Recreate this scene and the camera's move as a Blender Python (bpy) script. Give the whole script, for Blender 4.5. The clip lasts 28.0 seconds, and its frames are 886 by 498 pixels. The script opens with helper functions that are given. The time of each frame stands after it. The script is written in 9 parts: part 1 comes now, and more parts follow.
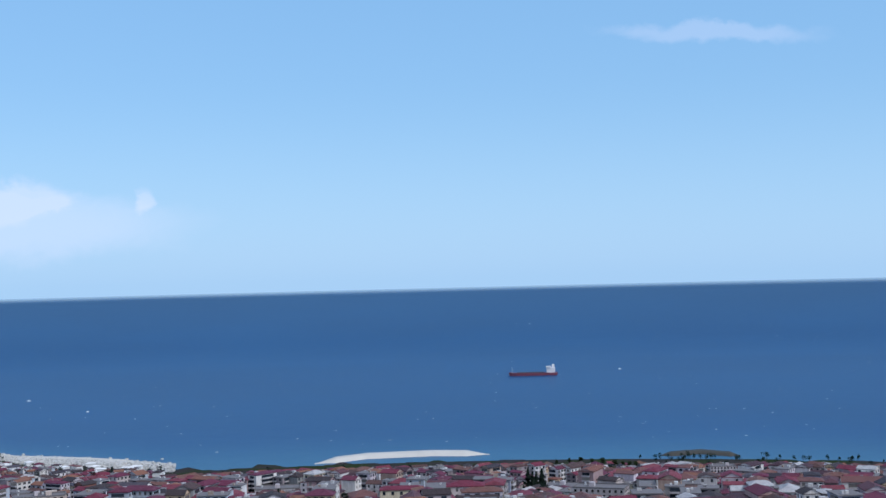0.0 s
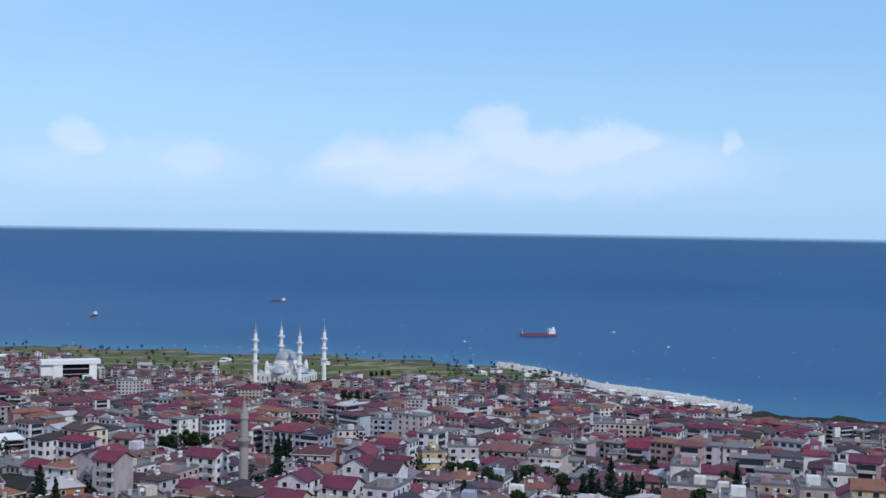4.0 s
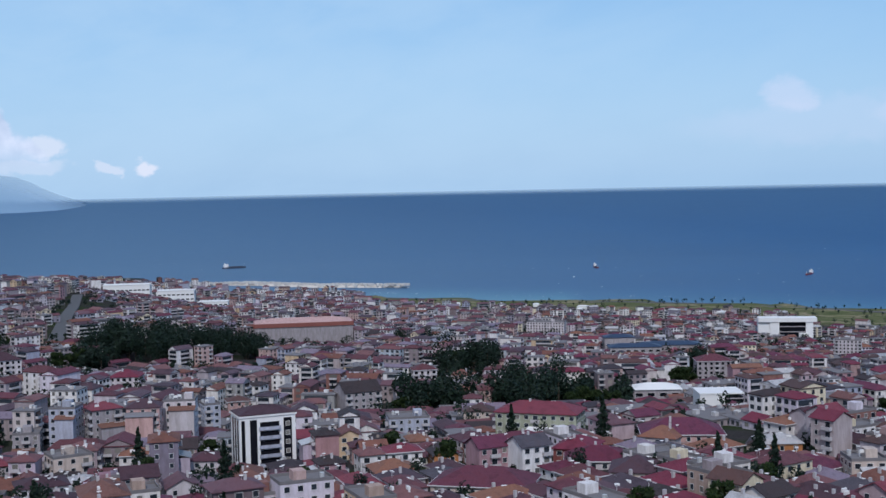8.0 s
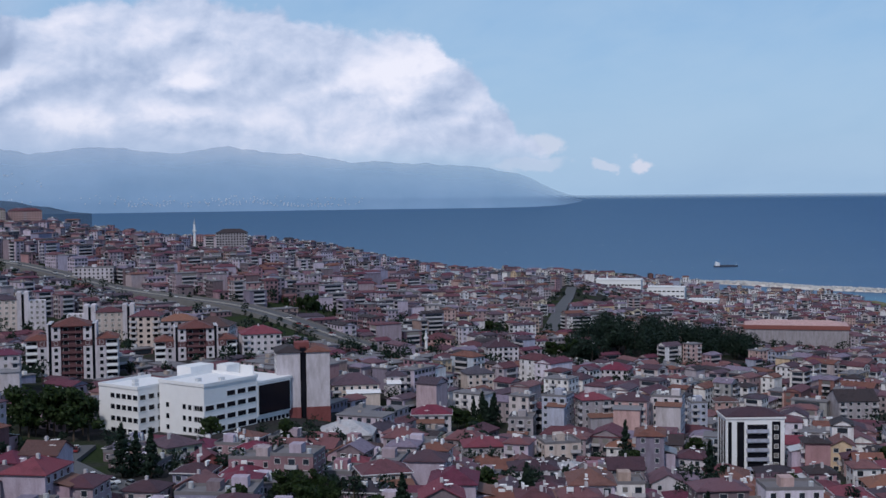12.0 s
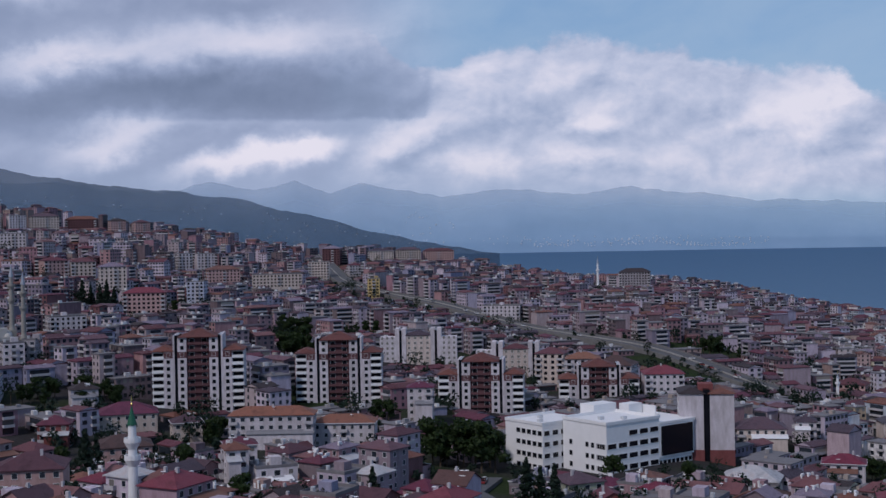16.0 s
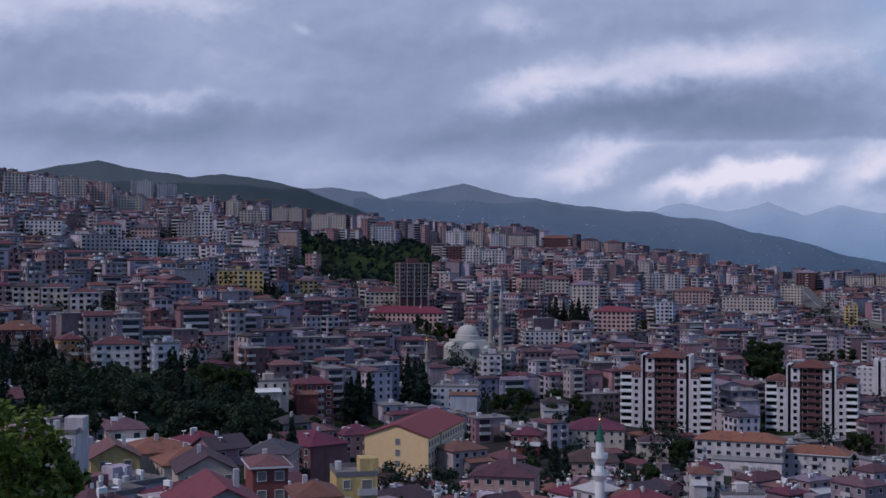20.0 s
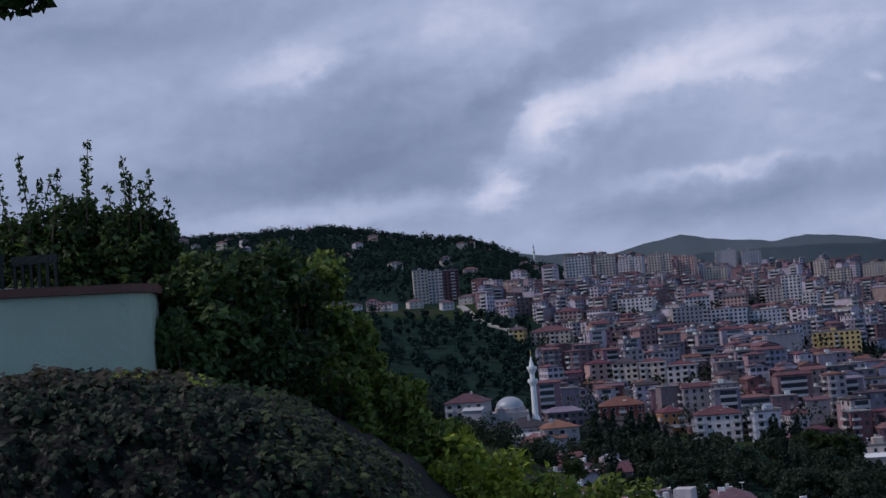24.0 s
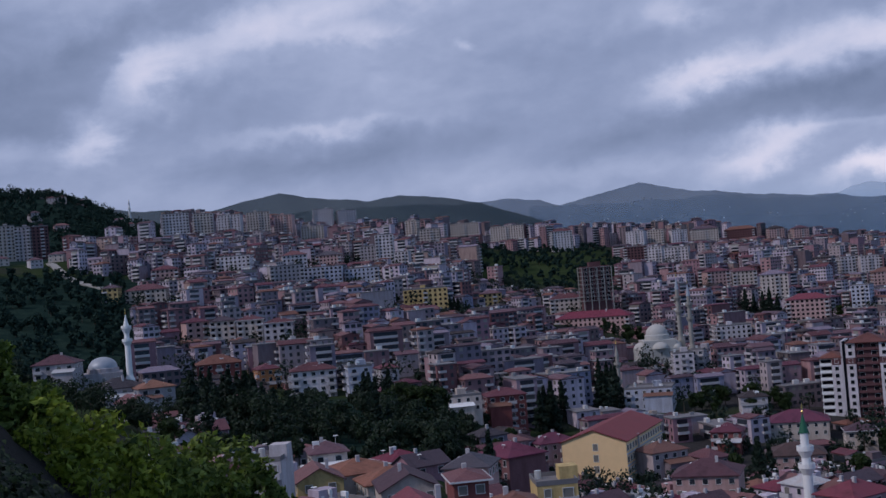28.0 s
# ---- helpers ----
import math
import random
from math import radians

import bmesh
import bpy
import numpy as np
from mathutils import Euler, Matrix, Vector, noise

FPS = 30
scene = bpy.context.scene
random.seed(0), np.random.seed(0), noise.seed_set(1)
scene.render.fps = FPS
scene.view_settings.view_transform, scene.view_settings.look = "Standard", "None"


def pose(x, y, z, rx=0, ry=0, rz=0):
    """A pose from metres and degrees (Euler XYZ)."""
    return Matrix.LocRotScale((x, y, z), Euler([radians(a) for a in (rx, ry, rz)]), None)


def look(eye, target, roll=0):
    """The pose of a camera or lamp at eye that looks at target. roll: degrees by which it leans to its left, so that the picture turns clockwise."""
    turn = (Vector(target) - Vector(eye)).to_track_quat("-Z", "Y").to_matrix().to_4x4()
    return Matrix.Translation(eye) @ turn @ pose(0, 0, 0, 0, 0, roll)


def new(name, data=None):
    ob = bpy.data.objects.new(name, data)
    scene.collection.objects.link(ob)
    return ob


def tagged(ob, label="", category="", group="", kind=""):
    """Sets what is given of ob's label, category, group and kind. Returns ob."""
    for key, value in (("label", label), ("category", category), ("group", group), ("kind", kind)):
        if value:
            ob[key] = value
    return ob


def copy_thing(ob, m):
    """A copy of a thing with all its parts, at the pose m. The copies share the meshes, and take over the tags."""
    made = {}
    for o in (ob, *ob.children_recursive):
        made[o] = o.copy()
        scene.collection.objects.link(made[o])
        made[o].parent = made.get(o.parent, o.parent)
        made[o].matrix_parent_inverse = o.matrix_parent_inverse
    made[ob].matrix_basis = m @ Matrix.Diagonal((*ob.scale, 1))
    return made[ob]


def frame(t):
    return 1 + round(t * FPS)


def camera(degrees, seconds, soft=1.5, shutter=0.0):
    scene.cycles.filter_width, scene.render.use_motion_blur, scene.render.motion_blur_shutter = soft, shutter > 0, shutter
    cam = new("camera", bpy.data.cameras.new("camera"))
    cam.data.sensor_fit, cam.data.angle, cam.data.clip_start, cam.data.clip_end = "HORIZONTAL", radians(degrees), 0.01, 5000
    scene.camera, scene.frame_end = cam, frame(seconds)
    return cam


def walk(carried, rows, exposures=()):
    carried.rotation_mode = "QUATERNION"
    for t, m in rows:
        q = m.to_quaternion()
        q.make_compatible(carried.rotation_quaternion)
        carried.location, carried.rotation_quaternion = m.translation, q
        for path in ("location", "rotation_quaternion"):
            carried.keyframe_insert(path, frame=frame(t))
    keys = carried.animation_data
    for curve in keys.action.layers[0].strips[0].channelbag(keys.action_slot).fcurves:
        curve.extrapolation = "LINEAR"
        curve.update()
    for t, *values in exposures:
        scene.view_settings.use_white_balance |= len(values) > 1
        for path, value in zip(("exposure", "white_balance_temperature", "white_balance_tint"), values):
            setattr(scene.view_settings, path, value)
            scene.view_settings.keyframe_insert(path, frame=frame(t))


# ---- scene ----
EYE = Vector((0.0, 0.0, 210.0))


def heading(az, el, roll):
    """The camera's pose at the lookout, from azimuth, elevation and lean in degrees."""
    a, e = radians(az), radians(el)
    way = Vector((math.cos(a) * math.cos(e), math.sin(a) * math.cos(e), math.sin(e)))
    return look(EYE, EYE + way * 100, roll)


cam = camera(38.23, 28.0, soft=1.5)
PATH = [
    (0.0, 44.347, 1.285, -1.432),
    (0.5, 48.337, 1.415, -1.396),
    (1.0, 50.601, 1.161, -1.424),
    (1.5, 53.930, 0.705, -0.846),
    (2.0, 57.469, 0.462, -0.663),
    (2.5, 60.514, 0.314, -0.650),
    (3.0, 62.660, 0.262, -0.259),
    (3.5, 66.102, -0.621, 0.325),
    (4.0, 70.094, -1.232, 0.947),
    (4.5, 74.096, -1.750, 1.356),
    (6.5, 84.957, -2.681, 0.610),
    (7.0, 89.106, -3.102, 0.198),
    (7.5, 95.390, -3.083, -0.617),
    (8.0, 101.360, -3.034, -1.207),
    (8.5, 104.296, -3.563, -0.988),
    (9.0, 107.967, -3.752, -0.736),
    (9.5, 111.240, -3.771, -0.418),
    (10.0, 114.441, -3.841, -0.345),
    (10.5, 116.832, -3.724, -0.461),
    (11.0, 118.820, -3.458, -0.433),
    (11.5, 121.009, -3.055, -0.502),
    (13.5, 129.697, -2.219, -0.783),
    (14.0, 132.293, -1.765, -0.699),
    (14.5, 135.028, -1.392, -0.827),
    (15.0, 136.934, -1.035, -0.857),
    (15.5, 138.849, -0.742, -0.917),
    (16.0, 141.034, -0.768, -1.072),
    (16.5, 142.648, -0.829, -1.030),
    (17.0, 145.309, -0.907, -1.085),
    (17.5, 148.989, -0.783, -1.306),
    (18.0, 151.726, -0.328, -1.275),
    (18.5, 153.712, 0.086, -1.198),
    (19.0, 156.950, 0.527, -0.926),
    (19.5, 160.286, 0.329, -0.478),
    (20.0, 161.877, 0.343, 0.152),
    (20.5, 163.198, 0.727, -0.095),
    (21.0, 166.804, -0.646, -1.450),
    (21.5, 170.209, -0.963, -2.202),
    (22.0, 172.596, -0.196, -3.343),
    (22.5, 176.502, 1.401, -4.076),
    (24.5, 188.641, 4.577, -4.520),
    (25.0, 187.884, 3.878, -4.709),
    (25.5, 183.234, 2.798, -4.717),
    (26.0, 179.765, 2.282, -4.667),
    (26.5, 177.542, 2.294, -4.699),
    (27.0, 175.256, 2.302, -4.651),
    (27.5, 172.178, 1.856, -4.658),
    (28.0, 169.905, 1.067, -4.756),
]
walk(cam, [(t, heading(a, e, r)) for t, a, e, r in PATH],
     exposures=[(0, 0.17, 6000, 10), (5, 0.16, 6000, 10.5), (8, -0.02, 6050, 12), (11.5, -0.22, 6130, 14), (16, -0.5, 6200, 19), (20, -0.5, 6080, 22.5), (24.5, -0.36, 6300, 20), (28, -0.50, 6100, 21.5)])

# ---- world and sun ----
SUN_AZ, SUN_EL = 284.0, 44.0
world = bpy.data.worlds.new("sky")
scene.world = world
world.use_nodes = True
wt = world.node_tree
wt.nodes.clear()


def wnode(kind, **sets):
    n = wt.nodes.new(kind)
    for k, v in sets.items():
        if k == "op":
            n.operation = v
        elif k == "clamp":
            n.use_clamp = v
    return n


def wmath(op, a, b=None, c=None, clamp=False):
    n = wnode("ShaderNodeMath", op=op, clamp=clamp)
    for i, v in enumerate((a, b, c)):
        if v is None:
            continue
        if isinstance(v, (int, float)):
            n.inputs[i].default_value = v
        else:
            wt.links.new(v, n.inputs[i])
    return n.outputs[0]


def wsmooth(x, lo, hi):
    n = wt.nodes.new("ShaderNodeMapRange")
    n.interpolation_type = "SMOOTHSTEP"
    wt.links.new(x, n.inputs["Value"])
    n.inputs["From Min"].default_value, n.inputs["From Max"].default_value = lo, hi
    return n.outputs["Result"]


def wmix(f, a, b):
    n = wt.nodes.new("ShaderNodeMix")
    n.data_type = "RGBA"
    for sock, v in ((n.inputs["Factor"], f), (n.inputs["A"], a), (n.inputs["B"], b)):
        if isinstance(v, (int, float)):
            sock.default_value = v
        elif isinstance(v, tuple):
            sock.default_value = (*v, 1)
        else:
            wt.links.new(v, sock)
    return n.outputs["Result"]


geo_dir = wt.nodes.new("ShaderNodeTexCoord").outputs["Generated"]
sep = wt.nodes.new("ShaderNodeSeparateXYZ")
wt.links.new(geo_dir, sep.inputs[0])
DX, DY, DZ = sep.outputs
az_raw = wmath("MULTIPLY", wmath("ARCTAN2", DY, DX), 180 / math.pi)
# azimuth from -60 to 300, so that its seam lies behind the lookout
AZ = wmath("SUBTRACT", wmath("MODULO", wmath("ADD", az_raw, 420.0), 360.0), 60.0)
EL = wmath("MULTIPLY", wmath("ARCSINE", DZ), 180 / math.pi)


def wnoise(sx, sy, detail=6.0, rough=0.55, off=0.0, twist=0.0, da=0.0, de=0.0):
    """Cloud noise over azimuth and elevation, sx and sy in cycles per degree."""
    comb = wt.nodes.new("ShaderNodeCombineXYZ")
    wt.links.new(wmath("MULTIPLY", wmath("ADD", AZ, da), sx), comb.inputs[0])
    wt.links.new(wmath("MULTIPLY", wmath("ADD", EL, de), sy), comb.inputs[1])
    comb.inputs[2].default_value = off
    n = wt.nodes.new("ShaderNodeTexNoise")
    n.inputs["Scale"].default_value = 1.0
    n.inputs["Detail"].default_value, n.inputs["Roughness"].default_value = detail, rough
    n.inputs["Distortion"].default_value = twist
    wt.links.new(comb.outputs[0], n.inputs["Vector"])
    return n.outputs["Fac"]


sky = wt.nodes.new("ShaderNodeTexSky")
sky.sky_type, sky.sun_disc = "NISHITA", False
sky.sun_elevation, sky.sun_rotation = radians(SUN_EL), radians(90 - SUN_AZ)
sky.altitude, sky.air_density, sky.dust_density, sky.ozone_density = 200, 1.0, 0.8, 1.5
def wcurve(x, pts, lo, hi, top):
    """A height or strength over azimuth, given at a few places."""
    n = wt.nodes.new("ShaderNodeValToRGB")
    cr = n.color_ramp
    cr.interpolation = "EASE"
    while len(cr.elements) < len(pts):
        cr.elements.new(0.5)
    for e, (a, h) in zip(cr.elements, pts):
        e.position, e.color = (a - lo) / (hi - lo), (h / top,) * 3 + (1,)
    m = wt.nodes.new("ShaderNodeMapRange")
    wt.links.new(x, m.inputs["Value"])
    m.inputs["From Min"].default_value, m.inputs["From Max"].default_value = lo, hi
    wt.links.new(m.outputs["Result"], n.inputs[0])
    return wmath("MULTIPLY", n.outputs[0], top)


SHEAR = wmath("ADD", EL, wmath("MULTIPLY", AZ, 0.13))


def wnoise2(sx, sy, detail, rough, off, twist):
    """Noise in long folds that sink to the left."""
    comb = wt.nodes.new("ShaderNodeCombineXYZ")
    wt.links.new(wmath("MULTIPLY", AZ, sx), comb.inputs[0])
    wt.links.new(wmath("MULTIPLY", SHEAR, sy), comb.inputs[1])
    comb.inputs[2].default_value = off
    n = wt.nodes.new("ShaderNodeTexNoise")
    n.inputs["Scale"].default_value = 1.0
    n.inputs["Detail"].default_value, n.inputs["Roughness"].default_value = detail, rough
    n.inputs["Distortion"].default_value = twist
    wt.links.new(comb.outputs[0], n.inputs["Vector"])
    return n.outputs["Fac"]


n_big = wnoise2(0.065, 0.15, 5.0, 0.5, 4.3, 0.5)
n_mid = wnoise2(0.19, 0.42, 6.0, 0.55, 7.7, 0.3)
n_puff = wnoise(0.42, 0.55, 6.0, 0.53, 1.3, 0.2)
n_small = wnoise(1.1, 1.2, 6.0, 0.6, 5.1, 0.1)
puff = wmath("SUBTRACT", wmath("ADD", wmath("MULTIPLY", n_puff, 0.6), wmath("MULTIPLY", n_small, 0.4)), 0.5)


def wpair(a, b):
    comb = wt.nodes.new("ShaderNodeCombineXYZ")
    wt.links.new(a, comb.inputs[0])
    wt.links.new(b, comb.inputs[1])
    return comb.outputs[0]


def wshift(x, n, amount):
    return wmath("ADD", x, wmath("MULTIPLY", wmath("SUBTRACT", n, 0.5), amount))


def wshare(x, lo, hi):
    return wmath("ADD", wmath("MULTIPLY", x, hi - lo), lo)


# the sky's plane, bent by noise, so that every cloud has a ragged outline
BENT = wpair(wshift(wshift(AZ, n_mid, 4.5), n_small, 1.1), wshift(wshift(EL, n_puff, 1.5), n_small, 0.6))


def folds(places, total=None, lo=0.0, hi=0.85, grow=1.0, gain=1.0):
    """Adds soft-edged patches, each at (azimuth, elevation, half width, half height, tilt, strength)."""
    for az, el, wa, we, tilt, amp in places:
        mp = wt.nodes.new("ShaderNodeMapping")
        mp.vector_type = "TEXTURE"
        mp.inputs["Location"].default_value = (az, el, 0)
        mp.inputs["Rotation"].default_value = (0, 0, radians(tilt))
        mp.inputs["Scale"].default_value = (wa * grow, we * grow, 1)
        wt.links.new(BENT, mp.inputs["Vector"])
        g = wt.nodes.new("ShaderNodeTexGradient")
        g.gradient_type = "SPHERICAL"
        wt.links.new(mp.outputs[0], g.inputs[0])
        s = wmath("MULTIPLY", wsmooth(g.outputs["Fac"], lo, hi), amp * gain)
        total = s if total is None else wmath("ADD", total, s)
    return total


def wtone(x, stops):
    n = wt.nodes.new("ShaderNodeValToRGB")
    cr = n.color_ramp
    while len(cr.elements) < len(stops):
        cr.elements.new(0.5)
    for e, (p, c) in zip(cr.elements, stops):
        e.position, e.color = p, (*(v / 10 for v in c), 1)
    wt.links.new(x, n.inputs[0])
    mul = wt.nodes.new("ShaderNodeVectorMath")
    mul.operation = "SCALE"
    wt.links.new(n.outputs[0], mul.inputs[0])
    mul.inputs["Scale"].default_value = 11.3
    return mul.outputs[0]


def heap(profile, base0, base1, lo, hi, top, bumpy, soft=0.45):
    """A cumulus bank: puffy along its top, fading out towards its base."""
    h = wcurve(AZ, profile, lo, hi, top)
    over = wmath("SUBTRACT", wmath("ADD", h, wmath("MULTIPLY", puff, bumpy)), EL)
    return wmath("MULTIPLY", wsmooth(over, 0.0, soft), wsmooth(EL, base0, base1))


FAR_FOLDS = [
    (200.5, 14.52, 10.53, 1.7, -3, -0.22), (193.3, 13.36, 4.86, 1.46, -19, 0.34), (186.2, 14.58, 5.27, 1.82, 5, 0.2), (189.3, 8.83, 12.15, 3.44, 5, -0.18),
    (198.2, 7.91, 9.32, 1.46, 0, -0.22), (191.8, 6.29, 8.51, 0.81, -1, 0.28), (184.9, 7.1, 1.46, 1.46, 5, 0.55), (182.5, 9.62, 2.23, 1.94, -30, 0.42),
    (178.1, 10.93, 7.7, 1.54, -19, 0.2), (171.9, 12.44, 6.08, 1.7, -15, 0.26), (177.9, 7.92, 9.32, 1.7, -4, -0.12), (175.6, 6.7, 4.86, 0.45, -3, 0.16),
    (174.3, 5.3, 9.72, 1.3, -3, -0.15), (181.6, 11.92, 6.08, 1.13, -20, -0.2),
]
WEST_FOLDS = [
    (178.0, 11.5, 4.86, 1.13, -17, 0.2), (173.0, 10.84, 3.85, 0.57, 3, 0.26), (172.9, 8.91, 2.63, 1.38, 5, 0.14), (172.9, 5.77, 10.53, 1.05, -4, -0.18),
    (175.1, 6.92, 5.27, 0.41, -3, 0.16), (168.0, 10.05, 0.57, 0.49, 5, 0.25), (159.0, 10.45, 1.7, 0.81, 5, 0.3), (163.9, 7.51, 7.29, 1.94, 5, -0.14),
    (158.3, 7.67, 2.51, 1.22, -30, 0.30), (155.2, 8.53, 5.27, 0.97, -19, 0.17), (155.6, 6.08, 8.51, 1.05, -9, -0.2), (155.6, 4.11, 3.65, 1.05, -19, 0.46),
    (151.2, 3.12, 3.24, 0.73, -13, 0.46), (162.9, 3.91, 10.53, 0.65, 0, 0.14),
]
SLAB_FOLDS = [
    (154.0, 8.18, 8.91, 1.13, -9, 0.26), (148.3, 8.7, 6.08, 1.13, -4, 0.26), (145.5, 6.43, 6.89, 1.54, 1, -0.08), (159.8, 9.24, 8.51, 1.05, 1, -0.12),
    (150.5, 9.84, 6.08, 0.81, 1, -0.16), (161.5, 5.27, 7.29, 1.22, 1, -0.14), (141.4, 8.69, 3.24, 0.57, 1, -0.18), (152.8, 6.26, 6.48, 0.97, 1, -0.12),
    (148.5, 3.52, 4.25, 0.89, -9, 0.46), (142.7, 4.12, 3.24, 1.3, -31, 0.26), (152.3, 5.02, 8.1, 0.57, -2, 0.12),
]
HEAP_PUFFS = [
    (134.5, 5.12, 1.46, 1.05, 1, 0.3), (139.8, 3.04, 1.86, 0.73, 1, 0.36), (135.0, 3.38, 2.23, 0.81, 1, 0.36), (131.5, 2.84, 2.03, 0.89, 1, 0.3),
    (124.7, 5.6, 3.24, 1.7, -19, 0.34), (125.7, 3.88, 2.84, 1.62, 1, 0.2), (121.2, 3.49, 1.62, 0.89, 1, 0.3), (134.8, 4.13, 1.86, 0.57, 1, -0.2),
    (127.0, 4.1, 0.73, 0.41, 1, -0.25), (147.4, 3.88, 2.43, 0.81, -4, 0.36), (143.4, 3.66, 3.04, 1.13, -34, 0.28), (137.7, 6.98, 6.89, 1.46, -4, 0.16),
    (130.7, 6.2, 5.27, 1.22, 9, 0.12), (128.0, 2.54, 2.43, 1.05, 1, 0.2),
]
SMALL_CLOUDS = [(118.6, 1.75, 1.22, 0.65, 1, 0.6), (114.6, 0.94, 0.89, 0.49, 1, 0.8), (116.2, 0.77, 0.65, 0.32, 1, 0.5), (119.2, 0.89, 2.03, 0.41, 1, 0.3)]
EAST_CLOUDS = [
    (67.8, 4.26, 2.11, 1.46, -11, 0.6), (62.1, 3.82, 2.11, 1.05, -1, 0.6), (57.8, 3.59, 0.65, 0.89, -1, 0.5), (74.3, 3.01, 2.11, 1.05, -1, 0.38),
    (65.7, 2.4, 13.37, 1.9, -1, 0.42), (64.8, 3.2, 4.5, 1.2, -1, 0.36), (71.0, 3.1, 3.5, 1.2, -1, 0.25), (86.3, 3.43, 1.46, 0.97, -1, 0.5), (84.4, 2.27, 8.1, 1.38, -1, 0.22), (81.5, 2.6, 2.03, 0.89, -1, 0.25),
    (72.3, 2.05, 6.08, 1.05, -1, 0.2), (32.0, 10.3, 6.0, 0.6, 5, 0.3),
]

sky_blue = wmix(0.6, sky.outputs[0], (2.2, 4.55, 7.4))
haze_low = wsmooth(EL, 9.0, -1.0)
clear = wmix(wmath("MULTIPLY", haze_low, 0.55), sky_blue, (3.9, 5.8, 7.9))
far_west = wsmooth(AZ, 128.0, 165.0)
# thin veil towards the headland
veil = wmath("MULTIPLY", wsmooth(AZ, 70.0, 112.0), wsmooth(n_mid, 0.1, 0.7))
col = wmix(wmath("MULTIPLY", veil, 0.5), clear, (4.6, 6.3, 7.8))
# low pale clouds over the sea
col = wmix(wmath("MINIMUM", wmath("MULTIPLY", folds(EAST_CLOUDS, None, 0.05, 0.6), 0.72), 0.5), col, (7.0, 7.1, 8.4))
col = wmix(folds(SMALL_CLOUDS, None, 0.1, 0.5), col, (7.6, 7.7, 8.4))
# overcast in the west and the cumulus over the headland: folds from dark grey to bright
heap_zone = wsmooth(AZ, 146.0, 139.0)
billow = wmath("SUBTRACT", n_puff, wnoise(0.42, 0.55, 6.0, 0.53, 1.3, 0.2, 0.35, 0.45))
grain = wmath("ADD", wmath("MULTIPLY", wmath("SUBTRACT", n_mid, 0.5), 0.36), wmath("MULTIPLY", wmath("SUBTRACT", n_big, 0.5), 0.25))
grain = wmath("ADD", grain, wmath("MULTIPLY", billow, wshare(heap_zone, 0.22, 0.85)))
tone = wmath("ADD", wmath("ADD", grain, 0.41), wmath("SUBTRACT", wmath("MULTIPLY", heap_zone, 0.22), wmath("MULTIPLY", wsmooth(AZ, 183.0, 191.0), 0.07)))
for group, gain in ((FAR_FOLDS, 0.82), (WEST_FOLDS, 0.78), (SLAB_FOLDS, 0.9), (HEAP_PUFFS, 0.9)):
    tone = folds(group, tone, 0.0, 1.0, 1.28, gain)
# grey slab with a hard eastern edge, and the dark bulk further west
slab = wmath("MULTIPLY", wmath("MULTIPLY", wsmooth(wmath("ADD", EL, wmath("MULTIPLY", puff, 0.9)), 4.95, 5.25), wsmooth(wmath("ADD", EL, wmath("MULTIPLY", puff, 2.6)), 8.0, 6.6)),
             wmath("MULTIPLY", wsmooth(wmath("ADD", AZ, wmath("MULTIPLY", puff, 1.2)), 141.2, 141.7), wsmooth(AZ, 160.0, 148.0)))
bulk = wmath("MULTIPLY", wmath("MULTIPLY", wsmooth(wmath("ADD", wmath("ADD", AZ, wmath("MULTIPLY", puff, 3.0)), wmath("MULTIPLY", EL, 0.5)), 188.3, 189.0), wsmooth(AZ, 202.0, 188.0)),
             wmath("MULTIPLY", wsmooth(wmath("ADD", EL, wmath("MULTIPLY", puff, 1.6)), 6.5, 7.5), wsmooth(wmath("ADD", EL, wmath("MULTIPLY", puff, 3.0)), 13.0, 10.2)))
tone = wmath("SUBTRACT", tone, wmath("ADD", wmath("MULTIPLY", slab, 0.24), wmath("MULTIPLY", bulk, 0.15)))
deck = wtone(tone, [(0.0, (1.9, 2.5, 3.6)), (0.3, (2.95, 3.7, 5.1)), (0.5, (3.95, 4.75, 6.2)), (0.7, (5.7, 6.3, 7.5)), (0.9, (7.7, 7.8, 8.5)), (1.0, (8.6, 8.5, 8.9))])
heap_w = heap([(117.0, 0.2), (119.6, 2.6), (120.4, 3.9), (122.2, 5.6), (124.0, 7.2), (126, 6.9), (128.4, 7.3), (132, 8.2), (135, 8.6), (138.4, 8.2), (141.6, 7.6), (145, 9.5)], 0.4, 2.2, 110, 150, 10.0, 2.6, 0.55)
cover = wmath("MAXIMUM", wsmooth(AZ, 139.0, 147.0), wmath("MULTIPLY", heap_w, 0.92))
col = wmix(cover, col, deck)
# pale air over the far hills
col = wmix(wmath("MULTIPLY", wmath("MULTIPLY", wsmooth(EL, 3.6, 1.6), wsmooth(AZ, 122.0, 140.0)), 0.55), col, (4.3, 5.5, 7.2))
# the sky deepens towards the zenith
high = wmix(far_west, (2.0, 2.8, 4.4), (4.4, 4.7, 5.3))
col = wmix(wsmooth(EL, 16.0, 55.0), col, high)
SKY_COLOUR = wmix(wsmooth(EL, -0.9, -2.2), col, (1.2, 1.9, 3.0))

out = wt.nodes.new("ShaderNodeOutputWorld")
bg = wt.nodes.new("ShaderNodeBackground")
bg.inputs["Strength"].default_value = 0.11
wt.links.new(SKY_COLOUR, bg.inputs["Color"])
wt.links.new(bg.outputs[0], out.inputs["Surface"])

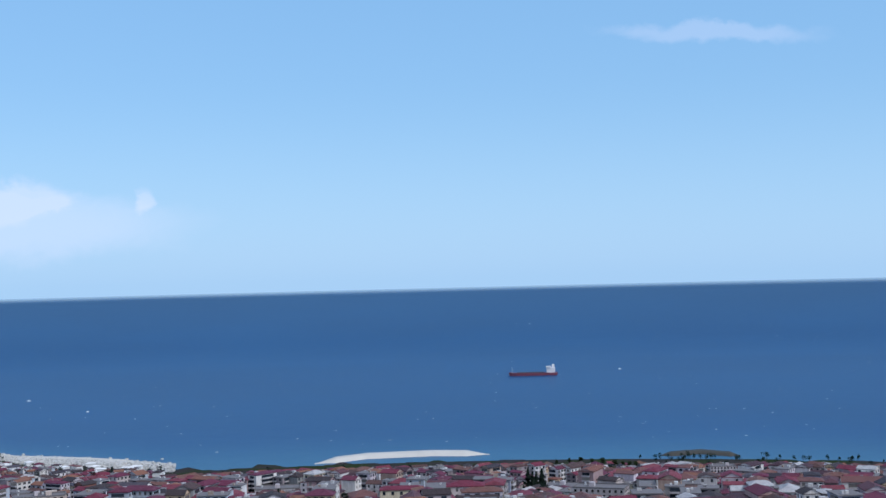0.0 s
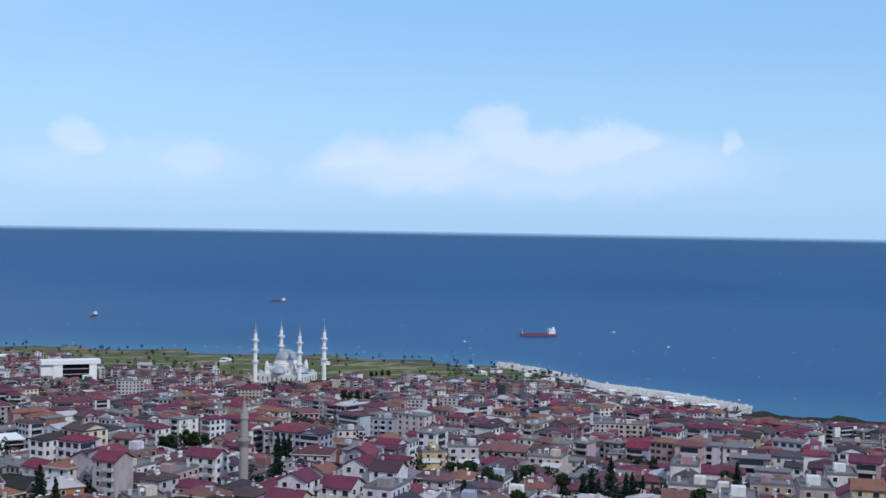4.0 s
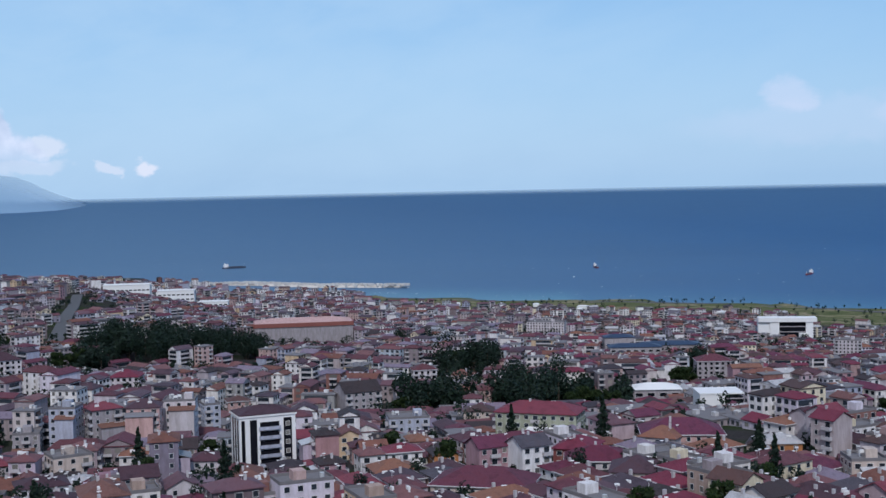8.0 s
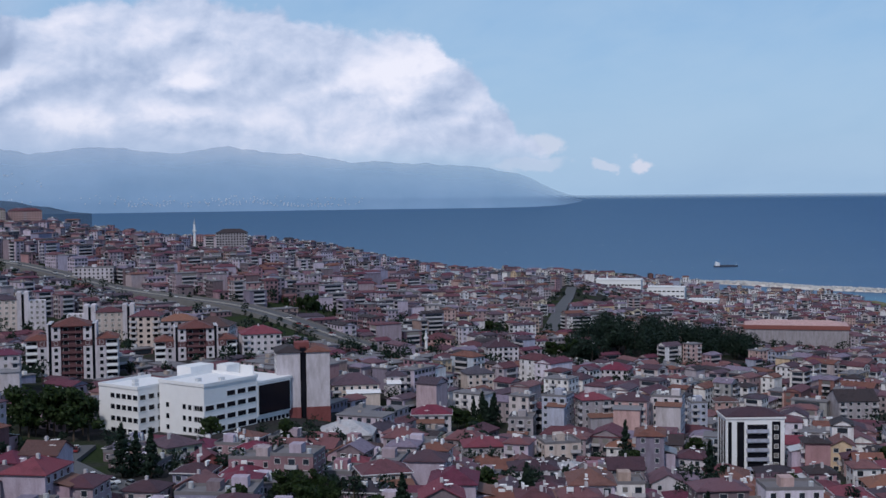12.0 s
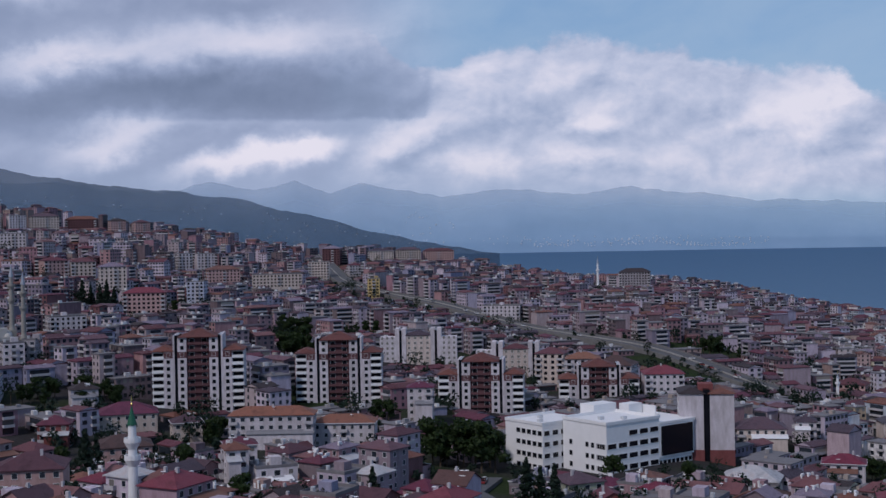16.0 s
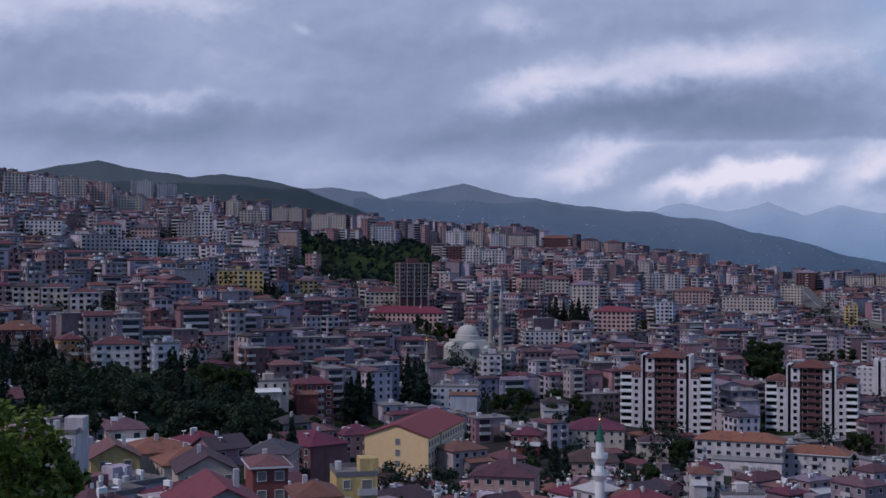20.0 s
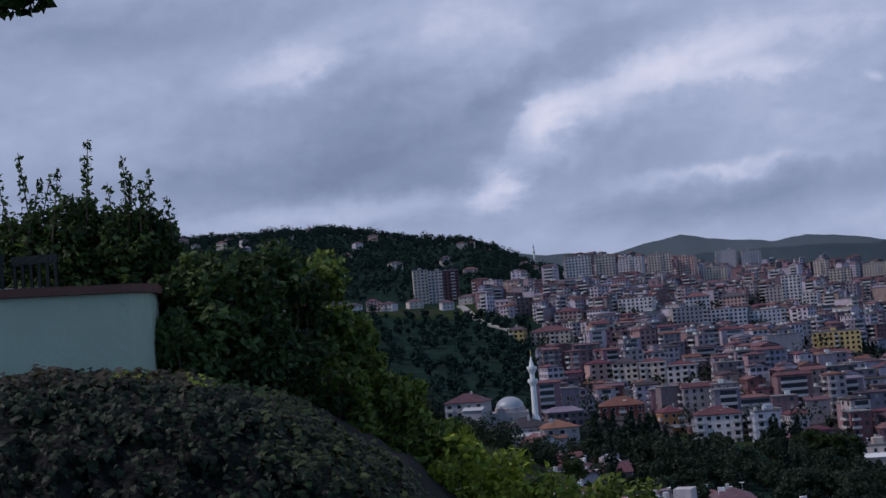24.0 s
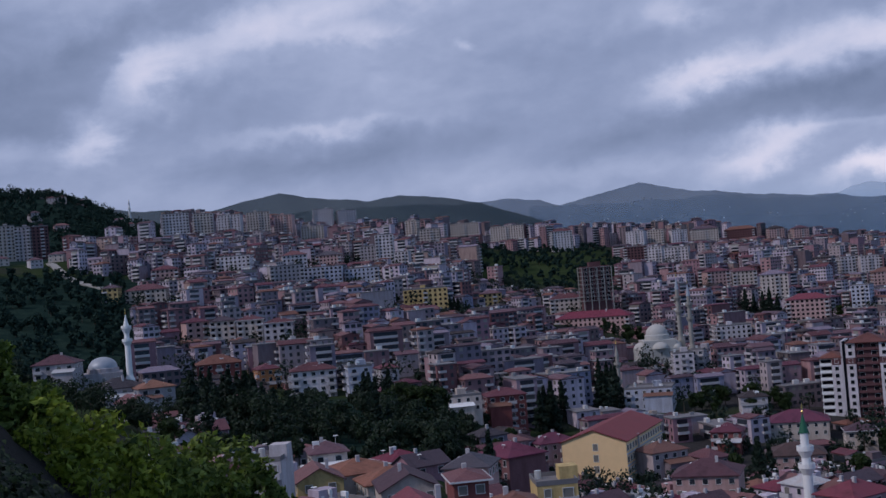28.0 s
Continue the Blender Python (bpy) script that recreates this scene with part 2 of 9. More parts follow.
sun_data = bpy.data.lights.new("sun", "SUN")
sun_data.energy, sun_data.angle, sun_data.color = 2.05, radians(4.0), (1.0, 0.95, 0.89)
sun = new("sun", sun_data)
sun_way = Vector((math.cos(radians(SUN_AZ)) * math.cos(radians(SUN_EL)), math.sin(radians(SUN_AZ)) * math.cos(radians(SUN_EL)), math.sin(radians(SUN_EL))))
sun.matrix_world = look(sun_way * 500, (0, 0, 0))

# ---- materials ----
def shader(name):
    m = bpy.data.materials.new(name)
    m.use_nodes = True
    nt = m.node_tree
    b = nt.nodes["Principled BSDF"]
    return m, nt, b


def mix_rgb(nt, f, a, b, blend="MIX"):
    n = nt.nodes.new("ShaderNodeMix")
    n.data_type, n.blend_type = "RGBA", blend
    for sock, v in ((n.inputs["Factor"], f), (n.inputs["A"], a), (n.inputs["B"], b)):
        if isinstance(v, (int, float)):
            sock.default_value = v
        elif isinstance(v, tuple):
            sock.default_value = (*v, 1)
        else:
            nt.links.new(v, sock)
    return n.outputs["Result"]


def tex_noise(nt, scale, detail=4.0, rough=0.55, coord="Object", stretch=(1, 1, 1)):
    tc = nt.nodes.new("ShaderNodeTexCoord")
    mp = nt.nodes.new("ShaderNodeMapping")
    mp.inputs["Scale"].default_value = stretch
    n = nt.nodes.new("ShaderNodeTexNoise")
    n.inputs["Scale"].default_value = scale
    n.inputs["Detail"].default_value, n.inputs["Roughness"].default_value = detail, rough
    nt.links.new(tc.outputs[coord], mp.inputs[0])
    nt.links.new(mp.outputs[0], n.inputs["Vector"])
    return n.outputs["Fac"]


def ramp(nt, fac, stops, constant=False):
    n = nt.nodes.new("ShaderNodeValToRGB")
    cr = n.color_ramp
    cr.interpolation = "CONSTANT" if constant else "LINEAR"
    while len(cr.elements) < len(stops):
        cr.elements.new(0.5)
    for e, (p, c) in zip(cr.elements, stops):
        e.position, e.color = p, (*c, 1)
    nt.links.new(fac, n.inputs[0])
    return n.outputs[0]


def palette(nt, colours, island=False):
    if island:
        fac = nt.nodes.new("ShaderNodeNewGeometry").outputs["Random Per Island"]
    else:
        fac = nt.nodes.new("ShaderNodeObjectInfo").outputs["Random"]
    k = len(colours)
    return ramp(nt, fac, [(i / k, c) for i, c in enumerate(colours)], True)


def bump(nt, b, height, strength, distance=0.05):
    n = nt.nodes.new("ShaderNodeBump")
    n.inputs["Strength"].default_value, n.inputs["Distance"].default_value = strength, distance
    nt.links.new(height, n.inputs["Height"])
    nt.links.new(n.outputs[0], b.inputs["Normal"])


def plain(name, colour, rough=0.8, scale=1.5, vary=0.25, metal=0.0, spec=0.3, bumped=0.25):
    """One paint or stone: its colour with blotches and fine grain."""
    m, nt, b = shader(name)
    n1, n2 = tex_noise(nt, scale, 5), tex_noise(nt, scale * 9, 3)
    dark = tuple(c * (1 - vary) for c in colour)
    c = mix_rgb(nt, n1, dark, tuple(min(1, c * (1 + vary * 0.6)) for c in colour))
    c = mix_rgb(nt, 0.2, c, mix_rgb(nt, n2, dark, colour))
    nt.links.new(c, b.inputs["Base Color"])
    b.inputs["Roughness"].default_value, b.inputs["Metallic"].default_value = rough, metal
    b.inputs["Specular IOR Level"].default_value = spec
    if bumped:
        bump(nt, b, n2, bumped)
    return m


def facade(name, colours, island=False):
    """Painted render on house walls: a colour per house, streaks and stains."""
    m, nt, b = shader(name)
    base = palette(nt, colours, island)
    streak = tex_noise(nt, 0.6, 5, 0.6, stretch=(1, 1, 0.25))
    grain = tex_noise(nt, 3.0, 4)
    tint = ramp(nt, streak, [(0.3, (0.70, 0.68, 0.66)), (0.62, (1, 1, 1))])
    c = mix_rgb(nt, 1.0, base, tint, "MULTIPLY")
    c = mix_rgb(nt, 1.0, c, ramp(nt, grain, [(0.3, (0.86, 0.86, 0.86)), (0.6, (1, 1, 1))]), "MULTIPLY")
    nt.links.new(c, b.inputs["Base Color"])
    b.inputs["Roughness"].default_value = 0.85
    b.inputs["Specular IOR Level"].default_value = 0.2
    return m


def roofing(name, colours, island=False, pitch=3.2):
    """Clay tile or sheet roofing: a colour per roof, ribs down the slope, patches of newer and older tile."""
    m, nt, b = shader(name)
    base = palette(nt, colours, island)
    patch = tex_noise(nt, 0.35, 5, 0.65)
    grain = tex_noise(nt, 4.0, 3)
    c = mix_rgb(nt, 1.0, base, ramp(nt, patch, [(0.3, (0.62, 0.60, 0.60)), (0.5, (1, 1, 1)), (0.72, (1.0, 0.86, 0.8))]), "MULTIPLY")
    c = mix_rgb(nt, 1.0, c, ramp(nt, grain, [(0.3, (0.7, 0.7, 0.7)), (0.62, (1, 1, 1))]), "MULTIPLY")
    nt.links.new(c, b.inputs["Base Color"])
    tc = nt.nodes.new("ShaderNodeTexCoord")
    w = nt.nodes.new("ShaderNodeTexWave")
    w.inputs["Scale"].default_value = pitch
    nt.links.new(tc.outputs["Object"], w.inputs["Vector"])
    bump(nt, b, w.outputs["Fac"], 0.4, 0.06)
    b.inputs["Roughness"].default_value = 0.7
    b.inputs["Specular IOR Level"].default_value = 0.25
    return m


def glazing(name, colour, rough=0.15):
    m, nt, b = shader(name)
    v = nt.nodes.new("ShaderNodeNewGeometry").outputs["Random Per Island"]
    c = ramp(nt, v, [(0, tuple(x * 0.5 for x in colour)), (0.75, colour), (0.9, (0.16, 0.15, 0.14)), (1, (0.35, 0.33, 0.3))])
    nt.links.new(c, b.inputs["Base Color"])
    b.inputs["Roughness"].default_value = rough
    b.inputs["Specular IOR Level"].default_value = 0.5
    return m


def foliage(name, dark, light, thinness=0.4):
    m, nt, b = shader(name)
    v = nt.nodes.new("ShaderNodeNewGeometry").outputs["Random Per Island"]
    big = tex_noise(nt, 0.35, 3)
    c = mix_rgb(nt, v, dark, light)
    c = mix_rgb(nt, 1.0, c, ramp(nt, big, [(0.3, (0.6, 0.65, 0.6)), (0.65, (1.15, 1.1, 0.9))]), "MULTIPLY")
    nt.links.new(c, b.inputs["Base Color"])
    b.inputs["Roughness"].default_value = 0.6 if thinness > 0.1 else 0.95
    b.inputs["Specular IOR Level"].default_value = 0.25 if thinness > 0.1 else 0.03
    thin = nt.nodes.new("ShaderNodeBsdfTranslucent")
    nt.links.new(mix_rgb(nt, 0.5, c, (0.9, 1.0, 0.3), "MULTIPLY"), thin.inputs["Color"])
    both = nt.nodes.new("ShaderNodeMixShader")
    both.inputs[0].default_value = thinness
    nt.links.new(b.outputs[0], both.inputs[1])
    nt.links.new(thin.outputs[0], both.inputs[2])
    nt.links.new(both.outputs[0], nt.nodes["Material Output"].inputs["Surface"])
    return m


WALLS = [(0.60, 0.58, 0.56), (0.36, 0.33, 0.31), (0.70, 0.69, 0.69), (0.42, 0.32, 0.29), (0.48, 0.44, 0.40), (0.30, 0.30, 0.33), (0.50, 0.41, 0.40), (0.60, 0.57, 0.50),
         (0.38, 0.43, 0.48), (0.26, 0.14, 0.11), (0.64, 0.63, 0.63), (0.28, 0.25, 0.24), (0.46, 0.37, 0.28), (0.42, 0.28, 0.28), (0.46, 0.44, 0.43), (0.34, 0.36, 0.32), (0.66, 0.65, 0.66), (0.22, 0.19, 0.18)]
CLAY = [(0.165, 0.078, 0.07), (0.12, 0.062, 0.06), (0.21, 0.105, 0.085), (0.10, 0.065, 0.062), (0.18, 0.11, 0.10), (0.15, 0.052, 0.06), (0.09, 0.075, 0.073), (0.23, 0.125, 0.095), (0.13, 0.095, 0.09), (0.26, 0.24, 0.235), (0.16, 0.06, 0.06)]
CRIMSON = [(0.21, 0.035, 0.05), (0.17, 0.035, 0.055), (0.24, 0.055, 0.06), (0.20, 0.036, 0.05), (0.15, 0.03, 0.045), (0.23, 0.05, 0.058), (0.085, 0.04, 0.042), (0.20, 0.085, 0.065), (0.14, 0.055, 0.055), (0.06, 0.045, 0.045), (0.16, 0.04, 0.06), (0.10, 0.08, 0.08)]
WALLS = [(r * 1.03, g * 0.97, b * 1.10) for r, g, b in WALLS] + [(0.82, 0.80, 0.82), (0.78, 0.77, 0.79), (0.80, 0.77, 0.75), (0.80, 0.79, 0.80), (0.82, 0.80, 0.79), (0.76, 0.72, 0.72), (0.82, 0.80, 0.82), (0.80, 0.78, 0.80), (0.74, 0.66, 0.50), (0.56, 0.40, 0.38), (0.50, 0.56, 0.64), (0.66, 0.50, 0.34)]
# mauve-grey paints, darkened to stand in for cloud shade over the west
WALLS_WEST = [(r * 0.93, g * 0.84, b * 0.94) for r, g, b in [(0.50, 0.47, 0.50), (0.33, 0.29, 0.30), (0.56, 0.53, 0.57), (0.40, 0.29, 0.29), (0.43, 0.38, 0.38), (0.27, 0.26, 0.30), (0.46, 0.36, 0.38), (0.50, 0.46, 0.43), (0.34, 0.37, 0.45), (0.24, 0.13, 0.125), (0.58, 0.56, 0.60),
              (0.25, 0.22, 0.22), (0.42, 0.33, 0.27), (0.38, 0.24, 0.26), (0.64, 0.62, 0.65), (0.20, 0.165, 0.165), (0.46, 0.30, 0.28), (0.60, 0.57, 0.58), (0.30, 0.20, 0.20), (0.66, 0.64, 0.67)]]
CLAY = [(r * 0.94, g * 0.84, b * 1.14) for r, g, b in CLAY] + [(0.20, 0.088, 0.068), (0.055, 0.042, 0.045), (0.13, 0.05, 0.06)]
CRIMSON = [(r * 0.95, g * 1.08, b * 1.35) for r, g, b in CRIMSON] + [(0.27, 0.13, 0.09), (0.24, 0.105, 0.08), (0.12, 0.065, 0.06), (0.06, 0.045, 0.048), (0.20, 0.10, 0.085), (0.52, 0.52, 0.54), (0.10, 0.062, 0.06)]
M_wall = facade("painted_render", WALLS)
M_wall_far = facade("painted_render_far", WALLS, True)
M_wall_west = facade("mauve_render_cloud_shade", WALLS_WEST)
M_wall_west_far = facade("mauve_render_cloud_shade_far", WALLS_WEST, True)
M_clay = roofing("clay_tiles", CLAY)
M_crimson = roofing("crimson_sheet", CRIMSON)
M_clay_far = roofing("clay_tiles_far", CLAY, True)
M_crimson_far = roofing("crimson_sheet_far", CRIMSON, True)
M_deck = plain("roof_deck", (0.20, 0.19, 0.20), 0.9, 0.5, 0.4)
M_glass = glazing("window_glass", (0.035, 0.045, 0.06))
M_frame = plain("white_frame", (0.66, 0.66, 0.66), 0.5, 2, 0.1)
M_balcony = plain("balcony_paint", (0.50, 0.48, 0.50), 0.8, 1.2, 0.3)
M_white = plain("white_paint", (0.80, 0.80, 0.80), 0.7, 0.4, 0.1)
M_stone = plain("grey_stone", (0.33, 0.31, 0.28), 0.9, 0.8, 0.3)
M_marble = plain("pale_marble", (0.74, 0.73, 0.70), 0.6, 0.3, 0.12)
M_lead = plain("lead_sheet", (0.36, 0.39, 0.44), 0.5, 0.5, 0.2, 0.2)
M_concrete = plain("concrete", (0.34, 0.33, 0.31), 0.9, 0.5, 0.35)
M_asphalt = plain("asphalt", (0.11, 0.11, 0.115), 0.9, 0.3, 0.3)
M_darkglass = plain("dark_cladding", (0.010, 0.011, 0.016), 0.12, 1, 0.2, 0.0, 0.2, 0)
M_bark = plain("bark", (0.10, 0.075, 0.055), 0.9, 3, 0.4)
M_leaf = foliage("tree_leaves", (0.012, 0.028, 0.012), (0.045, 0.075, 0.025))
M_leaf_dark = foliage("conifer_leaves", (0.005, 0.015, 0.012), (0.018, 0.038, 0.027), 0.15)
# leaf colours shifted to blue in place of distance haze
M_wood_far = foliage("far_woods_hazed", (0.014, 0.030, 0.032), (0.030, 0.056, 0.052), 0.05)
M_park = foliage("park_leaves", (0.007, 0.018, 0.011), (0.026, 0.048, 0.027), 0.2)
M_gutter = plain("white_gutter", (0.62, 0.61, 0.63), 0.5, 2, 0.2)
M_gold = plain("gilded_metal", (0.45, 0.35, 0.12), 0.35, 1, 0.1, 0.9)
M_tank = plain("tank_metal", (0.62, 0.63, 0.64), 0.35, 2, 0.15, 0.3)
M_tank_far = facade("tanks_and_stair_heads", [(0.75, 0.75, 0.76), (0.6, 0.6, 0.62), (0.3, 0.3, 0.32), (0.8, 0.8, 0.8), (0.42, 0.36, 0.32)], True)

# ---- ground, sea and mountains ----
def spot(az, r, dz=0.0):
    """A place on the ground by azimuth in degrees and distance in metres from the lookout."""
    x, y = r * math.cos(radians(az)), r * math.sin(radians(az))
    return x, y, float(ground_z(np.array([x]), np.array([y]))[0]) + dz


RADII = [60, 180, 420, 600, 850, 1200, 1700, 2300]
SECTIONS = {
    20: (172, 138, 122, 98, 70, 30, 2, 0),
    50: (172, 138, 122, 98, 70, 28, 2, 0),
    77: (172, 140, 123, 101, 74, 36, 4, 2),
    92: (172, 140, 124, 103, 80, 50, 14, 2),
    108: (170, 136, 118, 99, 86, 62, 38, 10),
    120: (170, 138, 119, 108, 99, 92, 86, 40),
    133: (170, 140, 128, 128, 131, 141, 138, 60),
    147: (172, 145, 134, 134, 141, 153, 182, 120),
    160: (178, 156, 138, 146, 153, 188, 228, 200),
    165.5: (180, 162, 141, 150, 168, 200, 240, 215),
    172: (184, 172, 161, 177, 194, 225, 262, 240),
    182: (186, 173, 167, 176, 205, 252, 295, 290),
    187: (192, 186, 176, 182, 212, 258, 346, 370),
    193: (195, 188, 180, 190, 220, 262, 370, 430),
    212: (196, 190, 185, 200, 225, 265, 365, 420),
}
BEHIND = {230: (208, 210, 214, 220, 230, 250, 280, 300), 320: (208, 205, 200, 190, 170, 140, 100, 60)}
SHORE = {-40: 1600, 20: 1470, 57: 1510, 60: 1590, 63: 1650, 65.7: 1840, 71.5: 1955, 80: 2048, 92: 2216, 98: 2240, 105: 2384, 112: 2480, 115: 2760, 121: 2600, 133: 2450, 139.5: 2600, 141: 6000, 300: 6000, 320: 1600}


def table_lerp(table, az):
    keys = sorted(table)
    ks = [keys[-1] - 360] + keys + [keys[0] + 360]
    vals = np.array([table[keys[-1]]] + [table[k] for k in keys] + [table[keys[0]]], float)
    i = np.clip(np.searchsorted(ks, az) - 1, 0, len(ks) - 2)
    ks = np.array(ks, float)
    f = (az - ks[i]) / (ks[i + 1] - ks[i])
    return vals, i, f


ALL_SECTIONS = {**SECTIONS, **BEHIND}


def ground_z(x, y):
    """Height of the ground above the sea, for arrays of places."""
    r = np.hypot(x, y)
    az = np.mod(np.degrees(np.arctan2(y, x)) + 40, 360) - 40
    vals, i, f = table_lerp(ALL_SECTIONS, az)
    f = f * f * (3 - 2 * f)
    radii = np.array([0, 9] + RADII + [3400, 5200], float)
    full = np.hstack([np.full((len(vals), 1), 208.3), np.full((len(vals), 1), 205.5), vals, vals[:, -1:] * 0.9, vals[:, -1:] * 0.8])
    full[:, 1] = 204.5
    full[-3:-1, 1] = 208.0
    j = np.clip(np.searchsorted(radii, r) - 1, 0, len(radii) - 2)
    g = np.clip((r - radii[j]) / (radii[j + 1] - radii[j]), 0, 1)
    za = full[i, j] * (1 - g) + full[i, j + 1] * g
    zb = full[i + 1, j] * (1 - g) + full[i + 1, j + 1] * g
    z = za * (1 - f) + zb * f
    # gentle relief
    z = z + np.clip(r / 400, 0, 1) * (2.2 * np.sin(x / 61 + 1.3) * np.cos(y / 77) + 1.2 * np.sin((x + y) / 33))
    sv, si, sf = table_lerp({k: (v,) for k, v in SHORE.items()}, az)
    shore = (sv[si] * (1 - sf[:, None]) + sv[si + 1] * sf[:, None])[:, 0]
    shore = shore + 9 * np.sin(az * 1.7) + 5 * np.sin(az * 4.1)
    inland = np.clip(shore - r - 70, 0, None)
    flat = 2.2 + inland * np.where(az < 106, 0.05, 9.0) + np.clip(inland - 380, 0, None) * 0.7
    land = np.maximum(np.minimum(z, flat), 2.2)
    f2 = np.clip((r - shore + 25) / 40, 0, 1)
    return land * (1 - f2) + np.minimum(-8.0, 0 * z) * f2


GREENS = []  # stretches of plan that are grass or scrub: az0, az1, r0, r1, how green


def greenness(az, r):
    g = np.zeros_like(az)
    for a0, a1, r0, r1, k in GREENS:
        ea = np.clip(np.minimum(az - a0, a1 - az) / 1.2, 0, 1)
        er = np.clip(np.minimum(r - r0, r1 - r) / (0.08 * (r0 + 10)), 0, 1)
        g = np.maximum(g, k * np.minimum(ea, er))
    return g


GREENS += [(181.5, 215, 420, 1030, 2.0), (182, 215, 1040, 3000, 2.0), (183, 200, 450, 1010, 1.0), (181.5, 186, 380, 640, 0.9), (161.5, 169.5, 1040, 1600, 1.0), (167.5, 182, 255, 500, 2.0), (61, 80, 1590, 2400, 0.85), (78, 104, 1800, 2400, 0.85), (186, 360, 4, 250, 0.9),
           (182, 205, 1150, 2600, 1.0), (122, 142, 640, 830, 0.5), (30, 186, 3, 130, 0.8), (141, 205, 1900, 5000, 0.9)]


def mesh_from(name, verts, quads, mats=(), smooth=False):
    me = bpy.data.meshes.new(name)
    verts, quads = np.asarray(verts, np.float32), np.asarray(quads, np.int32)
    k = quads.shape[1]
    me.vertices.add(len(verts))
    me.vertices.foreach_set("co", verts.ravel())
    me.loops.add(quads.size)
    me.loops.foreach_set("vertex_index", quads.ravel())
    me.polygons.add(len(quads))
    me.polygons.foreach_set("loop_start", np.arange(0, quads.size, k, dtype=np.int32))
    me.update(calc_edges=True)
    me.polygons.foreach_set("use_smooth", np.full(len(quads), bool(smooth)))
    for m in mats:
        me.materials.append(m)
    return me


def ring_grid(azs, rs, wrap=False):
    na, nr = len(azs), len(rs)
    A, R = np.meshgrid(np.radians(azs), rs, indexing="ij")
    idx = np.arange(na * nr).reshape(na, nr)
    nxt = np.roll(idx, -1, 0) if wrap else idx[1:]
    cur = idx if wrap else idx[:-1]
    q = np.stack([cur[:, :-1], cur[:, 1:], nxt[:, 1:], nxt[:, :-1]], -1).reshape(-1, 4)
    return A, R, q


def make_ground():
    rs = np.concatenate([[0.0, 1.5, 3, 5, 7], np.geomspace(9, 60, 16), np.geomspace(66, 2900, 110), np.linspace(3000, 4950, 14)])
    azs = np.arange(0, 360, 0.6)
    A, R, q = ring_grid(azs, rs, True)
    x, y = (R * np.cos(A)).ravel(), (R * np.sin(A)).ravel()
    z = ground_z(x, y)
    me = mesh_from("ground", np.stack([x, y, z], 1), q, smooth=True)
    az = np.mod(np.degrees(A.ravel()) + 40, 360) - 40
    attr = me.attributes.new("green", "FLOAT", "POINT")
    attr.data.foreach_set("value", greenness(az, R.ravel()).astype(np.float32))
    azr = R.ravel()
    field = np.where((az > 65.5) & (az < 105) & (azr > np.interp(az, [58, 66, 80, 86, 105], [1500, 1640, 1640, 1800, 1900])), 1.0, 0.0)
    attr = me.attributes.new("field", "FLOAT", "POINT")
    attr.data.foreach_set("value", field.astype(np.float32))
    m, nt, b = shader("earth_and_grass")
    at = nt.nodes.new("ShaderNodeAttribute")
    at.attribute_name = "green"
    n1, n2, n3 = tex_noise(nt, 0.02, 6), tex_noise(nt, 0.12, 6), tex_noise(nt, 0.9, 4)
    town = mix_rgb(nt, n2, (0.028, 0.027, 0.028), (0.07, 0.066, 0.068))
    town = mix_rgb(nt, ramp(nt, n1, [(0.45, (0, 0, 0)), (0.6, (1, 1, 1))]), town, (0.035, 0.05, 0.024))
    grass = mix_rgb(nt, ramp(nt, n1, [(0.35, (0, 0, 0)), (0.65, (1, 1, 1))]), (0.016, 0.030, 0.014), (0.036, 0.056, 0.024))
    grass = mix_rgb(nt, ramp(nt, n2, [(0.45, (0, 0, 0)), (0.7, (0.7, 0.7, 0.7))]), grass, (0.055, 0.066, 0.034))
    c = mix_rgb(nt, at.outputs["Fac"], town, grass)
    more = nt.nodes.new("ShaderNodeMath")
    more.operation, more.use_clamp = "SUBTRACT", True
    nt.links.new(at.outputs["Fac"], more.inputs[0])
    more.inputs[1].default_value = 1.0
    scrub = mix_rgb(nt, ramp(nt, n2, [(0.4, (0, 0, 0)), (0.66, (1, 1, 1))]), (0.014, 0.030, 0.026), (0.026, 0.046, 0.036))
    c = mix_rgb(nt, more.outputs[0], c, scrub)
    fa = nt.nodes.new("ShaderNodeAttribute")
    fa.attribute_name = "field"
    plots = tex_noise(nt, 0.012, 3, 0.5, stretch=(1, 2.2, 1))
    meadow = ramp(nt, plots, [(0.36, (0.085, 0.11, 0.05)), (0.45, (0.15, 0.155, 0.085)), (0.52, (0.095, 0.12, 0.055)), (0.58, (0.30, 0.26, 0.18)), (0.66, (0.14, 0.16, 0.07))])
    c = mix_rgb(nt, fa.outputs["Fac"], c, meadow)
    c = mix_rgb(nt, 1.0, c, ramp(nt, n3, [(0.3, (0.7, 0.7, 0.7)), (0.65, (1.1, 1.1, 1.1))]), "MULTIPLY")
    nt.links.new(c, b.inputs["Base Color"])
    b.inputs["Roughness"].default_value = 1.0
    b.inputs["Specular IOR Level"].default_value = 0.0
    bump(nt, b, n3, 0.5, 0.4)
    me.materials.append(m)
    tagged(new("ground", me), "grass and earth slopes under the hillside town", "ground", kind="structure")


make_ground()


def sea_z(r):
    """The sea lies level, and far off lifts to the line of sight so that it ends in a horizon."""
    el0 = -math.degrees(math.atan(210 / 3300))
    f = np.clip((r - 3300) / (4900 - 3300), 0, 1)
    el = el0 + (-0.45 - el0) * (f * 0.55 + 0.45 * f * f)
    return np.where(r < 3300, 0.0, 210 + r * np.tan(np.radians(el)))


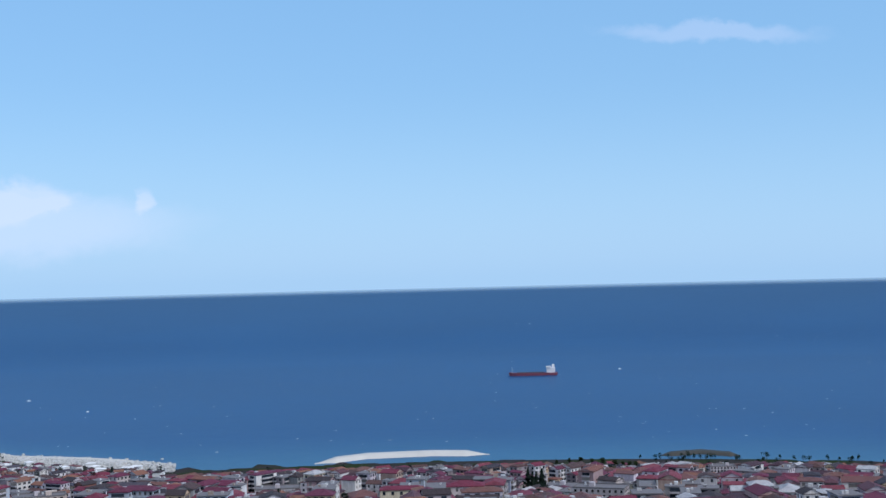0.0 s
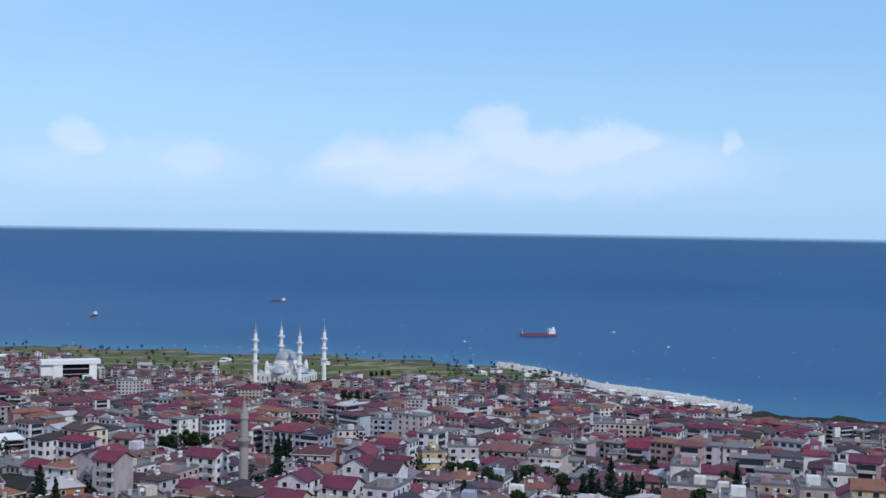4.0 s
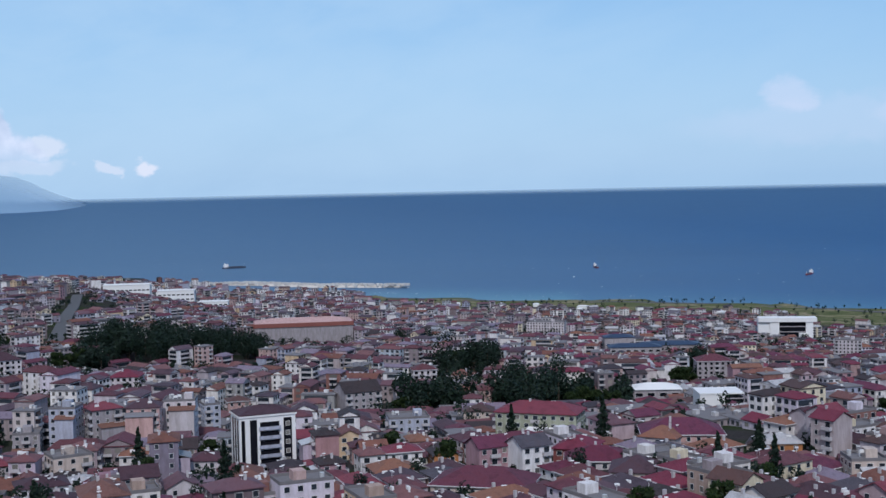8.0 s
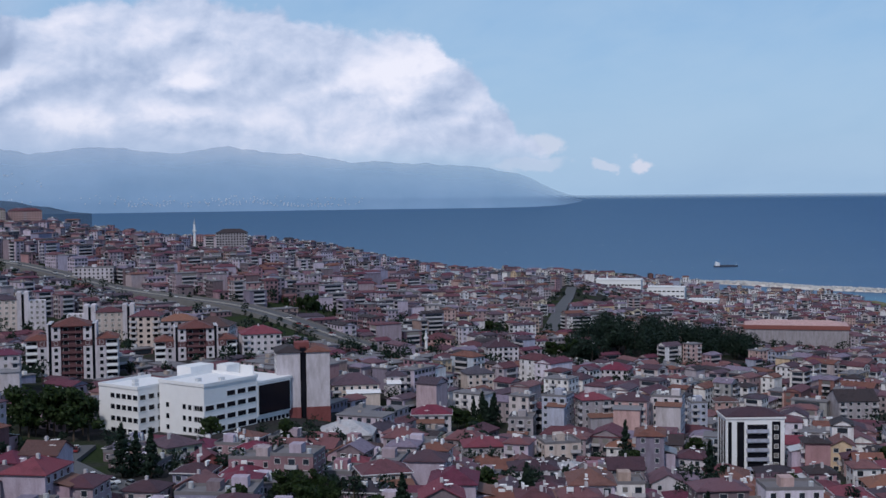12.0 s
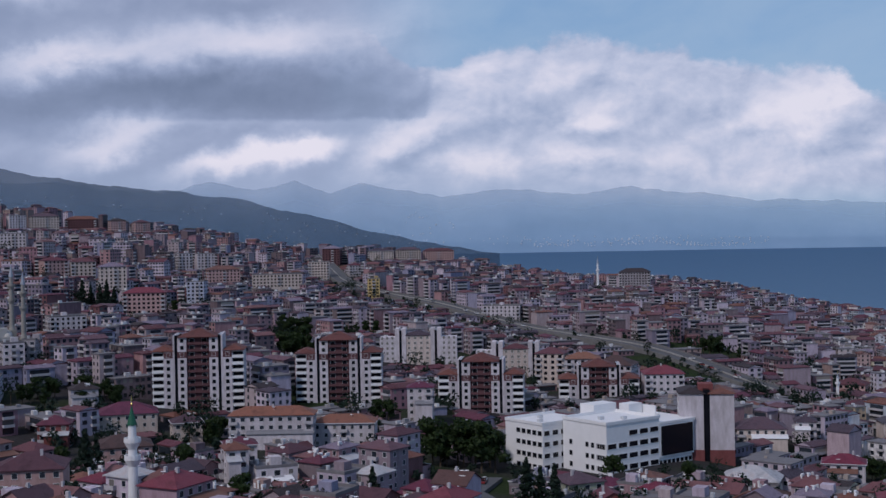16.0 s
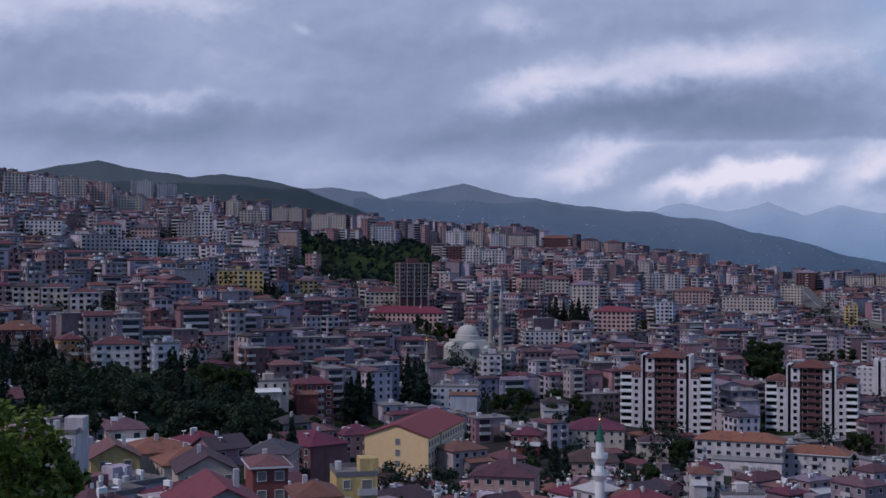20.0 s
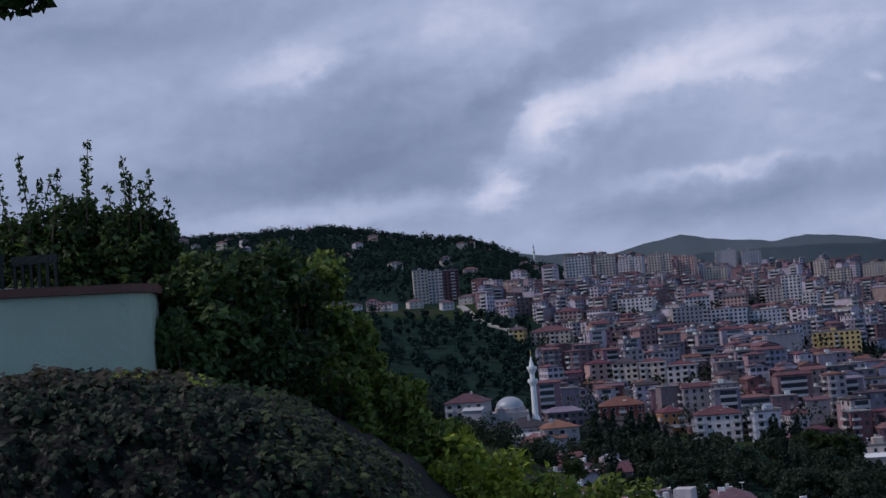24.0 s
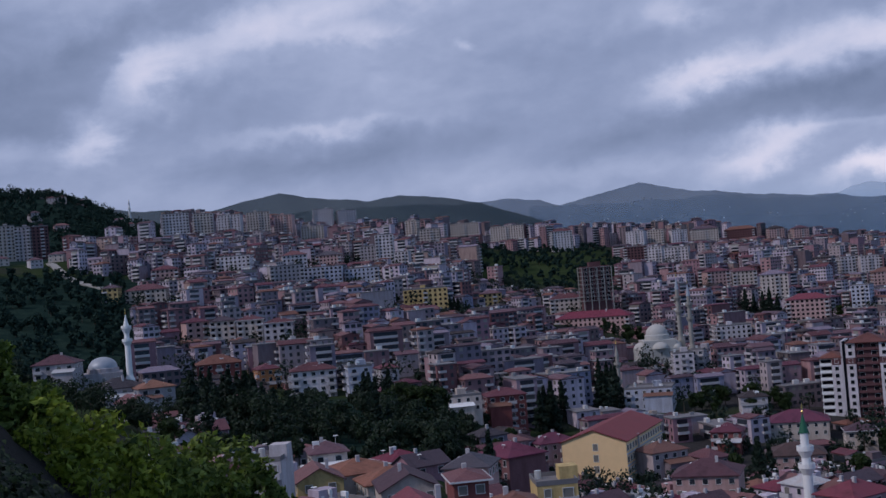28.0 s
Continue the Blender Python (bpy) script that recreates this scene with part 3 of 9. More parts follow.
def fade(nt, b, name):
    """Imitates haze: a far surface turns transparent by the share stored on its points."""
    at = nt.nodes.new("ShaderNodeAttribute")
    at.attribute_name = name
    clear_bsdf = nt.nodes.new("ShaderNodeBsdfTransparent")
    both = nt.nodes.new("ShaderNodeMixShader")
    nt.links.new(at.outputs["Fac"], both.inputs[0])
    nt.links.new(b.outputs[0], both.inputs[1])
    nt.links.new(clear_bsdf.outputs[0], both.inputs[2])
    nt.links.new(both.outputs[0], nt.nodes["Material Output"].inputs["Surface"])


def make_sea():
    rs = np.concatenate([np.linspace(1250, 3300, 30), np.linspace(3350, 4480, 26), np.linspace(4500, 4900, 22)])
    azs = np.arange(-40, 150.1, 1.0)
    A, R, q = ring_grid(azs, rs)
    v = np.stack([(R * np.cos(A)).ravel(), (R * np.sin(A)).ravel(), sea_z(R.ravel())], 1)
    me = mesh_from("sea", v, q, smooth=True)
    m, nt, b = shader("sea_water")
    n1 = tex_noise(nt, 0.0016, 5, 0.6, stretch=(1, 1, 1))
    n2 = tex_noise(nt, 0.05, 5, 0.7)
    n4 = tex_noise(nt, 0.02, 6, 0.75)
    c = mix_rgb(nt, ramp(nt, n1, [(0.35, (0, 0, 0)), (0.68, (1, 1, 1))]), (0.002, 0.050, 0.160), (0.003, 0.066, 0.200))
    c = mix_rgb(nt, 0.35, c, mix_rgb(nt, n2, (0.002, 0.040, 0.13), (0.005, 0.080, 0.23)))
    # shallow milky water along the shore
    sh = nt.nodes.new("ShaderNodeAttribute")
    sh.attribute_name = "shallow"
    c = mix_rgb(nt, sh.outputs["Fac"], c, (0.10, 0.28, 0.36))
    # greyer blue for haze and cloud reflection, painted into western and far water
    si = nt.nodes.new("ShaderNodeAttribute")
    si.attribute_name = "painted_haze"
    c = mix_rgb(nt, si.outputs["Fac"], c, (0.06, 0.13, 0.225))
    nt.links.new(c, b.inputs["Base Color"])
    b.inputs["Roughness"].default_value = 0.36
    b.inputs["Specular IOR Level"].default_value = 0.10
    bump(nt, b, n4, 0.4, 1.5)
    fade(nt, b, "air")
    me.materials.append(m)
    az, r = np.degrees(A.ravel()), R.ravel()
    # horizon haze imitated by letting the outermost water turn transparent
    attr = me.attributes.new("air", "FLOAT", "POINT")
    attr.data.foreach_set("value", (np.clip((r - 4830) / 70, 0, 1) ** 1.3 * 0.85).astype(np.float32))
    keys = sorted(SHORE)
    off = r - np.interp(az, keys, [SHORE[k] for k in keys])
    s = np.clip(1 - off / 260, 0, 1) ** 1.5 * np.where((az > 96) & (az < 116), 0.9, 0.3)
    attr = me.attributes.new("shallow", "FLOAT", "POINT")
    attr.data.foreach_set("value", s.astype(np.float32))
    # share of painted haze: grows westward and with distance
    attr = me.attributes.new("painted_haze", "FLOAT", "POINT")
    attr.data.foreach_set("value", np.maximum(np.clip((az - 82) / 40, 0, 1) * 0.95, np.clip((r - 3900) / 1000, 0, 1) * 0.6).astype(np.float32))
    tagged(new("sea", me), "deep blue sea with small waves to the horizon", "water", kind="structure")


make_sea()


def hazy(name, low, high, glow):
    """A far range, its blue haze painted into the base colour and a faint glow."""
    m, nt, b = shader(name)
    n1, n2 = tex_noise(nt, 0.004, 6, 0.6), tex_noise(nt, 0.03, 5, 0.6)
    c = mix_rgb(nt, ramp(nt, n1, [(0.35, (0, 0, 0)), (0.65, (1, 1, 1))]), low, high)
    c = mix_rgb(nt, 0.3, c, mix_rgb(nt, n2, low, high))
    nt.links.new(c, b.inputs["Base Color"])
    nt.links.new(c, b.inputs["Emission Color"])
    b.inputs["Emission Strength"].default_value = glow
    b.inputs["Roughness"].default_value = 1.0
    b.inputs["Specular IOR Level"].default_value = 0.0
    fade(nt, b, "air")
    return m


def mountain_range(name, crest, r0, r1, base_el, mat, label, rough=1.0, seed=0.0, crest_rough=1.0, air_low=0.0, air_top=0.0):
    """A long ridge: crest gives its elevation in degrees over azimuth, seen from the lookout."""
    keys = sorted(crest)
    azs = np.arange(keys[0], keys[-1] + 0.01, 0.15)
    fs = np.linspace(0, 1, 30)
    A, F, q = ring_grid(azs, fs)
    a = np.degrees(A)
    top = np.interp(a, keys, [crest[k] for k in keys])
    nz = np.array([[noise.fractal(Vector((p * 0.55 + seed * 9, q2 * 7.0, seed)), 1.0, 2.0, 5) for q2 in fs] for p in azs])
    line = np.array([noise.fractal(Vector((p * 0.8 + seed * 5, 3.3, seed)), 1.0, 2.0, 6) for p in azs])[:, None]
    rise = np.sin(np.clip(F, 0, 0.85) / 0.85 * math.pi / 2) ** 0.8
    room = np.clip((top - base_el) / 2.5, 0, 1)
    el = base_el + (top - base_el) * rise + rough * room * (0.16 * crest_rough * line * rise ** 5 + 0.30 * nz * np.sin(F * math.pi)) - np.where(F > 0.86, (F - 0.86) / 0.14 * (top - base_el + 1.0), 0)
    R = r0 + (r1 - r0) * F
    v = np.stack([(R * np.cos(A)).ravel(), (R * np.sin(A)).ravel(), (210 + R * np.tan(np.radians(el))).ravel()], 1)
    me = mesh_from(name, v, q, [mat], smooth=True)
    # haze imitated as transparency that changes with height on the ridge
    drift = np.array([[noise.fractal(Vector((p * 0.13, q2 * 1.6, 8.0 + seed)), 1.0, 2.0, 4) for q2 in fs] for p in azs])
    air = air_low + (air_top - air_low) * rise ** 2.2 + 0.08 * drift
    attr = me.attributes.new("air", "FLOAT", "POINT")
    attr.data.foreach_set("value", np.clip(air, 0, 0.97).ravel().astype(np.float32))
    tagged(new(name, me), label, "mountain", kind="structure")
    return azs, v.reshape(len(azs), len(fs), 3)


M_range_far = hazy("far_range_haze", (0.155, 0.255, 0.375), (0.20, 0.30, 0.43), 0.30)
M_range_mid = hazy("mid_range_haze", (0.042, 0.074, 0.122), (0.068, 0.105, 0.158), 0.10)
M_range_near = hazy("near_range_hazed_woods", (0.038, 0.058, 0.072), (0.066, 0.09, 0.10), 0.05)
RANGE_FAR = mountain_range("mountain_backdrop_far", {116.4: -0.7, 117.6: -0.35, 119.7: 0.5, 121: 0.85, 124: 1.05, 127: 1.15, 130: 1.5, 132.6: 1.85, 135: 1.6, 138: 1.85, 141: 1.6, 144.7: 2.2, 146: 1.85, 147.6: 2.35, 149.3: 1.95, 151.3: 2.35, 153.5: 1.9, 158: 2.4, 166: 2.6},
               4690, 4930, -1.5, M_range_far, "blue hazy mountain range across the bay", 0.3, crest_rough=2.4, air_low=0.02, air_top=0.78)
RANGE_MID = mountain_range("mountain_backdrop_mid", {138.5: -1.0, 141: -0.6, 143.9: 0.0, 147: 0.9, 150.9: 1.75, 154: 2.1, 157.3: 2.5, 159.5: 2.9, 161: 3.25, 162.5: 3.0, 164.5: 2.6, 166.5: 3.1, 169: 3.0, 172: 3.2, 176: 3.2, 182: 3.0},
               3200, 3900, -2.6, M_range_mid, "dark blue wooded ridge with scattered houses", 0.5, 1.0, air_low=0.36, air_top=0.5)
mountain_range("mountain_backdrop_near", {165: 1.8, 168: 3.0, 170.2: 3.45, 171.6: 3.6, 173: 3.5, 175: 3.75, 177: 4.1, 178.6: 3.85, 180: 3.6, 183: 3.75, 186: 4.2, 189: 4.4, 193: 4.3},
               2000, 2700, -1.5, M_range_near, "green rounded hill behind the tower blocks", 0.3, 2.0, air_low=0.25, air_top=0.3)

# ---- building kit ----
class Geo:
    """Collects faces for one mesh; each face names a material slot."""

    def __init__(self):
        self.v, self.f, self.m = [], [], []

    def face(self, pts, m=0):
        k = len(self.v)
        self.v.extend(pts)
        self.f.append(tuple(range(k, k + len(pts))))
        self.m.append(m)

    def solid(self, pts, faces, m=0):
        k = len(self.v)
        self.v.extend(pts)
        for f in faces:
            self.f.append(tuple(k + i for i in f))
            self.m.append(m)

    def box(self, x0, x1, y0, y1, z0, z1, m=0, bottom=True):
        p = [(x0, y0, z0), (x1, y0, z0), (x1, y1, z0), (x0, y1, z0), (x0, y0, z1), (x1, y0, z1), (x1, y1, z1), (x0, y1, z1)]
        f = [(0, 1, 5, 4), (1, 2, 6, 5), (2, 3, 7, 6), (3, 0, 4, 7), (4, 5, 6, 7)]
        if bottom:
            f.append((3, 2, 1, 0))
        self.solid(p, f, m)

    def slab(self, o, u, n, s0, s1, d0, d1, z0, z1, m=0):
        """A box along a wall: s along it, d out from it."""
        def q(s, d, z):
            return (o[0] + u[0] * s + n[0] * d, o[1] + u[1] * s + n[1] * d, z)
        p = [q(s0, d0, z0), q(s1, d0, z0), q(s1, d1, z0), q(s0, d1, z0), q(s0, d0, z1), q(s1, d0, z1), q(s1, d1, z1), q(s0, d1, z1)]
        self.solid(p, [(0, 1, 5, 4), (1, 2, 6, 5), (2, 3, 7, 6), (3, 0, 4, 7), (4, 5, 6, 7), (3, 2, 1, 0)], m)

    def window(self, o, u, n, s, z, w, h, glass=0, rim=1):
        """A framed window on a wall: a proud frame of four bars round a set-back pane, and a sill."""
        t = 0.09
        self.slab(o, u, n, s - w / 2 - t, s + w / 2 + t, 0.0, 0.10, z + h, z + h + t, rim)
        self.slab(o, u, n, s - w / 2 - t, s + w / 2 + t, 0.0, 0.16, z - t, z, rim)
        def q(a, d, c):
            return (o[0] + u[0] * a + n[0] * d, o[1] + u[1] * a + n[1] * d, c)
        for a in (s - w / 2 - t, s + w / 2):
            self.face([q(a, 0.1, z), q(a + t, 0.1, z), q(a + t, 0.1, z + h), q(a, 0.1, z + h)], rim)
        self.face([q(s - w / 2, 0.03, z), q(s + w / 2, 0.03, z), q(s + w / 2, 0.03, z + h), q(s - w / 2, 0.03, z + h)], glass)

    def hip(self, x0, x1, y0, y1, z, h, m=0, inset=None):
        """A hipped roof with a fascia; the ridge runs along the longer side."""
        w, d = x1 - x0, y1 - y0
        k = min(w, d) / 2 if inset is None else inset
        if w >= d:
            r = [(x0 + k, (y0 + y1) / 2, z + h), (x1 - k, (y0 + y1) / 2, z + h)]
            f = [(4, 5, 9, 8), (6, 7, 8, 9), (5, 6, 9), (7, 4, 8)]
        else:
            r = [((x0 + x1) / 2, y0 + k, z + h), ((x0 + x1) / 2, y1 - k, z + h)]
            f = [(5, 6, 9, 8), (7, 4, 8, 9), (4, 5, 8), (6, 7, 9)]
        e = 0.22
        p = [(x0, y0, z - e), (x1, y0, z - e), (x1, y1, z - e), (x0, y1, z - e), (x0, y0, z), (x1, y0, z), (x1, y1, z), (x0, y1, z)] + r
        f += [(0, 1, 5, 4), (1, 2, 6, 5), (2, 3, 7, 6), (3, 0, 4, 7), (3, 2, 1, 0)]
        self.solid(p, f, m)

    def gable(self, x0, x1, y0, y1, z, h, m=0, t=0.2):
        """A saddle roof of two slabs; the ridge runs along the longer side."""
        along = x1 - x0 >= y1 - y0
        c = (y0 + y1) / 2 if along else (x0 + x1) / 2
        for e in ((y0, y1) if along else (x0, x1)):
            q = [(x0, e, z), (x1, e, z), (x1, c, z + h), (x0, c, z + h)] if along else [(e, y0, z), (e, y1, z), (c, y1, z + h), (c, y0, z + h)]
            self.solid(q + [(a, b, k + t) for a, b, k in q], [(0, 1, 2, 3), (4, 5, 6, 7), (0, 1, 5, 4), (1, 2, 6, 5), (2, 3, 7, 6), (3, 0, 4, 7)], m)

    def attic(self, x0, x1, y0, y1, z, h, m=0):
        """The wall's triangles under a saddle roof."""
        if x1 - x0 >= y1 - y0:
            c = (y0 + y1) / 2
            p = [(x0, y0, z), (x0, y1, z), (x0, c, z + h), (x1, y0, z), (x1, y1, z), (x1, c, z + h)]
        else:
            c = (x0 + x1) / 2
            p = [(x0, y0, z), (x1, y0, z), (c, y0, z + h), (x0, y1, z), (x1, y1, z), (c, y1, z + h)]
        self.solid(p, [(0, 1, 2), (3, 4, 5), (0, 2, 5, 3), (1, 2, 5, 4)], m)

    def tray(self, x0, x1, y0, y1, z0, z1, t=0.2, m=0):
        """A flat roof with its parapet, in one piece."""
        a = [(x0, y0), (x1, y0), (x1, y1), (x0, y1)]
        b = [(x0 + t, y0 + t), (x1 - t, y0 + t), (x1 - t, y1 - t), (x0 + t, y1 - t)]
        p = [(*q, z0) for q in a] + [(*q, z1) for q in a] + [(*q, z1) for q in b] + [(*q, z0 + 0.15) for q in b]
        f = [(k + i, k + (i + 1) % 4, k + 4 + (i + 1) % 4, k + 4 + i) for k in (0, 4, 8) for i in range(4)]
        self.solid(p, f + [(12, 13, 14, 15)], m)

    def tube(self, cx, cy, z0, z1, r0, r1, n=12, m=0, cap=True, turn=0.0):
        p = [(cx + r * math.cos(turn + 2 * math.pi * i / n), cy + r * math.sin(turn + 2 * math.pi * i / n), z) for z, r in ((z0, r0), (z1, r1)) for i in range(n)]
        f = [(i, (i + 1) % n, n + (i + 1) % n, n + i) for i in range(n)]
        if cap:
            f += [tuple(range(n, 2 * n)), tuple(reversed(range(n)))]
        self.solid(p, f, m)

    def lathe(self, cx, cy, prof, n=16, m=0):
        """Turns a profile of (radius, height) round an upright axis."""
        p = [(cx + r * math.cos(2 * math.pi * i / n), cy + r * math.sin(2 * math.pi * i / n), z) for r, z in prof for i in range(n)]
        f = [(k * n + i, k * n + (i + 1) % n, (k + 1) * n + (i + 1) % n, (k + 1) * n + i) for k in range(len(prof) - 1) for i in range(n)]
        self.solid(p, f, m)

    def dome(self, cx, cy, z, r, high=1.0, n=20, m=0, rings=7):
        self.lathe(cx, cy, [(max(0.02, r * math.cos(a)), z + r * high * math.sin(a)) for a in (math.pi / 2 * i / rings for i in range(rings + 1))], n, m)

    def beam(self, a, b, r0, r1, n=5, m=0):
        a, b = Vector(a), Vector(b)
        d = (b - a).normalized()
        s = d.orthogonal().normalized()
        t = d.cross(s)
        p = [tuple(c + r * (s * math.cos(2 * math.pi * i / n) + t * math.sin(2 * math.pi * i / n))) for c, r in ((a, r0), (b, r1)) for i in range(n)]
        self.solid(p, [(i, (i + 1) % n, n + (i + 1) % n, n + i) for i in range(n)] + [tuple(range(n, 2 * n))], m)

    def mesh(self, name, mats, smooth=False):
        me = bpy.data.meshes.new(name)
        me.from_pydata(self.v, [], self.f)
        for m in mats:
            me.materials.append(m)
        me.polygons.foreach_set("material_index", np.array(self.m, np.int32))
        me.polygons.foreach_set("use_smooth", np.full(len(self.f), bool(smooth)))
        me.update()
        return me


def part(name, g, mats, parent, label="", kind="", smooth=False):
    """Links a Geo (or a ready mesh) as one mesh object under a thing or a part."""
    if isinstance(mats, bpy.types.Material):
        mats = [mats]
    me = g.mesh(name, mats, smooth) if isinstance(g, Geo) else g  # mats may be None then
    ob = new(name, me)
    ob.parent = parent
    return tagged(ob, label, kind=kind)


def thing(name, label, category, group="", at=(0, 0, 0), turn=0.0):
    ob = new(name)
    ob.empty_display_size = 0.5
    ob.matrix_basis = pose(*at, 0, 0, turn)
    return tagged(ob, label, category, group)


SIDES = {"s": ((1, 0), (0, -1)), "n": ((-1, 0), (0, 1)), "e": ((0, 1), (1, 0)), "w": ((0, -1), (-1, 0))}


def side(w, d, key):
    """A wall of a w by d block: its middle, its run, its outward way and its length."""
    u, n = SIDES[key]
    return (n[0] * w / 2, n[1] * d / 2), u, n, (w if key in "sn" else d)


FLOOR = 2.9
FOOT = -7.0  # walls go this far into the slope


def balcony(g, o, u, n, s, z, w, out=1.15, m=0):
    g.slab(o, u, n, s - w / 2, s + w / 2, 0, out, z - 0.15, z, m)
    g.slab(o, u, n, s - w / 2, s + w / 2, out - 0.1, out, z, z + 0.95, m)
    g.slab(o, u, n, s - w / 2, s - w / 2 + 0.1, 0, out - 0.1, z, z + 0.95, m)
    g.slab(o, u, n, s + w / 2 - 0.1, s + w / 2, 0, out - 0.1, z, z + 0.95, m)


PANE_MESHES = {}


def pane_mesh(w, h, dark=False):
    """A window in a frame, centred at its sill's middle, looking to -y; shared by all of its size."""
    key = (round(w, 2), round(h, 2), dark)
    if key not in PANE_MESHES:
        g = Geo()
        o, u, n, t = (0, 0), (1, 0), (0, -1), 0.1
        p = [(-w / 2 - t, 0, -t), (w / 2 + t, 0, -t), (w / 2 + t, 0, h + t), (-w / 2 - t, 0, h + t)]
        fr = [(a, -0.12, c) for a, _, c in p]
        inn = [(-w / 2, -0.12, 0), (w / 2, -0.12, 0), (w / 2, -0.12, h), (-w / 2, -0.12, h)]
        deep = [(a, -0.03, c) for a, _, c in inn]
        k = p + fr + inn + deep
        g.solid(k, [(i, (i + 1) % 4, 4 + (i + 1) % 4, 4 + i) for i in range(4)] + [(4 + i, 4 + (i + 1) % 4, 8 + (i + 1) % 4, 8 + i) for i in range(4)]
                + [(8 + i, 8 + (i + 1) % 4, 12 + (i + 1) % 4, 12 + i) for i in range(4)], 1)
        g.face(deep, 0)
        PANE_MESHES[key] = g.mesh("window", [M_darkglass if dark else M_glass, M_frame])
    return PANE_MESHES[key]


def eaves(root, a, b, z, rng):
    """A pale gutter board round the edge of a roof, on about half of the houses."""
    if rng.random() < 0.75:
        return
    g = Geo()
    g.box(-a - 0.1, a + 0.1, -b - 0.1, -b, z - 0.22, z + 0.06)
    g.box(-a - 0.1, a + 0.1, b, b + 0.1, z - 0.22, z + 0.06)
    g.box(-a - 0.1, -a, -b, b, z - 0.22, z + 0.06)
    g.box(a, a + 0.1, -b, b, z - 0.22, z + 0.06)
    part("gutter", g, M_gutter, root)


M_sheets = [plain("pale_sheet", (0.60, 0.60, 0.62), 0.45, 0.8, 0.25, 0.2), plain("rusty_sheet", (0.20, 0.10, 0.075), 0.7, 0.8, 0.4), plain("grey_sheet", (0.27, 0.27, 0.29), 0.5, 0.8, 0.3, 0.2), plain("white_canvas", (0.78, 0.78, 0.79), 0.8, 0.8, 0.1)]


def annex(root, rng, w, d, h, wall):
    """A lower wing against the house under a lean-to roof, and the fittings that crowd its roof."""
    sy = rng.choice([-1, -1, 1])
    ww, dd, hh = w * rng.uniform(0.45, 0.85), rng.uniform(2.6, 4.2), h - rng.choice([1, 1, 2]) * FLOOR + rng.uniform(-0.5, 0.4)
    x0 = rng.choice([-w / 2 + 0.05, w / 2 - ww - 0.05])
    if hh > 1.5:
        y0, y1 = sorted((sy * (d / 2 - 0.3), sy * (d / 2 + dd)))
        g = Geo()
        g.box(x0, x0 + ww, y0, y1, FOOT, hh)
        wing = part("annex", g, wall, root)
        g = Geo()
        ya, yb, t = sy * (d / 2), sy * (d / 2 + dd + 0.5), 0.12
        q = [(x0 - 0.4, ya, hh + 1.0), (x0 + ww + 0.4, ya, hh + 1.0), (x0 + ww + 0.4, yb, hh), (x0 - 0.4, yb, hh)]
        g.solid(q + [(a, b, c + t) for a, b, c in q], [(0, 1, 2, 3), (4, 5, 6, 7), (0, 1, 5, 4), (1, 2, 6, 5), (2, 3, 7, 6), (3, 0, 4, 7)])
        part("lean_to_roof", g, rng.choice(M_sheets), root)
    g = Geo()
    for _ in range(rng.choice([2, 3, 4])):
        a, b = rng.uniform(-w / 3, w / 3), rng.uniform(-d / 3, d / 3)
        top = h + rng.uniform(1.6, 2.6)
        if rng.random() < 0.5:
            g.tube(a, b, h, top, 0.04, 0.04, 5)
            g.lathe(a, b, [(0.05, top), (0.55, top + 0.25), (0.6, top + 0.3)], 9)
        else:
            g.box(a - 0.75, a + 0.75, b - 0.3, b + 0.3, top - 0.9, top - 0.1)
            g.box(a - 0.7, a - 0.6, b - 0.25, b + 0.25, h, top - 0.9)
            g.box(a + 0.6, a + 0.7, b - 0.25, b + 0.25, h, top - 0.9)
    part("roof_clutter", g, M_white, root, "white dishes and water tanks", "stuff")


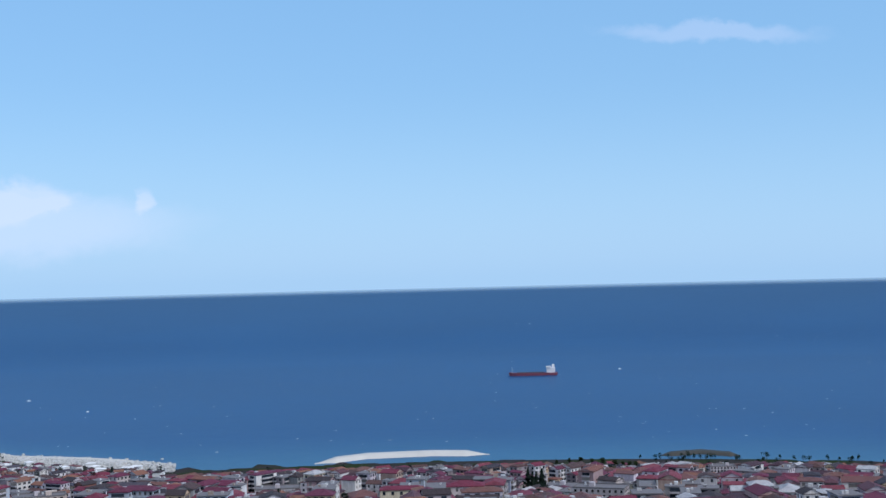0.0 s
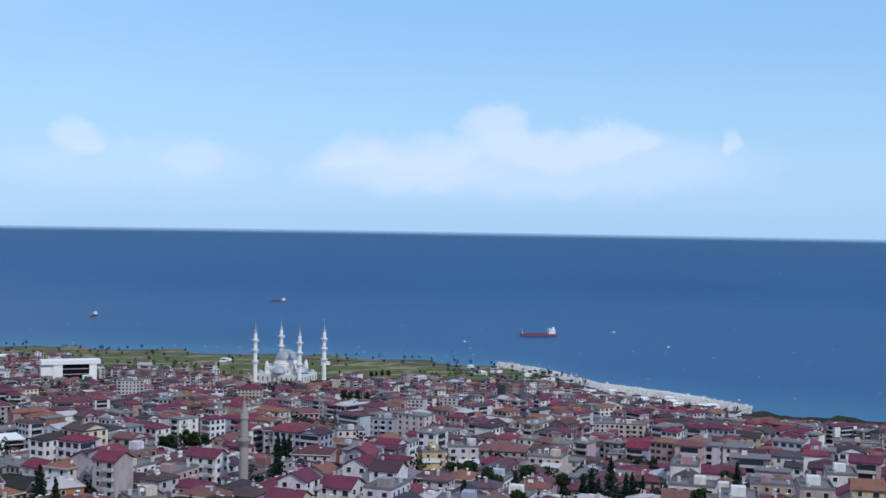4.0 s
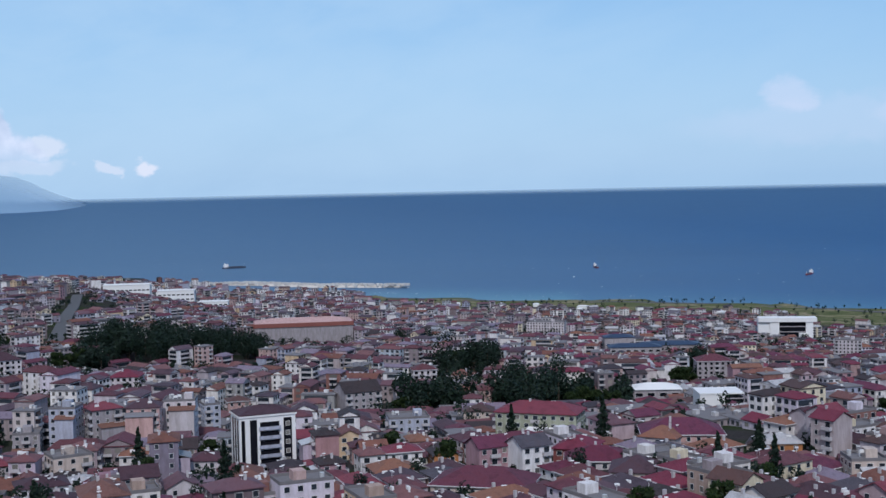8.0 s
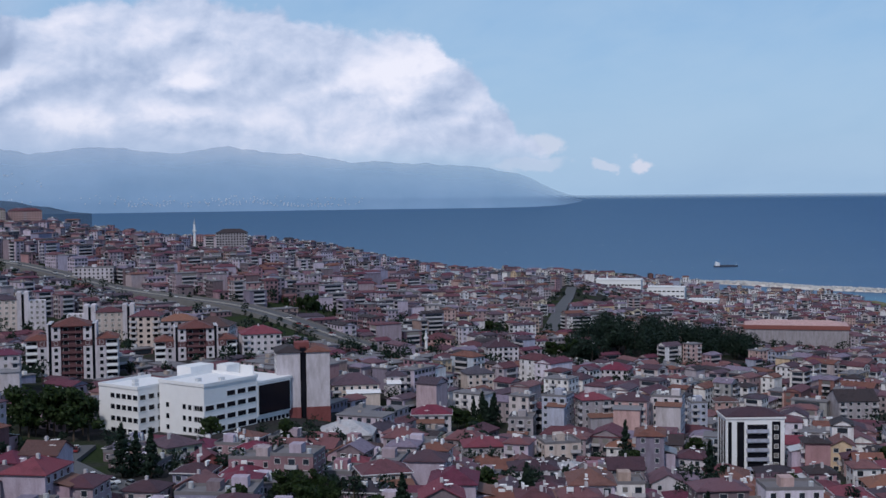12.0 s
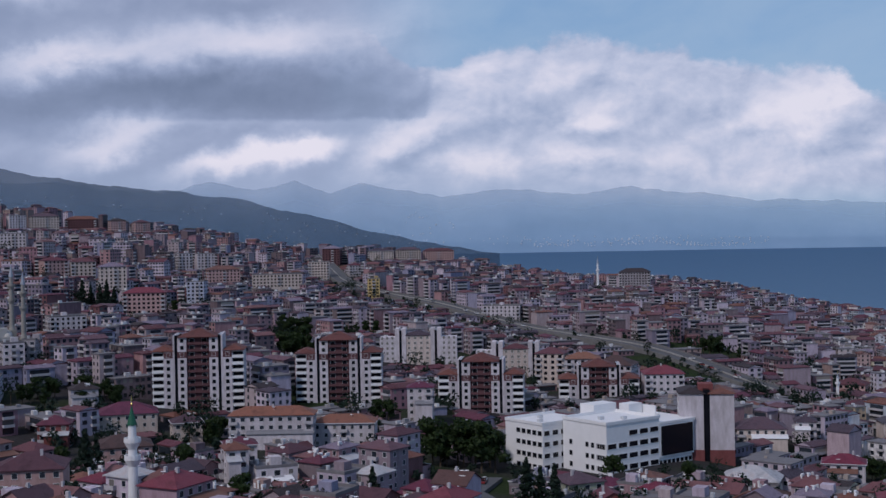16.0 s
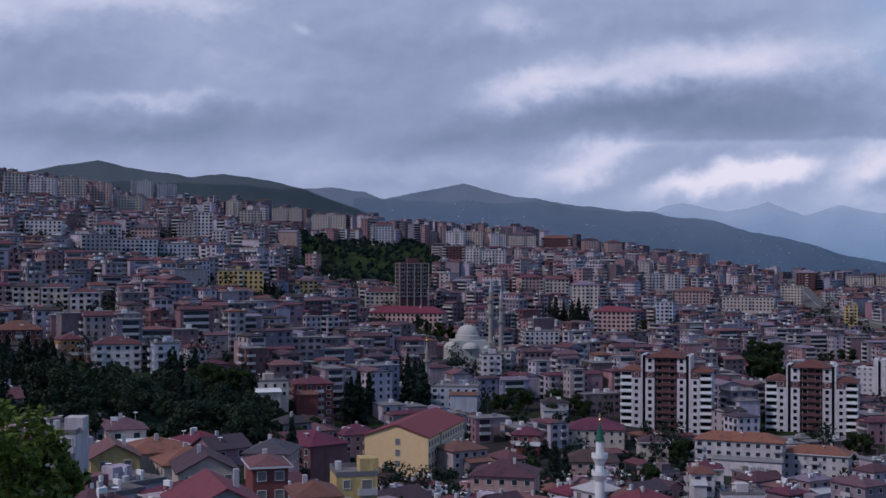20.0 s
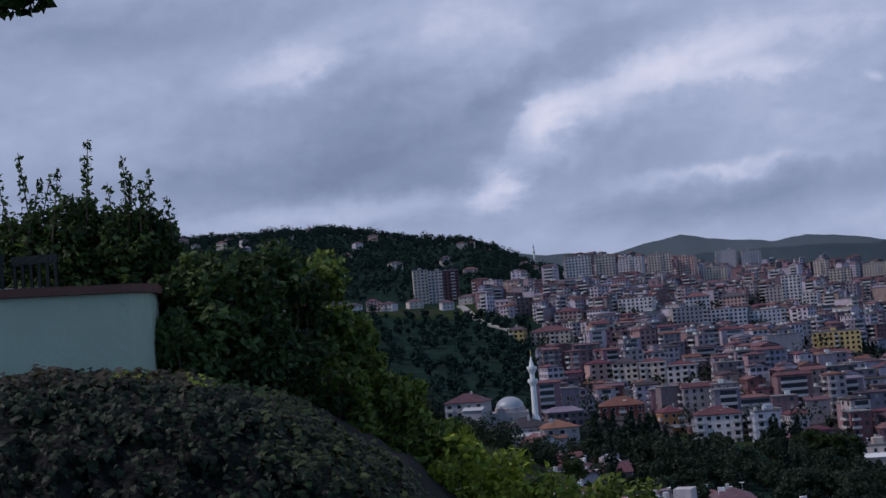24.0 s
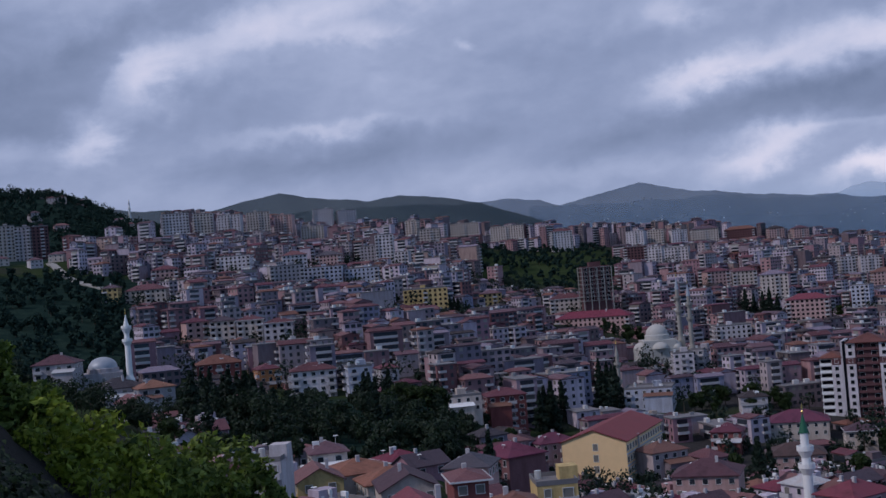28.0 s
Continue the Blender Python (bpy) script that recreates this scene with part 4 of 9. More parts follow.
def make_house(rng, name, label, category, group, w, d, floors, roof, roof_mat, balconies, wall_mat=None, wall_label="", single=False, far=False, crowded=False):
    """A plastered town house: walls, windows, balconies, roof with its chimneys or tanks."""
    root = thing(name, label, category, group)
    h = floors * FLOOR
    g = Geo()
    g.box(-w / 2, w / 2, -d / 2, d / 2, FOOT, h, 0)
    if roof == "gable":
        g.attic(-w / 2, w / 2, -d / 2, d / 2, h, min(w, d) * 0.26)
    part("wall", g, wall_mat or M_wall, root, wall_label)
    gw, gb = Geo(), Geo()
    for key in "snew":
        o, u, n, length = side(w, d, key)
        if key in "ew" and rng.random() < 0.3:
            continue  # blank party wall
        cols = max(2, int(length / 3.1))
        step = length / cols
        bal = set()
        if balconies and key in balconies:
            bal = {rng.randrange(cols)} if cols < 4 else {0, cols - 1} if rng.random() < 0.5 else {cols // 2}
        ww = rng.choice([1.1, 1.3, 1.5])
        for c in range(cols):
            s = -length / 2 + step * (c + 0.5)
            for k in range(floors):
                z = k * FLOOR + 0.95
                if single:
                    tall = c in bal and k > 0
                    ob = new("window", pane_mesh(1.7, 2.1) if tall else pane_mesh(ww, 1.35))
                    ob.parent = root
                    ob.matrix_basis = pose(o[0] + u[0] * s, o[1] + u[1] * s, k * FLOOR + 0.15 if tall else z, 0, 0, {"s": 0, "e": 90, "n": 180, "w": 270}[key])
                    if tall:
                        b1 = Geo()
                        balcony(b1, o, u, n, s, k * FLOOR, min(step - 0.1, 3.2))
                        part("balcony", b1, M_balcony, root)
                elif c in bal and k > 0:
                    balcony(gb, o, u, n, s, k * FLOOR, min(step - 0.1, 3.2))
                    gw.window(o, u, n, s, k * FLOOR + 0.15, 1.7, 2.1)
                else:
                    gw.window(o, u, n, s, z, ww, 1.35)
    if gw.f:
        part("glazing", gw, [M_darkglass, M_darkglass] if far else [M_glass, M_frame], root, "dark panes" if far else "dark panes in pale frames", "stuff")
    if gb.f:
        part("balcony_set", gb, M_balcony, root, "pale rendered balconies", "stuff")
    g = Geo()
    if roof == "hip":
        over = 0.6
        part_roof_h = min(w, d) * rng.uniform(0.19, 0.27)
        g.hip(-w / 2 - over, w / 2 + over, -d / 2 - over, d / 2 + over, h + 0.22, part_roof_h)
        part("roof", g, roof_mat, root)
        eaves(root, w / 2 + over, d / 2 + over, h + 0.2, rng)
        c = Geo()
        x, y = rng.uniform(-w / 4, w / 4), rng.uniform(-d / 5, d / 5)
        c.box(x - 0.35, x + 0.35, y - 0.35, y + 0.35, h + 0.5, h + part_roof_h + 0.9)
        part("chimney", c, M_balcony, root)
    elif roof == "gable":
        k = min(w, d) * 0.26
        low = 0.5 * k / (min(w, d) / 2)
        g.gable(-w / 2 - 0.5, w / 2 + 0.5, -d / 2 - 0.5, d / 2 + 0.5, h - low + 0.02, k + low)
        part("roof", g, roof_mat, root)
        c = Geo()
        x = rng.uniform(-w / 4, w / 4)
        c.box(x - 0.3, x + 0.3, -0.3, 0.3, h + k * 0.6, h + k + 1.1)
        part("chimney", c, M_balcony, root)
    else:
        g.tray(-w / 2 - 0.05, w / 2 + 0.05, -d / 2 - 0.05, d / 2 + 0.05, h, h + 0.85)
        part("roof", g, M_deck, root)
        x0 = rng.uniform(-w / 4, w / 6)
        c = Geo()
        c.box(x0, x0 + 3.2, -1.5, 2.2, h + 0.05, h + 2.5)
        part("stair_head", c, wall_mat or M_wall, root)
        c = Geo()
        c.tube(-w / 3, d / 4, h + 0.1, h + 1.6, 0.6, 0.6, 10)
        part("water_tank", c, M_tank, root)
    if crowded:
        annex(root, rng, w, d, h, wall_mat or M_wall)
    return root


# ---- leaves and trees ----
def leaf_quads(rng, centres, spread, count, size, flat=0.0):
    """Small folded leaves or clumps scattered round centres: arrays of verts and quads."""
    c = np.repeat(np.asarray(centres, float), count, 0)
    sp = np.repeat(np.asarray(spread, float), count, 0)
    k = len(c)
    dirs = rng.normal(size=(k, 3))
    dirs /= np.linalg.norm(dirs, axis=1)[:, None]
    rad = rng.uniform(0.55, 1.05, (k, 1)) ** 0.7
    p = c + dirs * rad * sp
    a = rng.normal(size=(k, 3))
    a[:, 2] *= 1 - flat
    a /= np.linalg.norm(a, axis=1)[:, None]
    b = np.cross(a, dirs + 0.3 * rng.normal(size=(k, 3)))
    b /= np.linalg.norm(b, axis=1)[:, None] + 1e-9
    s = size * rng.uniform(0.6, 1.3, (k, 1))
    nrm = np.cross(a, b)
    v = np.stack([p - a * s, p + b * s * 0.55 + nrm * s * 0.15, p + a * s, p - b * s * 0.55 + nrm * s * 0.15], 1).reshape(-1, 3)
    return v, np.arange(4 * k).reshape(-1, 4)


def make_tree(seed, name, label, high, wide, conifer=False):
    """A tapered trunk with limbs, and a crown of leaf clumps with gaps."""
    rng, nrg = random.Random(seed), np.random.default_rng(seed)
    root = thing(name, label, "tree", "trees among the houses")
    g = Geo()
    g.beam((0, 0, -1.5), (0.1, 0, high * 0.45), 0.28, 0.18, 7)
    g.beam((0.1, 0, high * 0.45), (0, 0.1, high * 0.85), 0.18, 0.05, 6)
    cs, sp = [], []
    if conifer:
        for i in range(16):
            f = i / 15
            a = i * 2.4
            rr = wide * (1 - f) * 0.45
            cs.append((rr * math.cos(a), rr * math.sin(a), high * (0.12 + 0.86 * f)))
            sp.append((wide * (1.02 - f) * 0.5 + 0.25,) * 2 + (high * 0.075,))
    else:
        for i in range(13):
            a, q = rng.uniform(0, 6.28), rng.uniform(0.1, 1)
            z = high * rng.uniform(0.38, 0.9)
            rr = wide * q * (0.62 if z < high * 0.75 else 0.4)
            cs.append((rr * math.cos(a), rr * math.sin(a), z))
            k = wide * rng.uniform(0.24, 0.44)
            sp.append((k, k, k * 0.8))
            if i < 6:
                g.beam((0.05, 0, high * rng.uniform(0.25, 0.45)), cs[-1], 0.11, 0.03, 4)
    part("trunk", g, M_bark, root)
    v, q = leaf_quads(nrg, cs, sp, 84, 0.46 if conifer else 0.56)
    part("crown", mesh_from("crown", v, q, [M_leaf_dark if conifer else M_leaf]), None, root)
    return root

# ---- what the plan keeps free of scattered houses ----
KEEP_FREE = []  # az0, az1, r0, r1
CLEAR_SPOTS = []  # x, y, radius


def is_free(x, y, margin=0.0):
    r, az = math.hypot(x, y), math.degrees(math.atan2(y, x)) % 360
    for a0, a1, r0, r1 in KEEP_FREE:
        if a0 <= az <= a1 and r0 <= r <= r1:
            return False
    for cx, cy, rad in CLEAR_SPOTS:
        if (x - cx) ** 2 + (y - cy) ** 2 < (rad + margin) ** 2:
            return False
    return True


# ---- buildings that stand out ----
PAINT = {"white": (0.60, 0.60, 0.61), "cream": (0.58, 0.53, 0.46), "yellow": (0.58, 0.46, 0.20), "pink": (0.52, 0.37, 0.34), "brown": (0.13, 0.068, 0.072), "grey": (0.37, 0.37, 0.38),
         "blue": (0.42, 0.48, 0.56), "brick": (0.22, 0.08, 0.075), "orange": (0.50, 0.24, 0.10), "green": (0.40, 0.46, 0.34)}
PAINT = {k: (r * 1.08, g * 1.0, b * 1.04) for k, (r, g, b) in PAINT.items()}
M_paint = {k: facade("paint_" + k, [c, tuple(v * 0.9 for v in c), tuple(min(1, v * 1.05) for v in c)]) for k, c in PAINT.items()}
BLOCKS_RNG = random.Random(77)
SIGHTS = []  # az0, az1, distance, elevation under which scattered houses in front must stay


def keep_seen(az, r, z, w, h, share=0.42):
    """Keeps the houses in front of a building low enough for it to be seen over them."""
    half = math.degrees(w / 2 / r) + 0.15
    lo, hi = math.degrees(math.atan2(z - 210, r)), math.degrees(math.atan2(z + h - 210, r))
    SIGHTS.append((az - half, az + half, r, lo + (hi - lo) * share))


def headroom(az, r, z, half):
    """How high a house may rise at that place without hiding what stands behind."""
    high = 99.0
    da = math.degrees(half / r)
    for a0, a1, rr, lim in SIGHTS:
        if a0 - da < az < a1 + da and r < rr - 4:
            lid = 210 + r * math.tan(radians(lim)) - z
            high = min(high, max(lid, 5.3) if r > 0.78 * rr else lid)
    return high



M_orange_tile = roofing("orange_clay_tiles", [(0.29, 0.125, 0.085), (0.26, 0.115, 0.08)])


def town_block(name, label, az, r, z, w, d, floors, turn, style, roof):
    """One house or block at its own place; its front looks back to the lookout, turned a little."""
    kind = {"red": "hip", "redgable": "gable", "orange": "hip"}.get(roof, roof)
    mat = M_crimson if roof.startswith("red") else M_orange_tile if roof == "orange" else M_clay
    ob = make_house(BLOCKS_RNG, name, label, "house" if floors < 4 else "apartment block", "", w, d, floors, kind, mat, "sw" if floors > 2 else "", M_paint[style], single=r < 255, far=r > 620, crowded=255 < r < 560)
    back = d / 2
    x, y = (r + back) * math.cos(radians(az)), (r + back) * math.sin(radians(az))
    ob.matrix_basis = pose(x, y, z, 0, 0, az - 90 + turn)
    CLEAR_SPOTS.append((x, y, max(w, d) / 2 + 1))
    keep_seen(az, r, z, w, floors * FLOOR)
    return ob


town_block("apartment_block", "white plastered apartment block with a flat roof", 71.14, 988, 59.7, 12.8, 11.5, 4, -15, "white", "flat")
town_block("apartment_block", "white plastered apartment block with a flat roof", 69.72, 1132, 41.5, 15.1, 12.8, 4, -9, "white", "flat")
town_block("town_house", "yellow painted house with a flat roof", 70.46, 484, 113.4, 9.0, 10.0, 3, 11, "yellow", "flat")
town_block("apartment_block", "white plastered apartment block with a flat roof", 69.06, 488, 111.9, 11.6, 10.0, 4, 3, "white", "flat")
town_block("apartment_block", "pale blue painted apartment block with a flat roof", 72.54, 660, 95.3, 11.5, 10.3, 4, -15, "blue", "flat")
town_block("apartment_block", "cream plastered apartment block with a flat roof", 61.55, 776, 77.6, 15.3, 11.8, 4, -2, "cream", "flat")
town_block("apartment_block", "cream plastered apartment block with a crimson roof", 78.58, 1232, 35.1, 23.8, 16.0, 4, -1, "cream", "red")
town_block("town_house", "white plastered house with a tiled hipped roof", 75.73, 504, 111.4, 15.3, 13.4, 2, -12, "white", "hip")
town_block("town_house", "white plastered house with a flat roof", 74.16, 656, 95.7, 14.3, 12.0, 2, 8, "white", "flat")
town_block("town_house", "cream plastered house with a flat roof", 65.21, 488, 111.6, 12.8, 11.3, 3, -14, "cream", "flat")
town_block("town_house", "grey rendered house with a tiled hipped roof", 67.23, 552, 105.1, 20.9, 16.0, 2, -4, "grey", "hip")
town_block("town_house", "white plastered house with a flat roof", 62.41, 844, 70.0, 22.2, 16.0, 3, 1, "white", "flat")
town_block("apartment_block", "white plastered apartment block with a flat roof", 83.75, 1144, 48.9, 22.1, 16.0, 6, -2, "white", "flat")
town_block("apartment_block", "grey rendered apartment block with a tiled hipped roof", 77.71, 552, 107.3, 5.6, 9.0, 4, 3, "grey", "hip")
town_block("apartment_block", "grey rendered apartment block with a tiled hipped roof", 89.50, 800, 81.1, 20.8, 16.0, 5, 9, "grey", "hip")
town_block("town_house", "cream plastered house with a crimson roof", 91.04, 404, 124.6, 16.1, 14.7, 2, 16, "cream", "red")
town_block("town_house", "cream plastered house with a crimson roof", 86.91, 396, 124.9, 14.3, 11.8, 1, -8, "cream", "red")
town_block("town_house", "yellow painted house with a gabled tiled roof", 83.11, 364, 126.0, 13.5, 10.9, 1, 5, "yellow", "gable")
town_block("town_house", "pale pink painted house with a crimson roof", 76.15, 840, 73.8, 17.0, 13.9, 3, 7, "pink", "red")
town_block("apartment_block", "grey rendered apartment block with a gabled tiled roof", 105.34, 604, 99.3, 18.3, 16.0, 4, 20, "grey", "gable")
town_block("apartment_block", "pale blue painted apartment block with a flat roof", 118.05, 484, 112.3, 9.8, 10.0, 6, -18, "blue", "flat")
town_block("apartment_block", "grey rendered apartment block with a crimson roof", 116.50, 484, 114.1, 11.2, 10.3, 5, 17, "grey", "red")
town_block("apartment_block", "pale pink painted apartment block with a tiled hipped roof", 114.75, 484, 113.8, 12.1, 10.0, 5, -7, "pink", "hip")
town_block("apartment_block", "white plastered apartment block with a flat roof", 113.19, 496, 110.6, 12.1, 10.0, 6, -7, "white", "flat")
town_block("apartment_block", "pale blue painted apartment block with a flat roof", 111.93, 552, 104.8, 7.0, 10.0, 4, 14, "blue", "flat")
town_block("apartment_block", "white plastered apartment block with a tiled hipped roof", 125.32, 540, 118.1, 8.3, 10.0, 4, 3, "white", "hip")
town_block("town_house", "white plastered house with a crimson roof", 123.74, 484, 117.2, 14.8, 11.2, 2, -1, "white", "red")
town_block("town_house", "white plastered house with a tiled hipped roof", 102.36, 744, 91.0, 14.0, 11.8, 3, 10, "white", "hip")
town_block("town_house", "cream plastered house with a tiled hipped roof", 100.62, 736, 91.2, 13.8, 12.7, 2, -17, "cream", "hip")
town_block("town_house", "pale blue painted house with a flat roof", 103.13, 504, 107.3, 16.2, 13.4, 3, 7, "blue", "flat")
town_block("town_house", "cream plastered house with a crimson roof", 99.90, 520, 109.6, 11.7, 10.0, 2, -5, "cream", "red")
town_block("town_house", "pale green painted house with a crimson roof", 97.12, 440, 120.2, 28.9, 14.0, 3, -15, "green", "red")
town_block("town_house", "grey rendered house with a crimson roof", 121.37, 412, 119.5, 14.4, 11.6, 2, 6, "grey", "red")
town_block("town_house", "cream plastered house with a flat roof", 118.04, 408, 118.5, 12.0, 10.8, 3, 16, "cream", "flat")
town_block("town_house", "white plastered house with a tiled hipped roof", 112.09, 392, 120.7, 9.2, 10.0, 2, -11, "white", "hip")
town_block("apartment_block", "cream plastered apartment block with a tiled hipped roof", 127.22, 520, 117.9, 19.1, 15.2, 4, 5, "cream", "hip")
town_block("town_house", "grey rendered house with a flat roof", 119.66, 484, 112.6, 9.5, 10.0, 3, -7, "grey", "flat")
town_block("town_house", "pale pink painted house with a crimson roof", 110.69, 616, 97.9, 10.9, 10.0, 3, 9, "pink", "red")
town_block("town_house", "white plastered house with a tiled hipped roof", 103.26, 624, 98.6, 9.7, 10.0, 3, 8, "white", "hip")
town_block("apartment_block", "white plastered apartment block with a flat roof", 96.78, 1400, 35.7, 41.1, 16.0, 6, -10, "white", "flat")
town_block("town_house", "cream plastered house with a tiled hipped roof", 125.98, 324, 130.9, 12.4, 10.7, 2, 12, "cream", "hip")
town_block("town_house", "white plastered house with a crimson roof", 119.19, 364, 122.6, 13.5, 10.9, 2, 6, "white", "red")
town_block("town_house", "white plastered house with a gabled tiled roof", 113.28, 352, 122.3, 9.0, 10.0, 2, 7, "white", "gable")
town_block("town_house", "orange painted house with a gabled tiled roof", 101.56, 384, 124.1, 7.5, 10.0, 1, 12, "orange", "gable")
town_block("apartment_block", "grey rendered apartment block with a tiled hipped roof", 132.52, 1432, 138.2, 34.1, 16.0, 8, -3, "grey", "hip")
town_block("apartment_block", "white plastered apartment block with a tiled hipped roof", 150.46, 364, 138.0, 6.2, 9.0, 4, 9, "white", "hip")
town_block("town_house", "white plastered house with a flat roof", 148.82, 364, 135.4, 11.9, 10.5, 3, 14, "white", "flat")
town_block("apartment_block", "white plastered apartment block with a tiled hipped roof", 148.76, 460, 133.9, 30.3, 11.0, 4, -8, "white", "orange")
town_block("town_house", "white plastered house with a tiled hipped roof", 145.55, 464, 132.5, 22.3, 11.0, 3, -8, "white", "orange")
town_block("apartment_block", "white plastered apartment block with a crimson roof", 142.15, 524, 131.7, 10.5, 10.0, 5, -4, "white", "red")
town_block("apartment_block", "white plastered apartment block with a crimson roof", 134.87, 644, 130.4, 16.9, 12.8, 5, -1, "white", "red")
town_block("apartment_block", "white plastered apartment block with a crimson roof", 133.43, 636, 130.8, 19.4, 16.0, 4, -13, "white", "red")
town_block("apartment_block", "white plastered apartment block with a crimson roof", 131.38, 616, 128.7, 18.7, 15.3, 4, 7, "white", "red")
town_block("town_house", "pale green painted house with a tiled hipped roof", 135.23, 372, 130.4, 11.5, 12.0, 2, 30, "green", "hip")
town_block("town_house", "red brick-faced house with a gabled tiled roof", 133.80, 348, 133.3, 8.7, 10.0, 1, 13, "brick", "gable")
town_block("town_house", "cream plastered house with a crimson roof", 127.59, 408, 127.6, 17.6, 14.6, 1, -8, "cream", "red")
town_block("apartment_block", "cream plastered apartment block with a flat roof", 148.47, 1150, 163.0, 43.6, 16.0, 4, 2, "cream", "flat")
town_block("apartment_block", "cream plastered apartment block with a flat roof", 146.57, 1360, 160.0, 21.9, 16.0, 7, -4, "cream", "flat")
town_block("apartment_block", "yellow painted apartment block with a flat roof", 144.18, 1156, 151.4, 10.6, 10.0, 6, 4, "yellow", "flat")
town_block("apartment_block", "white plastered apartment block with a flat roof", 138.39, 1024, 138.2, 30.1, 16.0, 4, -11, "white", "flat")
town_block("apartment_block", "brown brick-faced apartment block with a tiled hipped roof", 145.99, 1544, 172.0, 21.1, 16.0, 7, -12, "brown", "hip")
town_block("apartment_block", "cream plastered apartment block with a tiled hipped roof", 143.82, 1620, 169.8, 30.1, 16.0, 6, 9, "cream", "hip")
town_block("apartment_block", "cream plastered apartment block with a tiled hipped roof", 142.60, 1680, 170.0, 31.3, 16.0, 6, 9, "cream", "hip")
town_block("apartment_block", "pale pink painted apartment block with a tiled hipped roof", 141.25, 1700, 167.7, 40.7, 16.0, 6, 2, "pink", "hip")
town_block("apartment_block", "white plastered apartment block with a tiled hipped roof", 145.04, 1400, 163.6, 12.9, 11.6, 4, 15, "white", "hip")
town_block("town_house", "pale pink painted house with a tiled hipped roof", 123.39, 824, 105.3, 19.2, 16.0, 2, -11, "pink", "hip")
town_block("apartment_block", "white plastered apartment block with a crimson roof", 120.62, 764, 101.7, 18.9, 16.0, 4, 13, "white", "red")
town_block("apartment_block", "cream plastered apartment block with a tiled hipped roof", 136.26, 664, 128.3, 15.2, 13.2, 6, -12, "cream", "hip")
town_block("apartment_block", "pale pink painted apartment block with a tiled hipped roof", 158.00, 1096, 174.9, 19.5, 16.0, 6, 17, "pink", "hip")
town_block("apartment_block", "cream plastered apartment block with a tiled hipped roof", 156.79, 1096, 173.4, 20.1, 16.0, 6, 4, "cream", "hip")
town_block("tower_block", "cream plastered tower block with a tiled hipped roof", 155.55, 1028, 161.6, 20.3, 16.0, 9, 4, "cream", "hip")
town_block("apartment_block", "white plastered apartment block with a flat roof", 152.51, 1260, 170.3, 13.6, 12.5, 8, 17, "white", "flat")
town_block("apartment_block", "white plastered apartment block with a flat roof", 151.60, 1308, 169.2, 17.3, 14.7, 8, 10, "white", "flat")
town_block("apartment_block", "pale pink painted apartment block with a crimson roof", 150.83, 1212, 161.0, 29.7, 16.0, 6, 10, "pink", "red")
town_block("apartment_block", "pale blue painted apartment block with a flat roof", 151.95, 992, 152.2, 13.4, 12.2, 8, -16, "blue", "flat")
town_block("apartment_block", "pale pink painted apartment block with a crimson roof", 154.21, 900, 151.6, 28.6, 16.0, 7, -5, "pink", "red")
town_block("town_house", "pale pink painted house with a crimson roof", 163.41, 856, 163.4, 50.6, 16.0, 3, -15, "pink", "red")
town_block("apartment_block", "white plastered apartment block with a flat roof", 161.30, 1520, 216.8, 20.8, 16.0, 8, -11, "white", "flat")
town_block("apartment_block", "cream plastered apartment block with a flat roof", 160.39, 1540, 216.8, 19.2, 16.0, 8, -10, "cream", "flat")
town_block("apartment_block", "white plastered apartment block with a flat roof", 159.47, 1540, 214.3, 18.7, 16.0, 8, 13, "white", "flat")
town_block("apartment_block", "white plastered apartment block with a flat roof", 160.48, 1296, 197.8, 13.6, 12.0, 7, -13, "white", "flat")
town_block("apartment_block", "white plastered apartment block with a flat roof", 159.57, 1264, 195.5, 23.3, 16.0, 7, -7, "white", "flat")
town_block("apartment_block", "brown brick-faced apartment block with a flat roof", 161.38, 1368, 200.5, 24.1, 16.0, 7, -0, "brown", "flat")
town_block("apartment_block", "pale pink painted apartment block with a tiled hipped roof", 155.33, 1700, 212.0, 19.5, 16.0, 7, 13, "pink", "hip")
town_block("apartment_block", "pale pink painted apartment block with a tiled hipped roof", 154.31, 1700, 209.1, 19.5, 16.0, 7, 17, "pink", "hip")
town_block("apartment_block", "cream plastered apartment block with a tiled hipped roof", 158.33, 1580, 216.7, 31.7, 16.0, 7, 7, "cream", "hip")
town_block("apartment_block", "brown brick-faced apartment block with a tiled hipped roof", 156.78, 1692, 217.1, 38.9, 16.0, 6, -10, "brown", "hip")
town_block("apartment_block", "cream plastered apartment block with a tiled hipped roof", 164.62, 912, 172.8, 23.7, 16.0, 4, 2, "cream", "hip")
town_block("apartment_block", "white plastered apartment block with a flat roof", 159.74, 608, 148.7, 9.5, 10.0, 5, 7, "white", "flat")
town_block("apartment_block", "grey rendered apartment block with a flat roof", 158.96, 616, 149.3, 6.0, 9.0, 5, -16, "grey", "flat")
town_block("town_house", "white plastered house with a tiled hipped roof", 156.88, 532, 140.7, 10.7, 10.0, 3, 6, "white", "hip")
town_block("town_house", "white plastered house with a tiled hipped roof", 159.21, 380, 140.9, 17.4, 13.9, 1, -5, "white", "hip")
town_block("town_house", "pale pink painted house with a crimson roof", 155.29, 432, 135.3, 18.3, 14.3, 2, 3, "pink", "red")
town_block("town_house", "white plastered house with a tiled hipped roof", 150.24, 408, 135.0, 9.8, 10.0, 3, 6, "white", "hip")
